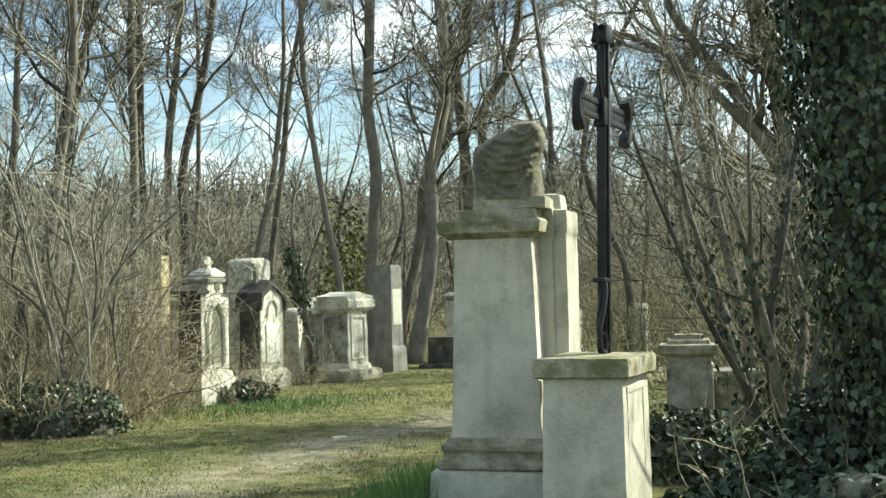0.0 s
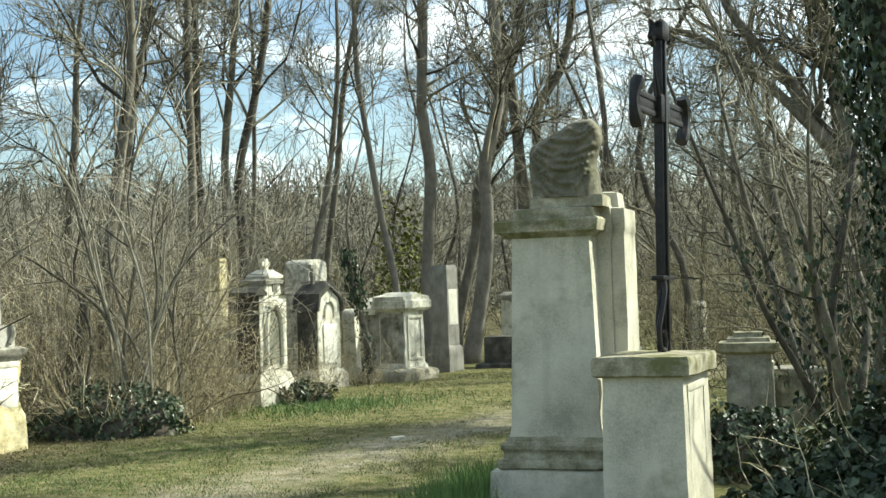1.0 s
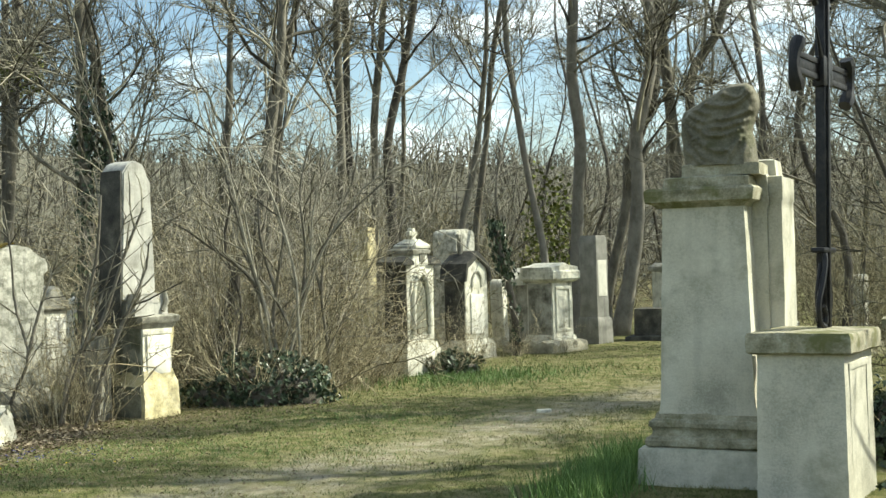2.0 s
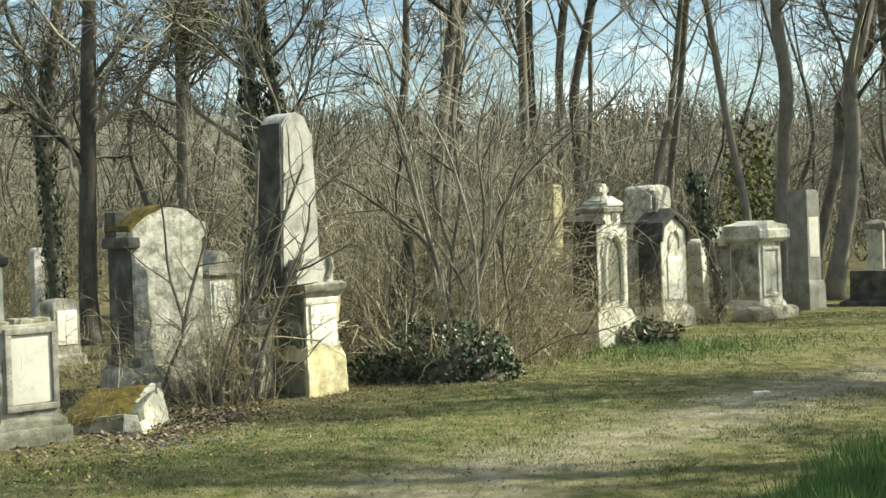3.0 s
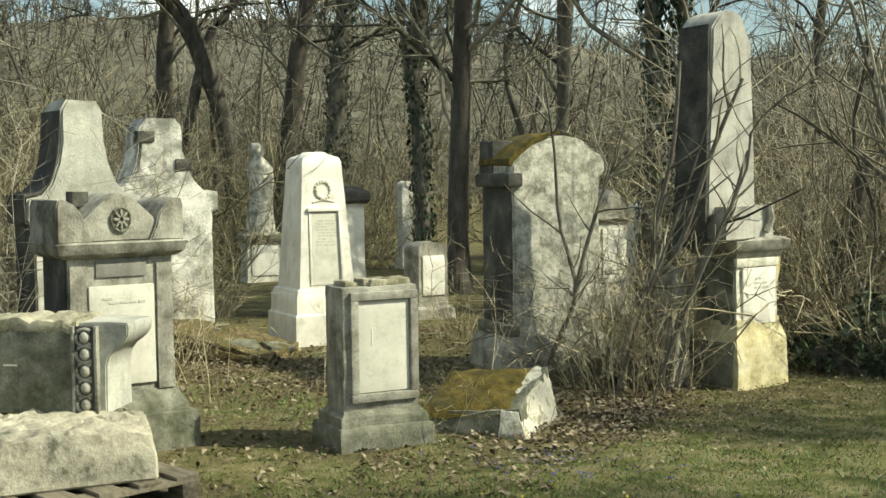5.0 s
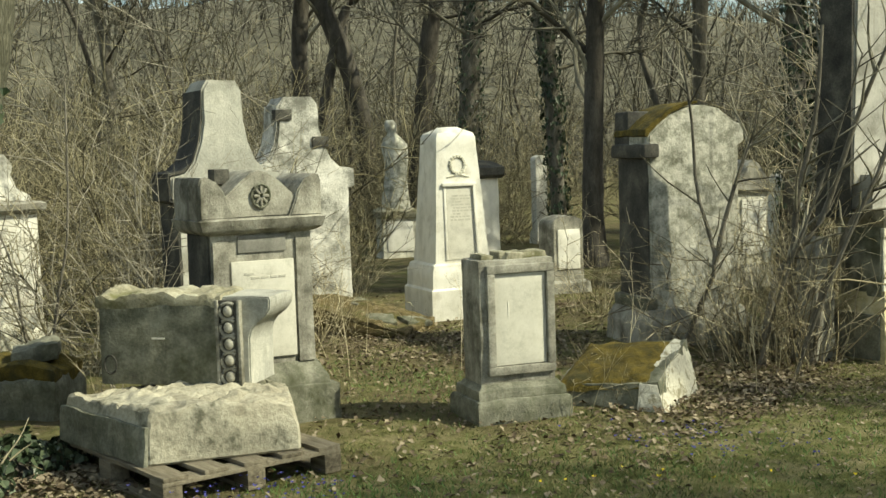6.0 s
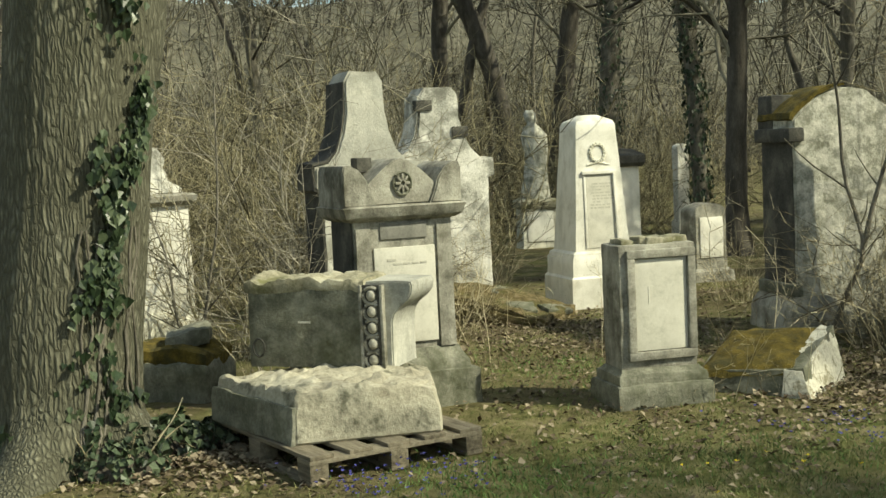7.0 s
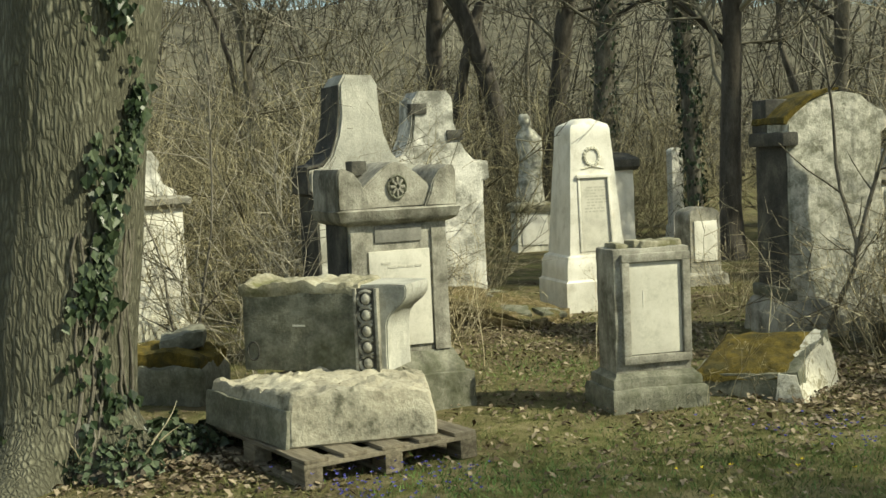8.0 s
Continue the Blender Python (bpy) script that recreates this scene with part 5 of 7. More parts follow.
# ---- vegetation ----
def wander_path(rng, start, way, length, steps, crook, lift):
    """A crooked line that bends towards the light."""
    pts, p, d = [start.copy()], start.copy(), way.normalized()
    for _ in range(steps):
        d = (d + Vector((rng.uniform(-1, 1), rng.uniform(-1, 1), rng.uniform(-1, 1))) * crook + Vector((0, 0, lift))).normalized()
        p = p + d * (length / steps)
        pts.append(p.copy())
    return pts


def along(pts, u):
    x = u * (len(pts) - 1)
    i = min(int(x), len(pts) - 2)
    return pts[i].lerp(pts[i + 1], x - i), (pts[i + 1] - pts[i]).normalized()


def sideways(rng, d, spread):
    a = rng.uniform(0, 2 * math.pi)
    side = d.orthogonal().normalized()
    side.rotate(Matrix.Rotation(a, 3, d))
    return (d * math.cos(spread) + side * math.sin(spread)).normalized()


def crown_into(rng, verts, faces, trunk, radii, limbs, low, reach, subs=7, twigs=7, lift=0.10, thin=1.0):
    """Limbs, branches and twigs along a trunk line."""
    for n in range(limbs):
        u = low + (1 - low) * (n + rng.random()) / limbs
        p, d = along(trunk, min(u, 0.999))
        r = radii[min(int(u * (len(radii) - 1)), len(radii) - 1)]
        length = reach * (1.15 - 0.75 * u) * rng.uniform(0.6, 1.25)
        limb = wander_path(rng, p, sideways(rng, d, rng.uniform(0.5, 1.15)), length, 6, 0.34, lift)
        lr = max(0.009, min(r * rng.uniform(0.25, 0.45), 0.042)) * thin
        tube_into(verts, faces, limb, [lr * (1 - 0.8 * i / 6) for i in range(7)], 4)
        for _ in range(subs):
            v = rng.uniform(0.25, 1.0)
            p2, d2 = along(limb, min(v, 0.999))
            sub = wander_path(rng, p2, sideways(rng, d2, rng.uniform(0.4, 1.1)), length * rng.uniform(0.28, 0.58), 3, 0.36, lift * 0.6)
            sr = max(0.005, lr * 0.42)
            tube_into(verts, faces, sub, [sr, sr * 0.8, sr * 0.6, sr * 0.4], 3)
            for _ in range(round(twigs * 1.7)):
                p3, d3 = along(sub, rng.uniform(0.1, 0.999))
                tip = p3 + sideways(rng, d3, rng.uniform(0.4, 1.2)) * length * rng.uniform(0.10, 0.27) + Vector((0, 0, 0.02 * length))
                tube_into(verts, faces, [p3, tip], [sr * 0.55, sr * 0.28], 3)


def leaf_into(verts, faces, p, n, up, size, rng):
    """One pointed, slightly folded leaf."""
    side = n.cross(up)
    side = side.normalized() if side.length > 1e-5 else Vector((1, 0, 0))
    b = len(verts)
    f = n * size * 0.18
    verts.extend([p - up * size * 0.45, p - side * size * 0.42 - up * size * 0.1 + f, p + up * size * 0.55, p + side * size * 0.42 - up * size * 0.1 + f])
    faces.extend([(b, b + 2, b + 1), (b, b + 3, b + 2)])


def ivy_into(rng, verts, faces, pts, radii, count, u0, u1, size=0.05, around=(0.0, 6.2832), puff=0.05):
    for _ in range(count):
        u = u0 + (u1 - u0) * rng.random()
        p, d = along(pts, min(u, 0.999))
        x = u * (len(radii) - 1)
        r = radii[int(x)] + (radii[min(int(x) + 1, len(radii) - 1)] - radii[int(x)]) * (x - int(x))
        a = rng.uniform(*around)
        out = Vector((math.cos(a), math.sin(a), 0))
        clump = 0.5 + 0.5 * noise.noise((math.cos(a) * 1.5, math.sin(a) * 1.5, p.z * 1.6 + p.x))
        q = p + out * (r + puff * rng.random() * (0.4 + 1.6 * clump))
        n = (out + Vector((rng.uniform(-.6, .6), rng.uniform(-.6, .6), rng.uniform(-.2, .9)))).normalized()
        up = Vector((rng.uniform(-.5, .5), rng.uniform(-.5, .5), -1)).normalized()
        leaf_into(verts, faces, q, n, up, size * rng.uniform(0.6, 1.4), rng)


def tree(seed, axis, label, bark, top=11.0, limbs=22, low=0.25, reach=3.2, ivy=0, ivy_range=(0.0, 0.6), subs=7, twigs=7, sides=9, lift=0.10):
    """A bare tree: axis rows of (x, y, z, radius) give its leaning trunk; it goes on up to its top height."""
    rng = random.Random(seed)
    rows = [Vector(r) for r in axis]
    if rows[0].z > -0.05:
        first, second = rows[0], rows[1]
        k = (first.z + 0.1) / max(0.3, second.z - first.z) * 0.35
        rows.insert(0, Vector((first.x - (second.x - first.x) * k, first.y - (second.y - first.y) * k, -0.1, first.w * 1.18)))
    last, before = rows[-1], rows[-2]
    grow = (top - last.z) / 3
    lean = (last - before) / max(0.4, abs(last.z - before.z))
    for i in range(1, 4):
        rows.append(Vector((last.x + lean.x * grow * i * 0.5 + rng.uniform(-.2, .2), last.y + lean.y * grow * i * 0.5 + rng.uniform(-.2, .2), last.z + grow * i, last.w * (1 - 0.3 * i))))
    line4 = smooth_line(rows, 22)
    pts, radii = [Vector(r[:3]) for r in line4], [max(r[3] * 0.86, 0.012) for r in line4]
    base = pts[0].copy()
    base.z = 0
    t = thing("bare_tree", label, "tree", base)
    loc = [p - base for p in pts]
    vs, fs = [], []
    tube_into(vs, fs, loc, radii, sides)
    for i, v in enumerate(vs):
        ring = i // sides
        flare = 1 + 0.35 * max(0, 1 - loc[ring].z / 0.5)
        n = noise.noise(Vector(v) * 2.2 + base)
        c = loc[ring]
        vs[i] = c + (Vector(v) - c) * flare * (1 + 0.13 * n)
    mesh_part("trunk", vs, fs, bark, t)
    vs, fs = [], []
    crown_into(rng, vs, fs, loc, radii, limbs, low, reach, subs, twigs, lift)
    mesh_part("crown", vs, fs, M_TWIG, t, "leafless branches and twigs")
    if ivy:
        vs, fs = [], []
        ivy_into(rng, vs, fs, loc, radii, ivy, *ivy_range, size=0.075, puff=0.08)
        mesh_part("ivy", vs, fs, M_IVY, t, "dark climbing ivy", smooth=False)
    return t


PALE, GREY, DARK = "slender pale-barked leafless tree", "grey-barked leafless tree among the brush", "dark-barked leafless tree at the wood's edge"
IVIED = "leafless tree with ivy climbing its trunk"
tree(11, [(-1.59, 27.95, 1.77, 0.168), (-1.51, 27.96, 3.27, 0.155), (-1.44, 27.96, 4.28, 0.155), (-1.6, 27.95, 5.54, 0.142), (-1.56, 27.96, 6.8, 0.136), (-1.51, 27.96, 8.07, 0.129)], PALE, M_BARK_PALE, top=13, limbs=19, low=0.45, reach=3.4)
tree(12, [(-2.2, 26.91, 1.66, 0.1), (-2.39, 26.89, 2.75, 0.087), (-2.58, 26.88, 3.84, 0.081), (-2.77, 26.86, 5.17, 0.075), (-2.92, 26.84, 6.38, 0.069), (-2.94, 26.84, 7.84, 0.062)], PALE, M_BARK_PALE, top=11, limbs=16, low=0.4, reach=2.6)
tree(13, [(-0.69, 27.49, -0.03, 0.216), (-0.34, 27.5, 1.74, 0.19), (-0.21, 27.5, 3.22, 0.178), (-0.24, 27.5, 4.21, 0.165), (0.12, 27.5, 5.81, 0.165), (0.04, 27.5, 7.93, 0.152)], GREY, M_BARK_PALE, top=13, limbs=22, low=0.3, reach=3.6)
tree(14, [(-0.93, 28.99, 0.98, 0.134), (-0.5, 29.0, 2.79, 0.147), (-0.39, 29.0, 3.96, 0.147), (0.14, 29.0, 5.26, 0.161)], GREY, M_BARK, top=10, limbs=14, low=0.4, reach=3)
tree(15, [(-4.78, 23.52, 2.66, 0.111), (-4.84, 23.51, 3.93, 0.1), (-4.54, 23.57, 5.21, 0.089), (-4.3, 23.61, 6.49, 0.078), (-4.23, 23.62, 7.13, 0.072)], DARK, M_BARK_DARK, top=11, limbs=22, low=0.3, reach=3.2)
tree(16, [(-5.93, 25.32, 2.08, 0.096), (-6.03, 25.29, 4.12, 0.09), (-6.03, 25.29, 5.84, 0.084), (-6.03, 25.29, 7.55, 0.078)], DARK, M_BARK_DARK, top=11, limbs=22, low=0.3, reach=3.2)
tree(17, [(-5.51, 25.41, 2.75, 0.096), (-5.5, 25.41, 4.58, 0.09), (-5.33, 25.45, 6.19, 0.084), (-5.22, 25.47, 7.58, 0.072)], GREY, M_BARK, top=11, limbs=22, low=0.3, reach=3.2)
tree(18, [(-6.5, 21.02, 1.66, 0.091), (-6.28, 21.09, 3.73, 0.081), (-6.07, 21.15, 5.36, 0.076), (-5.83, 21.21, 6.61, 0.066)], GREY, M_BARK, top=11, limbs=22, low=0.3, reach=3.2)
tree(19, [(-4.06, 29.72, 2.23, 0.097), (-3.76, 29.76, 4.5, 0.09), (-3.56, 29.79, 6.51, 0.076), (-3.16, 29.83, 8.54, 0.062)], GREY, M_BARK, top=11, limbs=22, low=0.3, reach=3.2)
tree(20, [(3.76, 15.55, 0.64, 0.081), (3.59, 15.59, 1.61, 0.074), (3.41, 15.63, 2.46, 0.07), (3.18, 15.68, 3.74, 0.059), (2.79, 15.75, 4.75, 0.052), (2.6, 15.79, 5.19, 0.044)], GREY, M_BARK, top=7, limbs=22, low=0.2, reach=2.4)
tree(21, [(4.42, 16.42, 0.72, 0.133), (4.42, 16.42, 1.97, 0.133), (4.48, 16.4, 3.07, 0.141), (4.41, 16.42, 4.18, 0.133), (4.23, 16.47, 5.31, 0.125)], IVIED, M_BARK, top=10, limbs=25, low=0.3, reach=3, ivy=900, ivy_range=(0.0, 0.75))
tree(25, [(-11.5, 18.65, -0.4, 0.202), (-11.52, 18.65, 0.78, 0.17), (-11.49, 18.66, 1.95, 0.161), (-11.45, 18.69, 3.11, 0.145), (-11.41, 18.71, 4.27, 0.137)], DARK, M_BARK_DARK, top=11, limbs=22, low=0.3, reach=3.2)
tree(26, [(-16.94, 22.72, 0.83, 0.244), (-16.93, 22.73, 2.1, 0.221), (-16.87, 22.78, 3.36, 0.21), (-16.76, 22.87, 4.62, 0.188), (-16.7, 22.91, 5.25, 0.177)], IVIED, M_BARK, top=11, limbs=19, low=0.35, reach=3, ivy=1100, ivy_range=(0.0, 0.62))
tree(27, [(-13.33, 20.44, 0.4, 0.138), (-13.37, 20.41, 2.0, 0.138), (-13.42, 20.38, 3.33, 0.138), (-13.28, 20.47, 4.65, 0.129)], IVIED, M_BARK, top=11, limbs=19, low=0.35, reach=3, ivy=1100, ivy_range=(0.0, 0.62))
tree(28, [(-13.29, 20.46, 0.39, 0.111), (-13.37, 20.41, 2.0, 0.083), (-13.49, 20.32, 3.07, 0.065), (-13.61, 20.23, 4.12, 0.055), (-13.67, 20.19, 4.91, 0.051)], IVIED, M_BARK, top=7, limbs=8, low=0.4, reach=2, ivy=300, ivy_range=(0, 0.6))
tree(29, [(-13.4, 25.09, 0.74, 0.144), (-13.41, 25.09, 2.56, 0.144), (-13.41, 25.09, 4.16, 0.133), (-13.4, 25.1, 5.22, 0.122)], GREY, M_BARK, top=11, limbs=22, low=0.3, reach=3.2)
tree(30, [(-8.35, 17.79, -0.17, 0.147), (-8.3, 17.82, 1.05, 0.126), (-8.23, 17.85, 2.2, 0.119), (-8.27, 17.83, 3.35, 0.105), (-8.28, 17.83, 4.28, 0.098)], IVIED, M_BARK, top=11, limbs=19, low=0.35, reach=3, ivy=1100, ivy_range=(0.0, 0.62))
tree(31, [(-8.22, 18.08, 0.08, 0.128), (-8.13, 18.12, 1.52, 0.107), (-8.02, 18.16, 2.88, 0.092), (-8.07, 18.14, 3.9, 0.085)], IVIED, M_BARK, top=11, limbs=19, low=0.35, reach=3, ivy=1100, ivy_range=(0.0, 0.62))
tree(32, [(-18.95, 23.64, 1.81, 0.24), (-18.81, 23.77, 3.28, 0.228), (-18.66, 23.9, 4.64, 0.204), (-18.47, 24.06, 5.55, 0.192)], DARK, M_BARK_DARK, top=11, limbs=22, low=0.3, reach=3.2)
tree(33, [(-20.5, 23.58, 2.42, 0.224), (-20.83, 23.26, 4.05, 0.237), (-21.2, 22.89, 5.08, 0.212), (-21.57, 22.51, 5.64, 0.174)], DARK, M_BARK_DARK, top=11, limbs=22, low=0.3, reach=3.2)
tree(34, [(-20.83, 23.26, 4.05, 0.125), (-20.45, 23.63, 4.98, 0.112), (-20.14, 23.92, 5.68, 0.1)], DARK, M_BARK_DARK, top=9, limbs=8, low=0.3, reach=3)
tree(35, [(-22.1, 23.4, 2.23, 0.22), (-22.1, 23.4, 4.02, 0.207), (-21.98, 23.52, 5.8, 0.181)], DARK, M_BARK_DARK, top=11, limbs=22, low=0.3, reach=3.2)
tree(36, [(-24.84, 20.54, 0.96, 0.181), (-24.88, 20.47, 2.82, 0.155), (-24.94, 20.39, 4.29, 0.142), (-25.04, 20.25, 5.51, 0.129)], GREY, M_BARK, top=11, limbs=22, low=0.3, reach=3.2)
tree(37, [(-7.69, 23.18, 0.3, 0.138), (-7.44, 23.26, 1.18, 0.129), (-7.15, 23.34, 2.04, 0.092), (-7.02, 23.37, 2.9, 0.065)], GREY, M_BARK_DARK, top=5, limbs=14, low=0.3, reach=2)
tree(38, [(-5.2, 21.27, 1.8, 0.087), (-5.19, 21.28, 3.31, 0.087), (-5.2, 21.27, 4.81, 0.082), (-5.22, 21.27, 5.75, 0.078)], GREY, M_BARK, top=11, limbs=22, low=0.3, reach=3.2)
tree(39, [(-5.98, 18.96, 1.82, 0.114), (-5.82, 19.01, 3.26, 0.105), (-5.63, 19.07, 4.7, 0.096), (-5.56, 19.09, 5.38, 0.088)], GREY, M_BARK, top=11, limbs=22, low=0.3, reach=3.2)
tree(40, [(-11.68, 21.88, 1.89, 0.111), (-11.61, 21.92, 3.75, 0.111), (-11.53, 21.96, 5.1, 0.111), (-11.48, 21.99, 6.34, 0.1)], GREY, M_BARK, top=11, limbs=22, low=0.3, reach=3.2)
tree(41, [(-3.65, 24.65, 2.19, 0.078), (-3.35, 24.7, 3.57, 0.072), (-3.14, 24.73, 5.17, 0.061), (-3.06, 24.74, 6.23, 0.05)], GREY, M_BARK, top=11, limbs=22, low=0.3, reach=3.2)
tree(42, [(0.68, 29.99, 2.27, 0.18), (0.62, 29.99, 4.02, 0.166), (0.49, 30.0, 5.78, 0.152), (0.32, 30.0, 7.41, 0.138), (0.01, 30.0, 8.78, 0.125)], GREY, M_BARK, top=11, limbs=22, low=0.3, reach=3.2)
tree(43, [(1.05, 29.98, 4.01, 0.138), (1.02, 29.98, 5.77, 0.138), (1.65, 29.95, 6.83, 0.125), (1.96, 29.94, 8.45, 0.097)], GREY, M_BARK, top=11, limbs=22, low=0.3, reach=3.2)
tree(44, [(-9.24, 26.89, 1.62, 0.111), (-9.27, 26.88, 3.5, 0.111), (-9.11, 26.93, 5.05, 0.1)], GREY, M_BARK, top=11, limbs=22, low=0.3, reach=3.2)

# unseen tree right of the view, added to cast shade on the lawn
tree(51, [(6.7, 13.4, -0.1, 0.20), (6.6, 13.5, 2.0, 0.18), (6.5, 13.6, 5.0, 0.15), (6.4, 13.8, 7.5, 0.12)], DARK, M_BARK_DARK, top=12, limbs=24, low=0.3, reach=3.2)


def arching_tree():
    """The crooked tree whose limbs arch over towards the iron cross."""
    rng = random.Random(77)
    t = thing("arching_tree", "crooked old tree with long arching bare limbs", "tree", (4.75, 16.35, 0))
    base = Vector((4.75, 16.35, 0))
    main = smooth_line([Vector(p) - base for p in ((4.8, 16.35, -0.1), (4.72, 16.36, 1.6), (4.54, 16.38, 2.85), (4.08, 16.5, 3.68), (3.88, 16.55, 4.14), (3.44, 16.65, 4.73), (3.05, 16.72, 5.4), (2.9, 16.8, 6.6))], 24)
    second = smooth_line([Vector(p) - base for p in ((4.08, 16.5, 3.60), (3.67, 16.6, 4.08), (3.18, 16.7, 4.56), (2.67, 16.79, 4.88), (2.31, 16.84, 4.98), (2.08, 16.87, 4.80))], 16)
    vs, fs = [], []
    tube_into(vs, fs, main, [0.15 - 0.11 * i / 24 for i in range(25)], 9)
    mesh_part("trunk", vs, fs, M_BARK, t)
    vs, fs = [], []
    tube_into(vs, fs, second, [0.075 - 0.05 * i / 16 for i in range(17)], 7)
    mesh_part("limb", vs, fs, M_BARK, t)
    vs, fs = [], []
    crown_into(rng, vs, fs, main, [0.12] * 12 + [0.06] * 12, 16, 0.35, 2.2, 7, 5, 0.05)
    crown_into(rng, vs, fs, second, [0.05] * 16, 9, 0.3, 1.5, 6, 5, 0.05)
    mesh_part("crown", vs, fs, M_TWIG, t, "leafless branches and twigs")


arching_tree()


def bark_trunk(rows, sides, rings, ridge, seed):
    """A thick trunk with deep upright bark ridges."""
    line4 = smooth_line([Vector(r) for r in rows], rings)
    base = Vector((line4[0][0], line4[0][1], 0))
    vs, fs = [], []
    tube_into(vs, fs, [Vector(r[:3]) - base for r in line4], [r[3] for r in line4], sides)
    for i, v in enumerate(vs):
        c = Vector(line4[i // sides][:3]) - base
        a = 2 * math.pi * (i % sides) / sides
        z = c.z
        wob = 1.4 * noise.noise((a * 3, z * 2.2, seed))
        crest = abs(math.sin(a * sides / 9.0 + wob * 2.0 + 1.3 * noise.noise((a * 6, z * 5, 3 + seed))))
        broad = noise.noise((math.cos(a) * 1.3, math.sin(a) * 1.3, z * 0.8 + seed))
        root = max(0, 1 - z / 0.45) ** 2 * (0.18 + 0.16 * math.sin(5 * a + seed))
        out = (v - c).normalized()
        vs[i] = v + out * (ridge * (crest - 0.5) + 0.03 * broad + root)
    return base, vs, fs, line4


def big_oak():
    rows = ((-8.33, 7.36, -0.13, 0.42), (-8.31, 7.39, 0.12, 0.41), (-8.30, 7.42, 0.67, 0.395), (-8.26, 7.48, 1.27, 0.392), (-8.23, 7.54, 1.87, 0.40), (-8.20, 7.61, 2.46, 0.415), (-8.16, 7.67, 3.4, 0.41), (-8.08, 7.75, 5.0, 0.36), (-7.98, 7.85, 8.0, 0.25))
    base, vs, fs, line4 = bark_trunk(rows, 190, 150, 0.007, 2.0)
    t = thing("old_tree", "massive old tree trunk with furrowed bark and ivy", "tree", base)
    mesh_part("trunk", vs, fs, M_OAKBARK, t, "deeply furrowed grey-brown bark")
    rng = random.Random(8)
    pts, radii = [Vector(r[:3]) - base for r in line4], [r[3] for r in line4]
    vs, fs = [], []
    # ivy strands: rows of height and turn round the trunk
    front = math.atan2(-3.2, 6.2)
    strands = ((((2.75, 0.05), (2.4, 0.30), (2.25, 0.45)), 260, 0.12), (((2.25, 0.62), (1.95, 0.80), (1.70, 0.74), (1.45, 0.50), (1.1, 0.40), (0.85, 0.50)), 620, 0.085), (((0.85, 0.50), (0.5, 0.30), (0.3, 0.42)), 130, 0.10),
               (((1.35, 0.42), (1.05, 0.30), (0.8, 0.12)), 130, 0.07), (((0.62, 0.30), (0.45, 0.18), (0.15, 0.25)), 150, 0.13), (((0.25, -0.85), (0.0, -0.7)), 160, 0.2), (((0.4, 0.75), (0.0, 0.5)), 110, 0.22), (((1.9, 0.35), (1.5, 0.2)), 40, 0.04))
    heights = [p.z for p in pts]
    for rows_s, n, wide in strands:
        for _ in range(n):
            x = rng.random() * (len(rows_s) - 1)
            k = min(int(x), len(rows_s) - 2)
            z = rows_s[k][0] + (rows_s[k + 1][0] - rows_s[k][0]) * (x - k) + rng.gauss(0, 0.03)
            a = front + rows_s[k][1] + (rows_s[k + 1][1] - rows_s[k][1]) * (x - k) + rng.gauss(0, wide)
            if noise.noise((z * 3.4, a * 2.0, 2.0)) < -0.12 and rng.random() < 0.85:
                continue
            u = float(np.interp(z, heights, np.linspace(0, 1, len(heights))))
            ivy_into(rng, vs, fs, pts, radii, 1, u, u + 0.001, 0.058, (a, a + 0.01), 0.06)
    mesh_part("ivy", vs, fs, M_IVY, t, "glossy green ivy leaves", smooth=False)
    vs, fs = [], []
    for k in range(9):
        a = 0.1 + 0.3 * rng.uniform(-1, 1)
        line = []
        for i in range(14):
            u = 0.01 + 0.028 * i
            p, _ = along(pts, u)
            r = radii[int(u * 150)]
            a += rng.uniform(-0.09, 0.09)
            line.append(p + Vector((math.cos(a), math.sin(a), 0)) * (r + 0.02))
        tube_into(vs, fs, line, [0.008] * 14, 5)
    mesh_part("ivy_vine", vs, fs, M_BARK, t)
    vs, fs = [], []
    crown_into(rng, vs, fs, pts, radii, 12, 0.6, 4.5, 6, 4)
    mesh_part("crown", vs, fs, M_TWIG, t, "leafless branches and twigs")


big_oak()


def ivied_oak():
    rows = ((3.20, 8.19, -0.1, 0.46), (3.13, 8.21, 0.62, 0.38), (3.05, 8.23, 1.22, 0.33), (2.95, 8.27, 1.98, 0.31), (2.84, 8.30, 2.72, 0.31), (2.73, 8.33, 3.5, 0.32), (2.63, 8.35, 4.3, 0.32), (2.45, 8.4, 6.5, 0.26), (2.4, 8.5, 9, 0.18))
    base, vs, fs, line4 = bark_trunk(rows, 60, 60, 0.015, 5.0)
    t = thing("ivied_tree", "thick trunk smothered in dark glossy ivy", "tree", base)
    mesh_part("trunk", vs, fs, M_BARK_DARK, t)
    rng = random.Random(9)
    vs, fs = [], []
    ivy_into(rng, vs, fs, [Vector(r[:3]) - base for r in line4], [r[3] for r in line4], 15000, 0.0, 0.72, 0.06, puff=0.24)
    mesh_part("ivy", vs, fs, M_IVY, t, "dense dark ivy", smooth=False)
    vs, fs = [], []
    crown_into(rng, vs, fs, [Vector(r[:3]) - base for r in line4], [r[3] for r in line4], 10, 0.62, 4.0, 6, 4)
    mesh_part("crown", vs, fs, M_TWIG, t, "leafless branches and twigs")


ivied_oak()


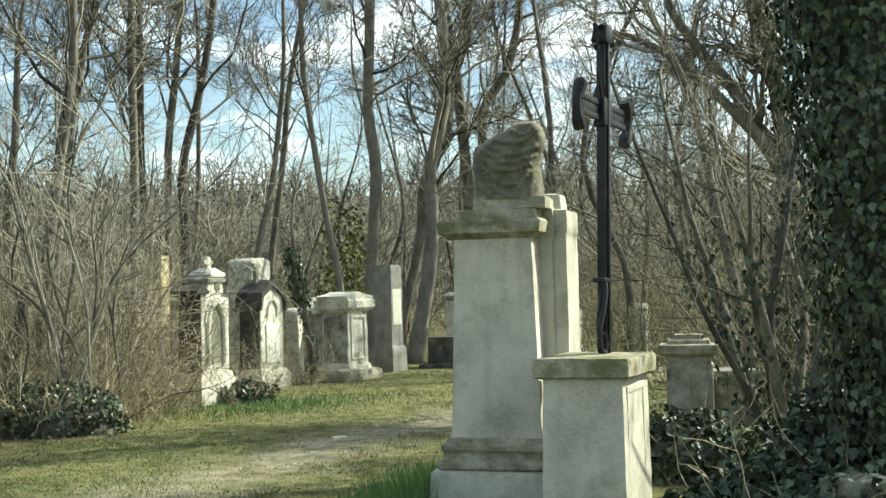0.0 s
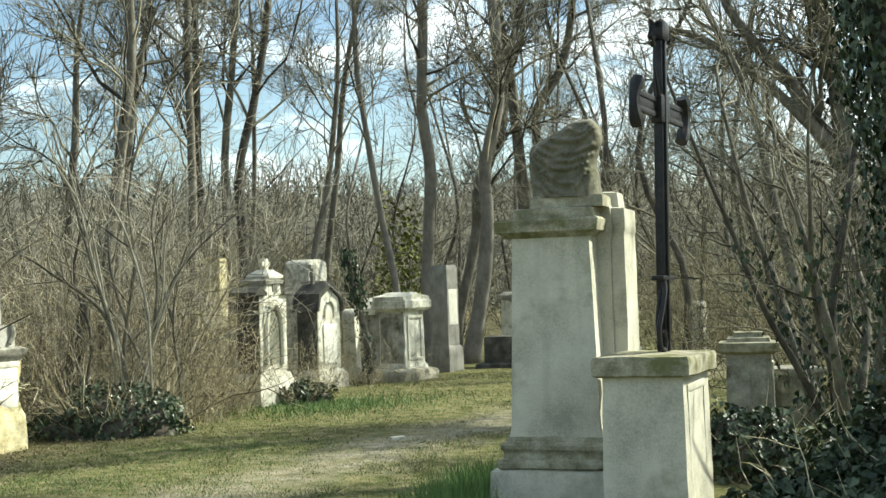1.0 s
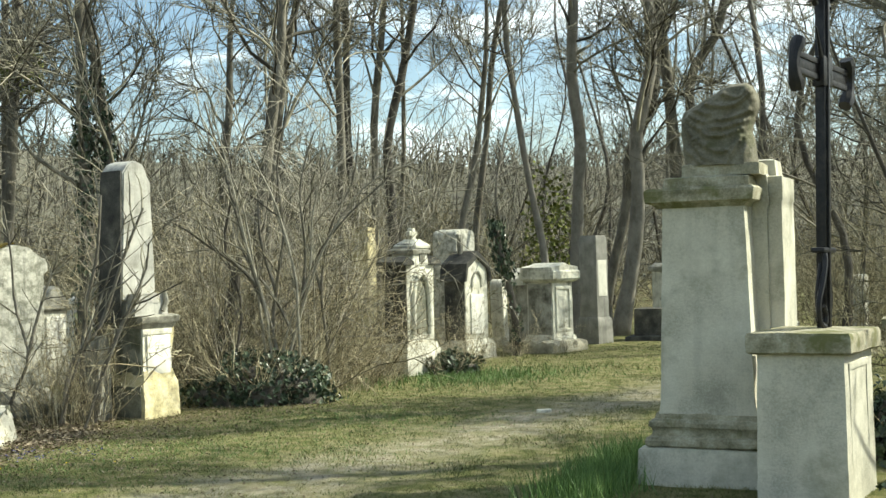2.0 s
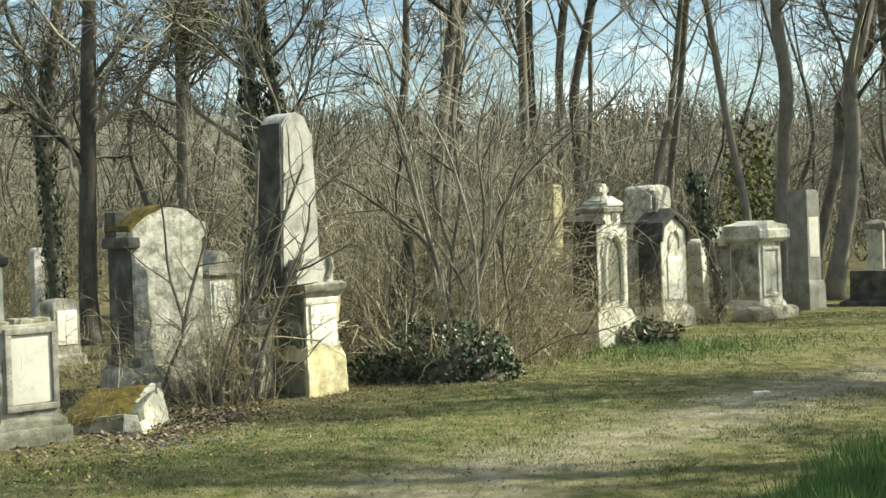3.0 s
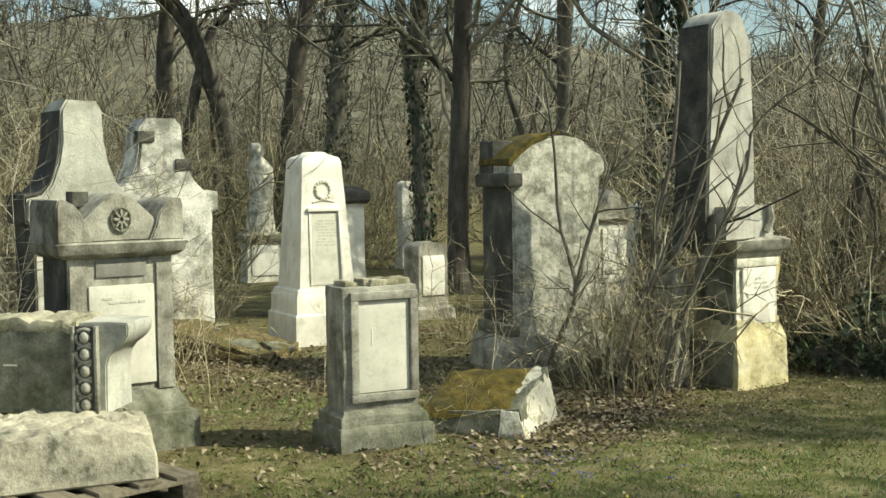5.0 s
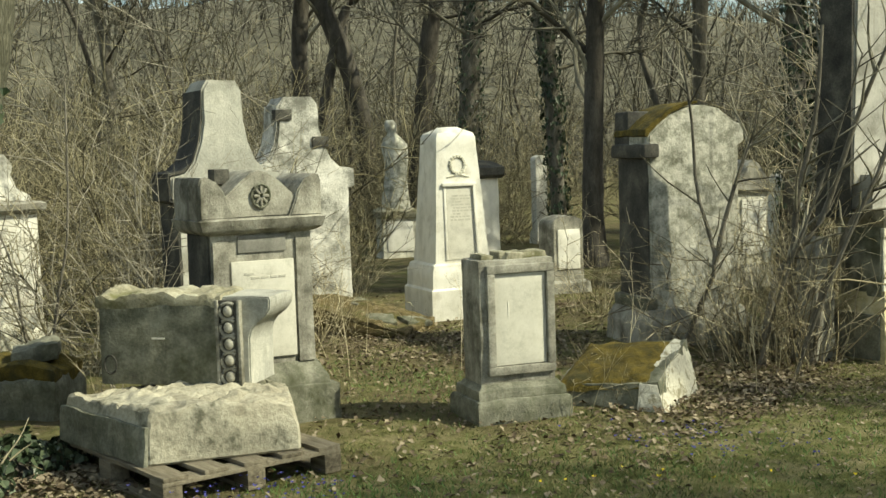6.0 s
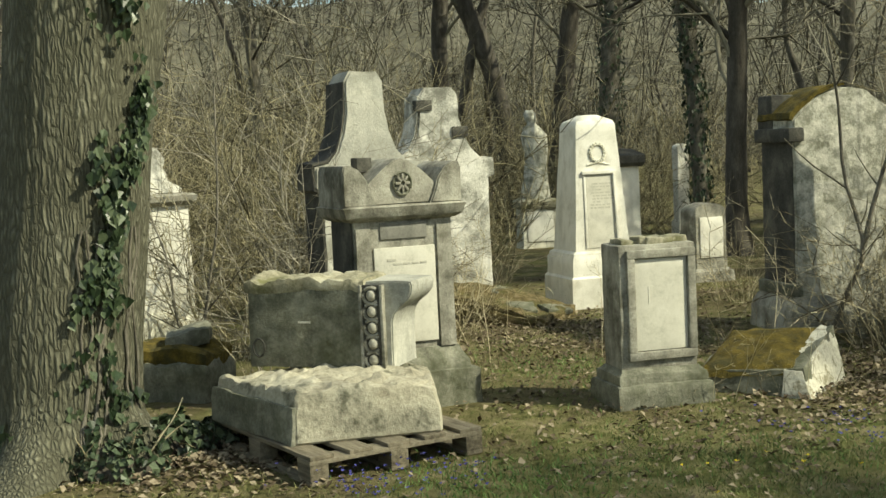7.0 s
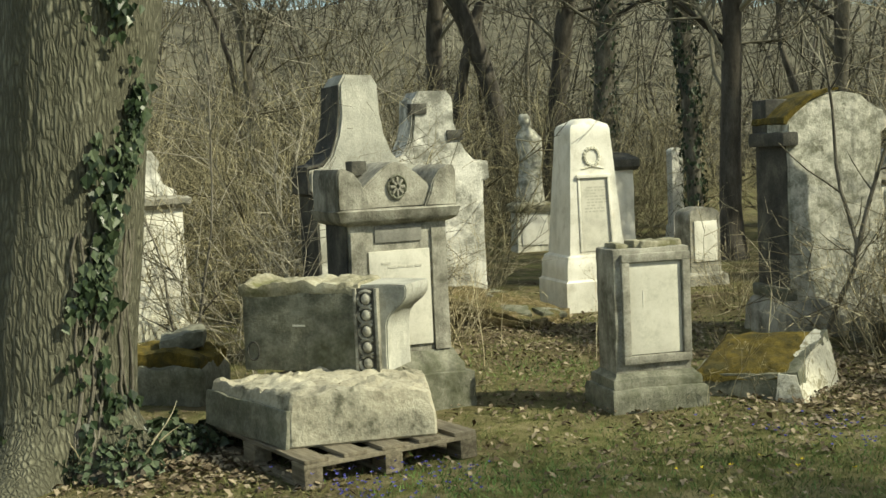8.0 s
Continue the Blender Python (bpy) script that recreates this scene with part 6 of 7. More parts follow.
def leaf_cloud(name, label, category, at, rx, rz, count, size, mat, seed):
    """An uneven ball of small leaves on a few stems."""
    rng = random.Random(seed)
    t = thing(name, label, category, at)
    vs, fs = [], []
    for _ in range(14):
        d = Vector((rng.uniform(-1, 1), rng.uniform(-1, 1), rng.uniform(-0.3, 1)))
        tube_into(vs, fs, wander_path(rng, Vector((0, 0, -rz * 0.6)), d, rx * 1.2, 4, 0.2, 0.05), [0.02, 0.016, 0.012, 0.008, 0.004], 4)
    mesh_part("stem_spray", vs, fs, M_TWIG, t, kind="stuff")
    vs, fs = [], []
    for _ in range(count):
        d = Vector((rng.gauss(0, 1), rng.gauss(0, 1), rng.gauss(0, 1))).normalized()
        k = (0.35 + 0.65 * rng.random() ** 0.5) * (1 + 0.45 * noise.noise(d * 1.8 + Vector((seed, 0, 0))))
        p = Vector((d.x * rx * k, d.y * rx * k, d.z * rz * k))
        leaf_into(vs, fs, p, d, Vector((rng.uniform(-1, 1), rng.uniform(-1, 1), rng.uniform(-1, 1))).normalized(), size * rng.uniform(0.6, 1.4), rng)
    mesh_part("foliage", vs, fs, mat, t, kind="stuff", smooth=False)


def ivy_heap(name, label, at, rx, ry, h, leaves, seed, size=0.07, stems=26):
    """A mound of ivy over hidden rubble, with many leaves and some bare stems."""
    rng = random.Random(seed)
    t = thing(name, label, "ivy", at, rng.uniform(0, 90), kind="")
    vs, fs = [], []
    k, m = 24, 8
    for j in range(m + 1):
        e = math.pi / 2 * j / m
        for i in range(k):
            a = 2 * math.pi * i / k
            n = 1 + 0.42 * noise.noise((math.cos(a) * 2 + seed, math.sin(a) * 2, e * 2))
            vs.append(Vector((rx * 0.9 * n * math.cos(e) * math.cos(a), ry * 0.9 * n * math.cos(e) * math.sin(a), h * 0.86 * n * math.sin(e) - 0.05)))
    for j in range(m):
        for i in range(k):
            fs.append((j * k + i, j * k + (i + 1) % k, (j + 1) * k + (i + 1) % k, (j + 1) * k + i))
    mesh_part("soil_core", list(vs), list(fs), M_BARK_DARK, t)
    lv, lf = [], []
    for _ in range(leaves):
        a, e = rng.uniform(0, 2 * math.pi), math.asin(rng.random() ** 0.8)
        n = 1 + 0.42 * noise.noise((math.cos(a) * 2 + seed, math.sin(a) * 2, e * 2))
        s = n * rng.uniform(0.88, 1.16)
        out = Vector((math.cos(e) * math.cos(a), math.cos(e) * math.sin(a), math.sin(e)))
        p = Vector((rx * s * out.x, ry * s * out.y, max(0.02, h * s * out.z)))
        nn = (out + Vector((rng.uniform(-.6, .6), rng.uniform(-.6, .6), rng.uniform(0, .8)))).normalized()
        leaf_into(lv, lf, p, nn, Vector((rng.uniform(-1, 1), rng.uniform(-1, 1), -0.6)).normalized(), size * rng.uniform(0.6, 1.5), rng)
    mesh_part("leaves", lv, lf, M_IVY, t, "dark glossy ivy leaves", smooth=False)
    vs, fs = [], []
    for _ in range(stems):
        a = rng.uniform(0, 2 * math.pi)
        p = Vector((rx * 0.7 * math.cos(a), ry * 0.7 * math.sin(a), h * 0.5))
        line = wander_path(rng, p, Vector((math.cos(a), math.sin(a), rng.uniform(0.3, 1.5))), rng.uniform(0.3, 0.8) * min(1, h / 0.42), 5, 0.3, 0.02)
        tube_into(vs, fs, line, [0.006, 0.005, 0.005, 0.004, 0.003, 0.002], 4)
    mesh_part("stem_clump", vs, fs, M_BRUSH, t, "dry bare stems", kind="stuff")
    return t


ivy_heap("ivy_bush", "low dark ivy bush at the edge of the track", (-4.62, 14.75, 0), 0.80, 0.55, 0.50, 1800, 1, 0.065, 90)
ivy_heap("ivy_mound", "broad mound of ivy over hidden graves", (2.85, 8.55, 0), 1.0, 0.8, 0.72, 4600, 2)
ivy_heap("ivy_mound", "broad mound of ivy over hidden graves", (2.05, 7.95, 0), 0.55, 0.6, 0.36, 1800, 3)
ivy_heap("ivy_mound", "ivy clump between the pedestal and the low stele", (2.02, 10.7, 0), 0.45, 0.6, 0.46, 1500, 4)
ivy_heap("ivy_clump", "ivy and dry stems round the old tree's foot", (-7.90, 7.42, 0), 0.30, 0.26, 0.20, 650, 21, 0.045, 12)
ivy_heap("ivy_clump", "low ivy with dry stems between old tree and pallet", (-8.05, 7.85, 0), 0.36, 0.26, 0.16, 700, 22, 0.05, 5)
ivy_heap("ivy_bush", "small ivy clump at the foot of the gothic stone", (-2.95, 18.7, 0), 0.45, 0.35, 0.26, 600, 5)
rubble = thing("rubble_block", "mossy stone fragment poking from the ivy", "stone block", (2.42, 7.45, 0), 15)
part("block", box((0.40, 0.28, 0.52), (0, 0, -0.05), 0.03, 0.03, 0.06), M_DAMP_SHADE, rubble)
ivy_heap("ivy_mound", "ivy trailing over the stone fragment", (2.40, 7.42, 0), 0.42, 0.34, 0.40, 1000, 23, 0.06, 10)


def elder_clump():
    """Many stems fan out from one stool, hung with ivy low down."""
    rng = random.Random(61)
    t = thing("elder_clump", "old many-stemmed elder with dark ivy on its stems", "shrub", (3.32, 12.2, 0))
    for k in range(11):
        a = 2 * math.pi * k / 11 + rng.uniform(-0.2, 0.2)
        foot = Vector((0.22 * math.cos(a), 0.22 * math.sin(a), -0.05))
        line = wander_path(rng, foot, Vector((math.cos(a) * 0.28 + rng.uniform(-.1, .1), math.sin(a) * 0.28, 1)), rng.uniform(2.6, 4.6), 9, 0.13, 0.06)
        line = smooth_line(line, 20)
        r = rng.uniform(0.035, 0.075)
        vs, fs = [], []
        tube_into(vs, fs, line, [r * (1 - 0.04 * i) for i in range(21)], 7)
        mesh_part("stem", vs, fs, M_BARK if k % 3 else M_BARK_DARK, t)
        vs, fs = [], []
        crown_into(rng, vs, fs, line, [r] * 21, 7, 0.25, 1.3, 5, 4, 0.06, 0.6)
        mesh_part("twig_spray", vs, fs, M_TWIG, t, kind="stuff")
        vs, fs = [], []
        ivy_into(rng, vs, fs, line, [r] * 21, 150 if k % 2 else 60, 0.03, 0.62, size=0.07, puff=0.16)
        mesh_part("ivy", vs, fs, M_IVY, t, "dark ivy leaves", smooth=False)


elder_clump()


def ivied_stump():
    rng = random.Random(14)
    t = thing("ivied_stump", "broken leaning stump wrapped in dark ivy", "tree stump", (-2.3, 21.9, 0))
    line = smooth_line([Vector((0, 0, -0.1)), Vector((-0.05, 0, 0.8)), Vector((-0.22, 0.0, 1.6)), Vector((-0.36, 0, 2.35))], 14)
    vs, fs = [], []
    tube_into(vs, fs, line, [0.07 - 0.002 * i for i in range(15)], 8)
    mesh_part("trunk", vs, fs, M_BARK_DARK, t)
    vs, fs = [], []
    ivy_into(rng, vs, fs, line, [0.09] * 15, 110, 0.1, 0.6, 0.07, puff=0.03)
    ivy_into(rng, vs, fs, line, [0.07] * 15, 330, 0.55, 1.0, 0.08, puff=0.10)
    mesh_part("ivy", vs, fs, M_IVY, t, "dark ivy", smooth=False)


ivied_stump()


leaf_cloud("mistletoe", "yellow-green mistletoe clump high in a bare tree", "mistletoe", (-11.45, 21.95, 5.35), 0.5, 0.45, 700, 0.09, M_MISTLETOE, 3)
leaf_cloud("evergreen_bush", "dull green evergreen bush behind the row of stones", "bush", (-2.4, 30.6, 2.0), 0.7, 1.9, 900, 0.12, M_MISTLETOE, 5)


def shrub_kind(seed, stems, height, spread, twigs, mat, r0=0.009, crook=0.30, wide=0.9):
    """A clump of thin crooked stems with side shoots that fork again, built once."""
    rng = random.Random(seed)
    vs, fs, tv, tf = [], [], [], []
    for _ in range(stems):
        a, r = rng.uniform(0, 2 * math.pi), spread * 0.35 * math.sqrt(rng.random())
        p = Vector((r * math.cos(a), r * math.sin(a), -0.05))
        lean = rng.uniform(0.05, wide)
        h = height * rng.uniform(0.35, 1.1)
        line = wander_path(rng, p, Vector((math.cos(a) * lean, math.sin(a) * lean, 1)), h, 6, crook, 0.02)
        q = r0 * rng.uniform(0.5, 1.0) * (2.2 if rng.random() < 0.15 else 1.2)
        tube_into(vs, fs, line, [q * (1 - 0.13 * i) for i in range(7)], 3)
        for _ in range(twigs):
            p2, d2 = along(line, rng.uniform(0.15, 0.999))
            length = h * rng.uniform(0.14, 0.42)
            tw = wander_path(rng, p2, sideways(rng, d2, rng.uniform(0.35, 1.3)), length, 2, 0.35, 0.04)
            tube_into(tv, tf, tw, [q * 0.55, q * 0.42, q * 0.25], 3)
            for _ in range(3):
                p3, d3 = along(tw, rng.uniform(0.2, 0.999))
                tube_into(tv, tf, [p3, p3 + sideways(rng, d3, rng.uniform(0.4, 1.3)) * length * rng.uniform(0.25, 0.6)], [q * 0.38, q * 0.18], 3)
    t = thing("shrub", "leafless shrub", "shrub")
    mesh_part("stem_clump", vs, fs, mat, t, kind="stuff")
    mesh_part("twig_spray", tv, tf, mat, t, kind="stuff")
    return t


SHRUBS = [shrub_kind(100 + k, 26, 2.5, 1.6, 7, M_BRUSH, 0.0075) for k in range(4)]
UNDER = [shrub_kind(120 + k, 24, 2.6, 1.9, 7, M_UNDER, 0.0085, 0.38, 1.3) for k in range(4)]
SAPS = [shrub_kind(140 + k, 7, 4.2, 1.2, 13, M_SAPLING, 0.012, 0.26, 0.7) for k in range(3)]
LOW = [shrub_kind(160 + k, 30, 1.25, 0.9, 4, M_BRUSH, 0.0045) for k in range(3)]
WEEDS = [shrub_kind(180 + k, 6, 0.8, 0.9, 3, M_BRUSH, 0.0035, 0.2, 0.5) for k in range(2)]
PLANTED = set()


def plant(kind, x, y, s, rz, label, group):
    """The first of a kind is set down itself, the rest are copies."""
    m = pose(x, y, 0, 0, 0, rz)
    if kind.name in PLANTED:
        ob = copy_thing(kind, m)
        ob.scale = (s, s, s)
    else:
        ob = kind
        ob.matrix_basis = m
        PLANTED.add(kind.name)
    return tagged(ob, label, "shrub", group)


rng = random.Random(33)
BROWN, TALL, SCRUB = "leafless brown shrub of many thin dry stems", "tall thin leafless saplings in a clump", "low dry brush round the old stones"
# the thicket between the obelisk and the gothic stone
for x, y in ((-5.2, 16.4), (-4.5, 17.2), (-5.8, 17.0), (-5.0, 18.2), (-6.3, 18.0), (-5.3, 19.6), (-6.6, 19.4), (-7.2, 18.6), (-6.9, 17.3), (-5.9, 15.6)):
    plant(rng.choice(SHRUBS), x, y, rng.uniform(0.55, 1.1), rng.uniform(0, 360), BROWN, "thicket beside the track")
for x, y in ((-4.7, 15.6), (-5.6, 16.0)):
    plant(rng.choice(UNDER), x, y, rng.uniform(0.6, 0.8), rng.uniform(0, 360), BROWN, "thicket beside the track")
for x, y in ((-5.4, 17.2), (-4.9, 17.9)):
    plant(rng.choice(SAPS), x, y, rng.uniform(0.75, 1.0), rng.uniform(0, 360), TALL, "saplings in the thicket")
for x, y, k in ((-3.95, 16.2, 0.8), (-3.65, 16.8, 0.75), (-4.0, 17.2, 0.9), (-3.55, 17.5, 0.7), (-4.3, 16.5, 0.9), (-4.4, 17.6, 0.9), (-3.9, 15.6, 0.6)):
    plant(rng.choice(LOW), x, y, k, rng.uniform(0, 360), SCRUB, "brush round the stones")
for x, y in ((4.0, 15.0), (4.7, 14.2), (4.3, 17.4), (5.4, 18.2), (3.4, 19.5), (6.2, 20.5), (4.4, 21.6), (7.2, 23.0), (5.6, 24.2), (3.0, 25.5), (7.6, 27.0), (4.6, 28.0), (6.2, 31.0), (2.6, 33.0), (8.6, 33.0), (4.4, 36.0), (1.4, 38.0)):
    plant(rng.choice(UNDER), x, y, rng.uniform(0.9, 1.5), rng.uniform(0, 360), BROWN, "brush beyond the ivied tree")
for x, y in ((-5.3, 16.1), (-4.5, 16.4), (-5.9, 16.2), (-5.3, 20.6), (-5.6, 19.2), (-6.9, 18.2), (4.9, 15.6), (5.6, 17.0), (3.9, 14.3)):
    plant(rng.choice(SAPS), x, y, rng.uniform(0.7, 1.0), rng.uniform(0, 360), TALL, "saplings in the thicket")
for x, y, k in ((-2.75, 19.7, 0.32), (-3.9, 18.2, 0.36), (-2.3, 21.6, 0.34), (-1.6, 22.1, 0.26), (-3.3, 20.2, 0.45), (-2.9, 18.3, 0.25)):
    plant(rng.choice(SHRUBS), x, y, k, rng.uniform(0, 360), SCRUB, "brush round the row of stones")
for x, y, k in ((-9.85, 10.2, 0.6), (-10.6, 11.0, 0.7), (-9.55, 9.65, 0.45)):
    plant(rng.choice(SAPS), x, y, k, rng.uniform(0, 360), TALL, "saplings in the thicket")
# brush round the obelisk and the mottled stone
for x, y, s in ((-6.25, 12.95, 1.0), (-6.1, 13.4, 1.2), (-6.45, 13.5, 1.2), (-6.5, 13.0, 0.9), (-5.95, 13.0, 0.8), (-6.3, 14.3, 1.3), (-4.1, 18.1, 0.9), (-3.0, 19.9, 0.8), (-4.1, 19.6, 0.9), (-2.5, 21.6, 0.6), (-4.5, 14.9, 0.7), (-4.9, 14.6, 0.6), (-4.2, 14.7, 0.5),
                (-10.2, 12.0, 0.8), (-9.7, 11.7, 0.5), (-10.6, 11.5, 0.9), (-11.3, 13.5, 0.9), (-8.8, 14.6, 0.8), (-10.3, 9.7, 0.7), (-10.5, 9.2, 0.6), (-10.4, 11.2, 0.9)):
    plant(rng.choice(LOW), x, y, s, rng.uniform(0, 360), SCRUB, "brush round the stones")
for x, y, s in ((-8.4, 10.9, 1.0), (-8.0, 11.4, 0.8), (-8.9, 11.3, 1.2), (-6.05, 10.95, 0.7), (-6.95, 11.9, 1.1), (-7.7, 9.9, 0.6), (-5.7, 11.7, 0.9), (-9.2, 10.6, 1.3), (-6.45, 10.75, 0.8), (-8.7, 9.1, 0.8)):
    plant(rng.choice(WEEDS), x, y, s, rng.uniform(0, 360), "a few thin dry weed stalks in the grass", "dry weeds")
# scrub behind the rosette stone and the old tree
for x, y, s in ((-13.8, 10.0, 1.0), (-11.9, 12.2, 1.0), (-13.4, 12.8, 1.1), (-12.6, 12.9, 1.0), (-14.6, 14.0, 1.0), (-14.4, 10.8, 1.2), (-15.0, 13.2, 1.2), (-11.3, 10.6, 0.8), (-11.0, 11.5, 0.85), (-13.0, 11.4, 1.2), (-15.6, 11.8, 1.4), (-16.4, 14.2, 1.4), (-12.9, 14.6, 1.1), (-17.2, 12.6, 1.5)):
    plant(rng.choice(UNDER), x, y, s, rng.uniform(0, 360), BROWN, "scrub behind the monuments")
# open wood behind
count = 0
while count < 105:
    a, d = radians(rng.uniform(-24, 74)), rng.uniform(19, 46)
    x, y = -2 - math.sin(a) * d, 3 + math.cos(a) * d
    if -2.6 < x - (0.05 * y) < 1.6 and y < 33:
        continue
    if 38 < math.degrees(math.atan2(-2.03 - x, y - 4.3)) < 46.5 and y < 24:
        continue
    if x > -2.6 and y < 24 or (x > -4.5 and y < 23):
        continue
    count += 1
    plant(rng.choice(UNDER if rng.random() < 0.88 else SAPS), x, y, rng.uniform(0.9, 1.6), rng.uniform(0, 360), BROWN, "undergrowth of the wood")

for n in range(16):
    a, d = radians(36.5 + 0.75 * n), 21.5 + (n * 37 % 11) * 0.55
    plant(rng.choice(UNDER), -2 - math.sin(a) * d, 4.3 + math.cos(a) * d, rng.uniform(0.7, 1.3), rng.uniform(0, 360), BROWN, "undergrowth of the wood")

# ranks of trees further into the wood: five kinds, repeated
KINDS = []
for k in range(5):
    rr = random.Random(300 + k)
    ax = [(0, 0, -0.1, 0.10), (rr.uniform(-.3, .3), rr.uniform(-.3, .3), 1.8, 0.085), (rr.uniform(-.7, .7), rr.uniform(-.7, .7), 4.2, 0.068), (rr.uniform(-1.1, 1.1), rr.uniform(-1.1, 1.1), 7.5, 0.045)]
    KINDS.append(tree(300 + k, ax, GREY, M_BARK if k % 2 else M_BARK_DARK, 11, 15, 0.14, 3.0, subs=7, twigs=6, sides=6))
spots = []
while len(spots) < 44:
    a, d = radians(rng.uniform(-26, 76)), rng.uniform(24, 62)
    x, y = -2 - math.sin(a) * d, 3 + math.cos(a) * d
    if -1.5 < x < 2.5 and y < 40:
        continue
    spots.append((x, y))
for x, y in ((1.9, 24.5), (3.3, 23.0), (5.0, 26.5), (2.6, 29.5), (6.8, 30.0), (4.2, 34.0), (8.0, 37.0), (1.8, 41.0), (5.8, 42.0), (0.9, 36.0), (3.4, 39.0), (6.4, 34.5), (2.4, 46.0), (7.0, 46.0), (4.6, 30.0)):
    spots.append((x, y))
for n, (x, y) in enumerate(spots):
    m = pose(x, y, 0, 0, 0, rng.uniform(0, 360))
    if n < 5:
        KINDS[n].matrix_basis = m
        tagged(KINDS[n], group="trees of the wood")
    else:
        tagged(copy_thing(KINDS[n % 5], m), group="trees of the wood")


def far_wood():
    """Stems and upward branches of the distant wood."""
    r = random.Random(70)
    vs, fs = [], []
    for n in range(4000):
        a, d = radians(r.uniform(-32, 84) if n < 3600 else r.uniform(84, 328)), r.uniform(44, 100)
        p = Vector((-2 - math.sin(a) * d, 3 + math.cos(a) * d, 0))
        h = r.uniform(2.0, 4.2) if r.random() < 0.8 else r.uniform(5, 9)
        tip = p + Vector((r.gauss(0, 0.38) * h, r.gauss(0, 0.38) * h, h))
        tube_into(vs, fs, [p, p.lerp(tip, 0.5) + Vector((r.gauss(0, 0.09) * h, 0, 0)), tip], [0.008 * h, 0.006 * h, 0.01], 3)
        for _ in range(8):
            q = p.lerp(tip, r.uniform(0.15, 0.95))
            tube_into(vs, fs, [q, q + Vector((r.uniform(-1, 1), r.uniform(-1, 1), r.uniform(-0.4, 1.0))) * h * r.uniform(0.14, 0.42)], [0.022, 0.010], 3)
    for n in range(3300):
        yaw = r.uniform(-26, 86)
        a, d = radians(yaw), r.uniform(106, 165)
        lift = 14.0 + 7.0 / (1 + math.exp(-(yaw - 31) / 5))
        z = lift * float(np.interp(d, (105, 120, 145, 170), (0, 0.55, 0.9, 1.0)))
        p = Vector((-math.sin(a) * d, math.cos(a) * d, z - 0.5))
        h = r.uniform(2.0, 4.5) * (1.0 + 0.9 * max(-0.5, noise.noise((yaw * 0.35, d * 0.03, 5.0))))
        tip = p + Vector((r.gauss(0, 0.25) * h, r.gauss(0, 0.25) * h, h))
        tube_into(vs, fs, [p, tip], [0.10, 0.03], 3)
        for _ in range(5):
            q = p.lerp(tip, r.uniform(0.2, 0.95))
            tube_into(vs, fs, [q, q + Vector((r.uniform(-1, 1), r.uniform(-1, 1), r.uniform(-0.1, 1.2))) * h * r.uniform(0.15, 0.4)], [0.06, 0.03], 3)
    ob = mesh_part("far_wood", vs, fs, M_FARTWIG, None)
    tagged(ob, "distant leafless wood of grey-brown stems", "wood", kind="stuff")


far_wood()


def sapling(seed, lines, label, r=0.016, bark=None):
    """A crooked young stem and its side shoots."""
    rr = random.Random(seed)
    base = Vector(lines[0][0])
    base.z = 0
    t = thing("sapling", label, "sapling", base)
    for k, rows in enumerate(lines):
        pts = smooth_line([Vector(p) - base for p in rows], 14)
        vs, fs = [], []
        tube_into(vs, fs, pts, [r * (1 - 0.045 * i) for i in range(15)], 6)
        mesh_part("stem" if k == 0 else "branch", vs, fs, bark or M_BARK, t)
        vs, fs = [], []
        for _ in range(12):
            p, d = along(pts, rr.uniform(0.3, 0.999))
            tube_into(vs, fs, wander_path(rr, p, sideways(rr, d, rr.uniform(0.4, 1.0)), rr.uniform(0.25, 0.7), 4, 0.2, 0.05), [r * 0.34, r * 0.3, r * 0.25, r * 0.2, r * 0.1], 4)
        mesh_part("twig_spray", vs, fs, M_TWIG, t, kind="stuff")


sapling(1, [[(-6.82, 12.62, -0.03), (-6.68, 12.70, 0.38), (-6.56, 12.76, 0.74), (-6.67, 12.70, 1.27), (-6.70, 12.69, 1.80), (-6.76, 12.65, 2.33)], [(-6.56, 12.76, 0.74), (-6.50, 12.80, 1.05), (-6.39, 12.85, 1.44), (-6.31, 12.89, 1.66)]], "crooked young sapling in front of the mottled stone", 0.022)
sapling(2, [[(-5.89, 12.66, -0.03), (-5.72, 12.73, 0.51), (-5.48, 12.83, 1.14), (-5.28, 12.91, 1.64), (-5.24, 12.93, 1.93), (-4.97, 13.03, 2.22), (-4.73, 13.11, 2.63)], [(-6.2, 12.7, -0.03), (-6.0, 12.7, 0.6), (-5.7, 12.75, 1.4), (-5.45, 12.8, 2.2)]], "crooked sapling with bent stems before the obelisk")
sapling(3, [[(-10.12, 9.45, -0.03), (-10.15, 9.41, 0.10), (-10.23, 9.28, 0.37), (-10.26, 9.24, 0.84), (-10.32, 9.13, 1.25)]], "dark crooked sapling beside the old tree")
sapling(4, [[(-9.89, 9.27, -0.03), (-9.88, 9.29, 0.4), (-9.85, 9.33, 0.72), (-9.80, 9.40, 1.21), (-9.9, 9.5, 2.2)]], "thin upright sapling beside the old tree")
sapling(5, [[(-4.22, 15.06, -0.03), (-4.24, 15.05, 1.0), (-4.27, 15.04, 1.55), (-4.48, 14.98, 2.4), (-4.75, 14.91, 3.0), (-5.04, 14.81, 3.8)]], "long leaning sapling over the ivy bush", 0.022, M_SAPLING)
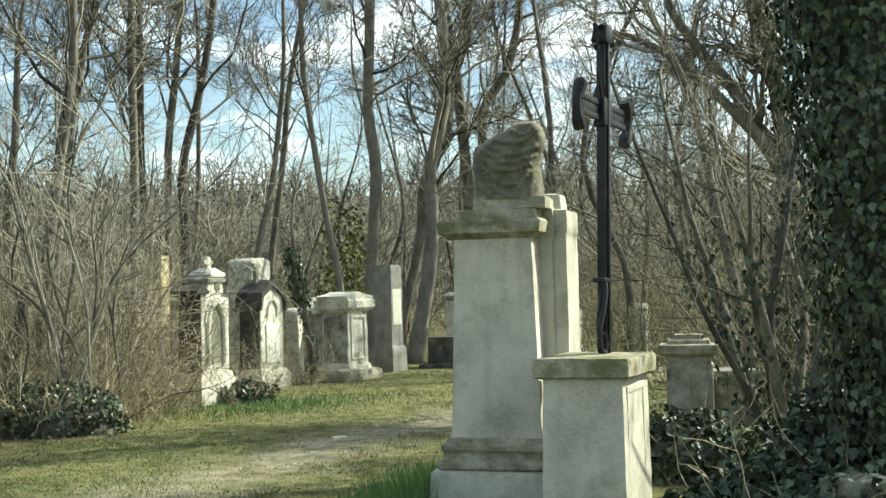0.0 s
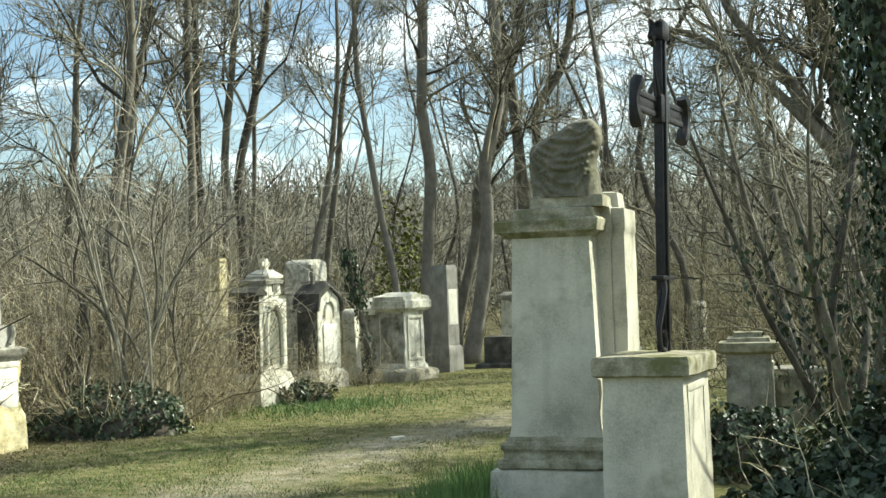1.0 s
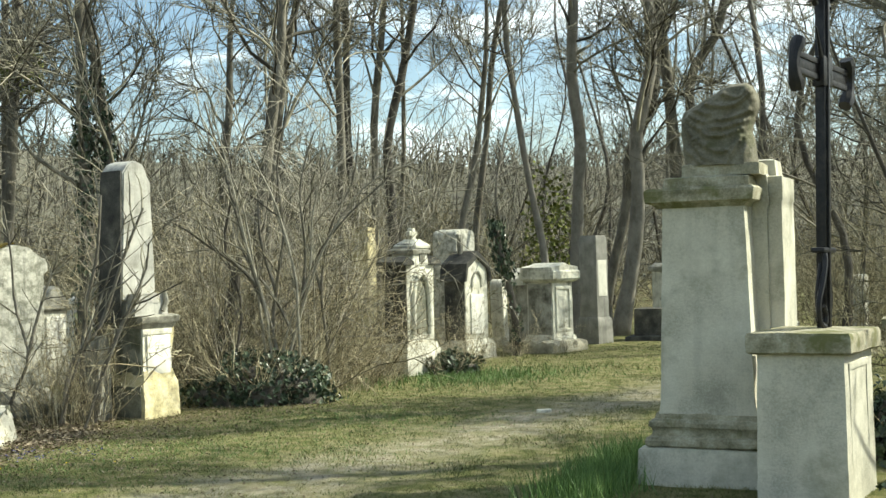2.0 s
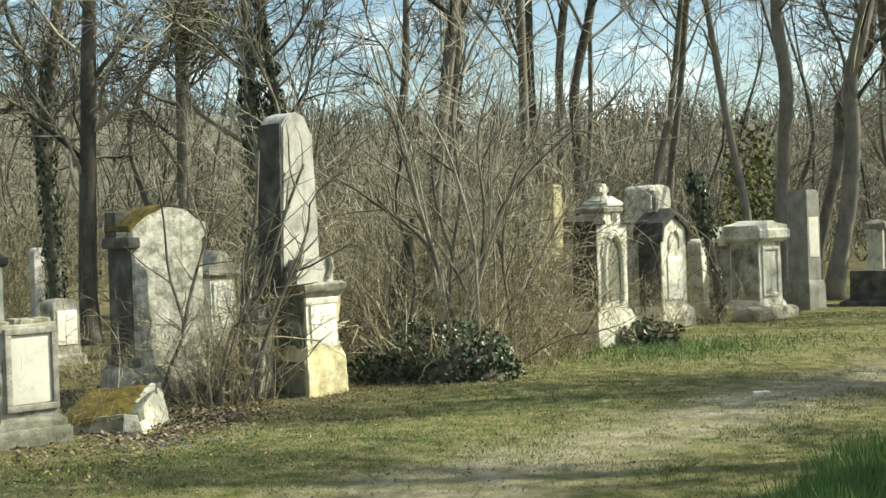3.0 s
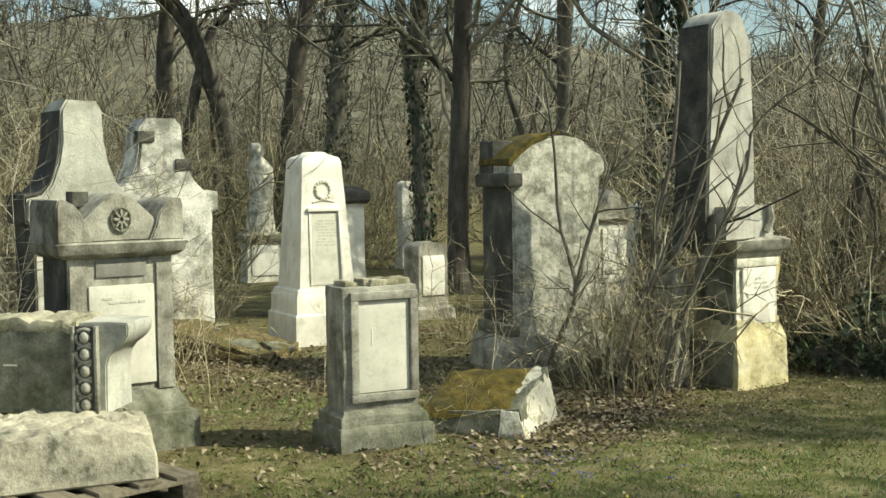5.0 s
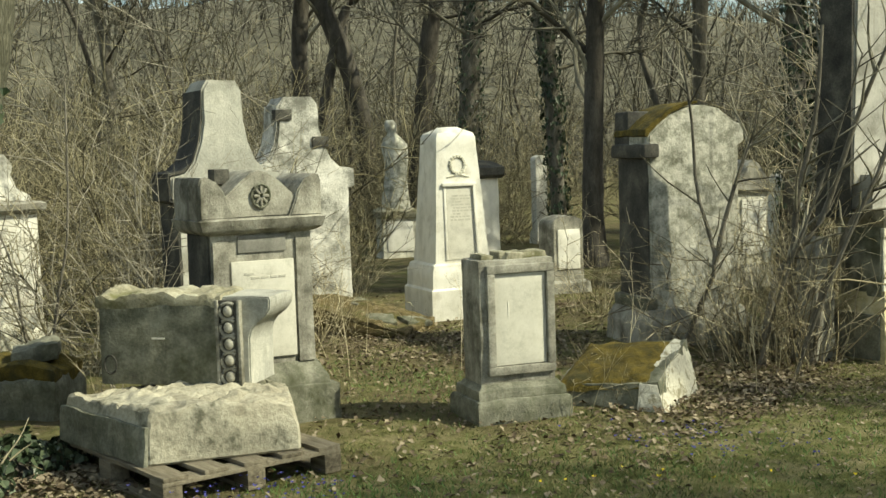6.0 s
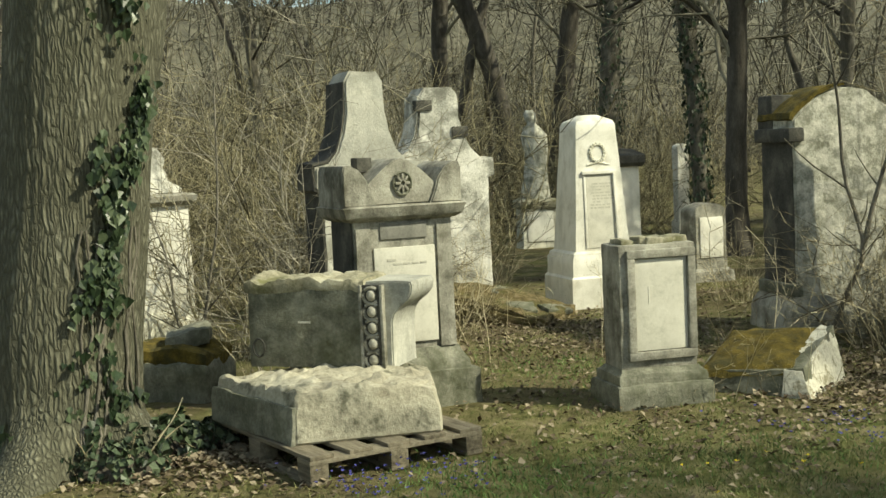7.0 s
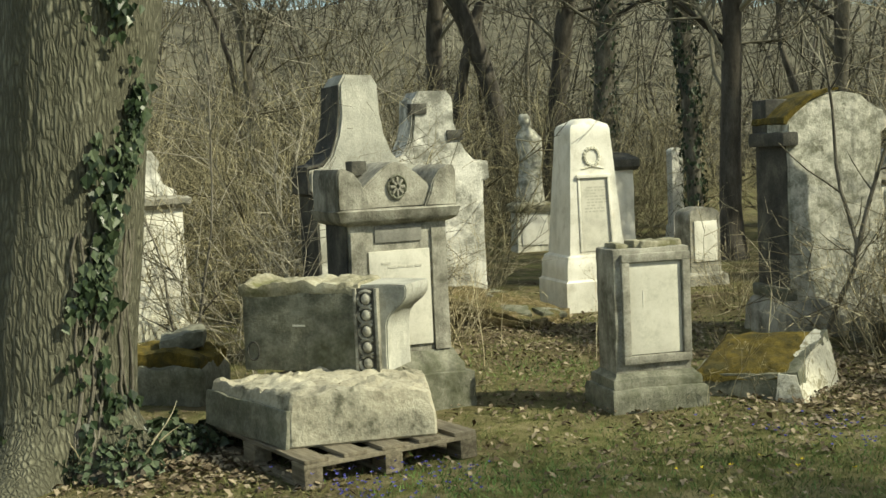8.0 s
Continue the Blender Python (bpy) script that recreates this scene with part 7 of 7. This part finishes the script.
sapling(6, [[(3.4, 14.6, -0.03), (3.1, 14.5, 0.7), (2.75, 14.45, 1.3), (2.3, 14.4, 1.7)], [(3.4, 14.6, 0.2), (3.2, 14.5, 1.3), (3.0, 14.5, 2.3)], [(3.4, 14.6, 0.2), (3.6, 14.5, 1.5), (3.75, 14.5, 2.6)]], "spreading young stems behind the low stele")


sapling(7, [[(-5.95, 13.06, -0.03), (-5.89, 13.09, 0.46), (-5.68, 13.16, 1.03), (-5.53, 13.20, 1.30), (-5.39, 13.22, 1.77)], [(-6.13, 13.09, -0.02), (-6.11, 13.10, 0.63), (-6.07, 13.12, 1.21), (-5.95, 13.16, 1.79), (-5.90, 13.18, 2.45)],
            [(-6.23, 12.82, -0.03), (-6.12, 12.88, 0.65), (-5.84, 12.98, 1.04), (-5.59, 13.05, 1.78), (-5.39, 13.12, 2.29)]], "thick crooked elder stems growing against the obelisk", 0.034)

sapling(8, [[(-4.50, 14.97, -0.03), (-4.61, 14.94, 1.08), (-4.81, 14.88, 1.87), (-5.00, 14.82, 2.78), (-5.19, 14.75, 3.57)], [(-4.50, 14.97, 0.02), (-4.14, 15.18, 1.34), (-3.85, 15.25, 2.02), (-3.40, 15.35, 2.62), (-2.79, 15.45, 2.88)]],
        "pale sapling with long arching stems in the thicket", 0.020, M_SAPLING)
sapling(9, [[(-4.63, 15.12, -0.03), (-4.35, 15.11, 0.97), (-4.10, 15.08, 1.52), (-4.00, 15.0, 2.34), (-3.71, 14.97, 3.20)], [(-4.63, 15.12, 0.02), (-4.77, 15.1, 1.41), (-4.96, 15.04, 2.56), (-5.32, 14.91, 3.31), (-5.42, 14.88, 3.83)]],
        "pale forked sapling leaning out of the thicket", 0.018, M_SAPLING)


sapling(10, [[(-4.36, 15.0, -0.03), (-4.46, 15.0, 0.42), (-4.61, 15.02, 1.03), (-4.79, 15.0, 1.6), (-4.96, 15.0, 2.22), (-5.12, 15.0, 2.8), (-5.36, 15.0, 3.67)], [(-4.61, 15.02, 1.03), (-4.82, 15.1, 1.45), (-5.1, 15.15, 1.7), (-5.5, 15.2, 1.95)]],
        "stout crooked elder stem arching out of the thicket", 0.034)
sapling(11, [[(-4.5, 15.3, -0.03), (-4.42, 15.3, 0.38), (-4.27, 15.3, 1.13), (-4.05, 15.3, 1.75), (-3.65, 15.3, 2.24), (-3.14, 15.3, 2.67)], [(-4.27, 15.3, 1.13), (-4.2, 15.3, 1.8), (-4.25, 15.3, 2.6), (-4.05, 15.3, 3.3)], [(-4.35, 15.3, 0.7), (-4.6, 15.35, 1.2), (-5.0, 15.4, 1.75), (-5.2, 15.5, 2.2)]],
        "many-forked grey elder in the thicket", 0.025)
sapling(12, [[(-4.9, 15.6, -0.03), (-4.78, 15.6, 0.42), (-4.68, 15.6, 1.32), (-4.56, 15.6, 2.09), (-4.63, 15.6, 2.93), (-4.4, 15.6, 3.82)], [(-4.68, 15.6, 1.32), (-4.9, 15.7, 2.0), (-4.95, 15.8, 2.8)]], "upright grey elder stem in the thicket", 0.03)
sapling(13, [[(-4.2, 16.2, -0.03), (-4.17, 16.2, 0.49), (-4.25, 16.2, 1.29), (-4.12, 16.2, 2.09), (-3.79, 16.2, 2.73), (-3.7, 16.2, 3.45)], [(-4.25, 16.2, 1.29), (-4.4, 16.2, 2.0), (-4.3, 16.2, 2.9)]], "thin forked elder stem in the thicket", 0.026)
sapling(14, [[(-5.15, 15.2, -0.03), (-5.12, 15.2, 0.39), (-5.0, 15.2, 1.15), (-5.21, 15.2, 1.92), (-5.08, 15.2, 2.68), (-5.22, 15.2, 3.44)]], "wavy dark stem beside the obelisk", 0.024, M_BARK_DARK)


def leaning_stump():
    """A dead trunk, broad at the foot, that leans and tapers to a broken tip."""
    t = thing("leaning_stump", "dark leaning dead stump tapering to a broken tip", "tree stump", (-5.72, 16.5, 0))
    line = smooth_line([Vector((0, 0, -0.1)), Vector((0.05, 0, 0.5)), Vector((0.14, 0, 1.1)), Vector((0.26, 0, 1.75))], 16)
    vs, fs = [], []
    tube_into(vs, fs, line, [0.27 - 0.0145 * i for i in range(17)], 14)
    for i, v in enumerate(vs):
        c = line[i // 14]
        vs[i] = c + (v - c) * (1 + 0.28 * noise.noise(v * 5))
    mesh_part("trunk", vs, fs, M_BARK_DARK, t)
    rr = random.Random(44)
    vs, fs = [], []
    ivy_into(rr, vs, fs, line, [0.27 - 0.0145 * i for i in range(17)], 120, 0.0, 0.6, 0.06, puff=0.05)
    mesh_part("ivy", vs, fs, M_IVY, t, "dark ivy leaves", smooth=False)


leaning_stump()


# ---- ground cover ----
def cover_mesh(name, verts, tris, mat, label, category):
    me = bpy.data.meshes.new(name)
    me.vertices.add(len(verts))
    me.vertices.foreach_set("co", np.asarray(verts, dtype=np.float32).ravel())
    me.loops.add(tris.size)
    me.loops.foreach_set("vertex_index", tris.ravel().astype(np.int32))
    me.polygons.add(len(tris))
    me.polygons.foreach_set("loop_start", np.arange(0, tris.size, 3, dtype=np.int32))
    me.update(calc_edges=True)
    me.validate()
    me.materials.append(mat)
    ob = new(name, me)
    return tagged(ob, label, category, kind="stuff")


def blades(name, xy, heights, width, mat, label, seed, lean=0.5):
    """Single-triangle blades of grass at the given places."""
    g = np.random.default_rng(seed)
    n = len(xy)
    z = np.array([ground_height(x, y) for x, y in xy]) - 0.004
    root = np.c_[xy, z]
    a = g.uniform(0, 2 * np.pi, n)
    side = np.c_[np.cos(a), np.sin(a), np.zeros(n)] * width[:, None]
    b = g.uniform(0, 2 * np.pi, n)
    tip = root + np.c_[np.cos(b), np.sin(b), np.zeros(n)] * (heights * g.uniform(0, lean, n))[:, None] + np.c_[np.zeros(n), np.zeros(n), heights]
    verts = np.stack([root - side, root + side, tip], 1).reshape(-1, 3)
    return cover_mesh(name, verts, np.arange(3 * n).reshape(-1, 3), mat, label, "grass")


def turf():
    g = np.random.default_rng(4)
    n = 300000
    d = 5.5 + 17 * g.random(n) ** 1.25
    a = np.radians(g.uniform(-22, 72, n))
    xy = np.c_[-1.2 - np.sin(a) * d, 2.5 + np.cos(a) * d]
    off = np.abs(xy[:, 0] - (0.47 * xy[:, 1] - 7.25))
    dens = np.array([noise.noise((x * 0.9, y * 0.9, 7)) + 0.5 * noise.noise((x * 3, y * 3, 1)) for x, y in xy])
    keep = (dens + np.minimum(off, 1.4) * 0.45 > g.uniform(-0.2, 0.75, n)) & (xy[:, 0] > 0.22 * xy[:, 1] * -1 - 4.2 - 3.5 * g.random(n) ** 2)
    xy = xy[keep]
    n = len(xy)
    far = np.hypot(xy[:, 0] + 1, xy[:, 1] - 2)
    blades("grass", xy, g.uniform(0.008, 0.030, n) * (1 + 0.7 * (dens[keep] > 0.25)), 0.0018 + 0.00022 * far, M_GRASSBLADE, "short patchy spring grass", 5, 1.8)
    k = 3600
    u = g.random(k)
    x = -0.62 + 0.5 * u + g.normal(0, 0.15, k)
    y = 8.6 + 2.1 * u + g.normal(0, 0.2, k)
    blades("tall_grass", np.c_[x, y], g.uniform(0.08, 0.26, k), np.full(k, 0.0045), M_LUSH, "lush tall grass at the monument's foot", 6, 0.7)
    k = 3200
    xy = np.c_[g.normal(-2.7, 0.75, k), g.normal(17.9, 0.75, k)]
    xy[:, 0] += (xy[:, 1] - 17) * 0.2
    blades("tall_grass", xy, g.uniform(0.03, 0.12, k), np.full(k, 0.006), M_LUSH, "fresh green grass below the gothic stone", 7, 1.3)


turf()


def fresh_patches():
    """Rank green patches by the pallet and along the edge of the track."""
    g = np.random.default_rng(21)
    rows = []
    for cx, cy, sx, sy, n in ((-6.15, 8.5, 0.35, 0.3, 1600), (-5.2, 9.6, 0.7, 0.5, 1500), (-3.9, 10.9, 0.9, 0.5, 2200), (-2.9, 13.0, 0.8, 0.5, 1800), (-7.7, 11.0, 0.7, 0.4, 1600), (1.5, 7.7, 0.3, 0.25, 900)):
        rows.append(np.c_[g.normal(cx, sx, n), g.normal(cy, sy, n)])
    xy = np.concatenate(rows)
    blades("grass_patches", xy, g.uniform(0.015, 0.045, len(xy)), np.full(len(xy), 0.004), M_LUSH, "fresher green grass in patches", 22, 1.6)


fresh_patches()


def fallen_leaves():
    g = np.random.default_rng(12)
    spots = []
    for cx, cy, sx, sy, n in ((-5.6, 12.4, 0.7, 0.9, 3200), (-4.6, 14.2, 0.8, 0.45, 1300), (-9.0, 12.3, 0.9, 0.8, 2200), (-10.0, 14.9, 0.9, 0.8, 900), (-6.2, 9.6, 0.9, 0.7, 140), (-8.2, 11.2, 1.6, 1.2, 1500), (-6.8, 14.6, 1.2, 1.2, 900), (-4.0, 11.6, 1.6, 1.2, 170), (-7.95, 7.75, 0.5, 0.3, 2600), (2.4, 8.6, 0.9, 1.4, 500), (-2.6, 22.0, 1.6, 0.8, 500), (-7, 19, 3, 3, 1500), (-5.2, 10.0, 1.5, 1.2, 2200), (-5.9, 11.6, 0.5, 0.5, 1500), (-3.6, 12.6, 1.6, 1.0, 300), (-10.3, 12.65, 0.6, 0.35, 500)):
        spots.append(np.c_[g.normal(cx, sx, n), g.normal(cy, sy, n)])
    xy = np.concatenate(spots)
    n = len(xy)
    z = np.array([ground_height(x, y) for x, y in xy]) + g.uniform(0.004, 0.03, n)
    c = np.c_[xy, z]
    a, tilt = g.uniform(0, 2 * np.pi, n), g.normal(0, 0.35, n)
    s = g.uniform(0.007, 0.021, n) * np.where(xy[:, 0] > -3.4 - 0.18 * xy[:, 1], 0.62, 1.0)
    u = np.c_[np.cos(a), np.sin(a), tilt] * (s * 1.35)[:, None]
    v = np.c_[-np.sin(a), np.cos(a), g.normal(0, 0.35, n)] * (s * 0.8)[:, None]
    curl = np.c_[np.zeros(n), np.zeros(n), s * g.uniform(0.1, 0.7, n)]
    verts = np.stack([c - u, c + v + curl, c + u, c - v + curl], 1).reshape(-1, 3)
    i = 4 * np.arange(n)[:, None]
    tris = np.concatenate([i + [0, 2, 1], i + [0, 3, 2]], 1).reshape(-1, 3)
    cover_mesh("fallen_leaves", verts, tris, M_DEADLEAF, "dry curled brown leaves on the ground", "leaves")


fallen_leaves()


def flowers(name, label, mat, centres, n, h, size, seed):
    g = np.random.default_rng(seed)
    verts, tris = [], []
    for cx, cy, sx, sy in centres:
        for _ in range(n):
            x, y = g.normal(cx, sx), g.normal(cy, sy)
            z = ground_height(x, y) + g.uniform(0.4, 1.0) * h
            for k in range(3):
                a = g.uniform(0, 6.28)
                b = len(verts)
                verts += [(x, y, z - size * 0.3), (x + size * math.cos(a), y + size * math.sin(a), z + size * 0.4), (x + size * math.cos(a + 1.3), y + size * math.sin(a + 1.3), z + size * 0.2)]
                tris.append((b, b + 1, b + 2))
    cover_mesh(name, np.array(verts), np.array(tris), mat, label, "flowers")


flowers("blue_flowers", "small blue squill flowers by the pallet", M_BLUE, ((-6.45, 8.35, 0.16, 0.16), (-6.55, 8.0, 0.16, 0.12), (-5.2, 10.2, 0.3, 0.2)), 70, 0.10, 0.012, 3)
flowers("yellow_flowers", "scattered tiny yellow flowers in the turf", M_YELLOWFLOWER, ((-4.9, 9.4, 0.7, 0.7),), 14, 0.06, 0.014, 4)
pebble = part("pebble", box((0.16, 0.10, 0.05), (0, 0, 0), 0.02, 0.006, 0.04), M_PALE, None)
pebble.matrix_basis = pose(-1.16, 13.63, 0, 0, 0, 20)
tagged(pebble, "pale flat stone lying on the track", "stone")
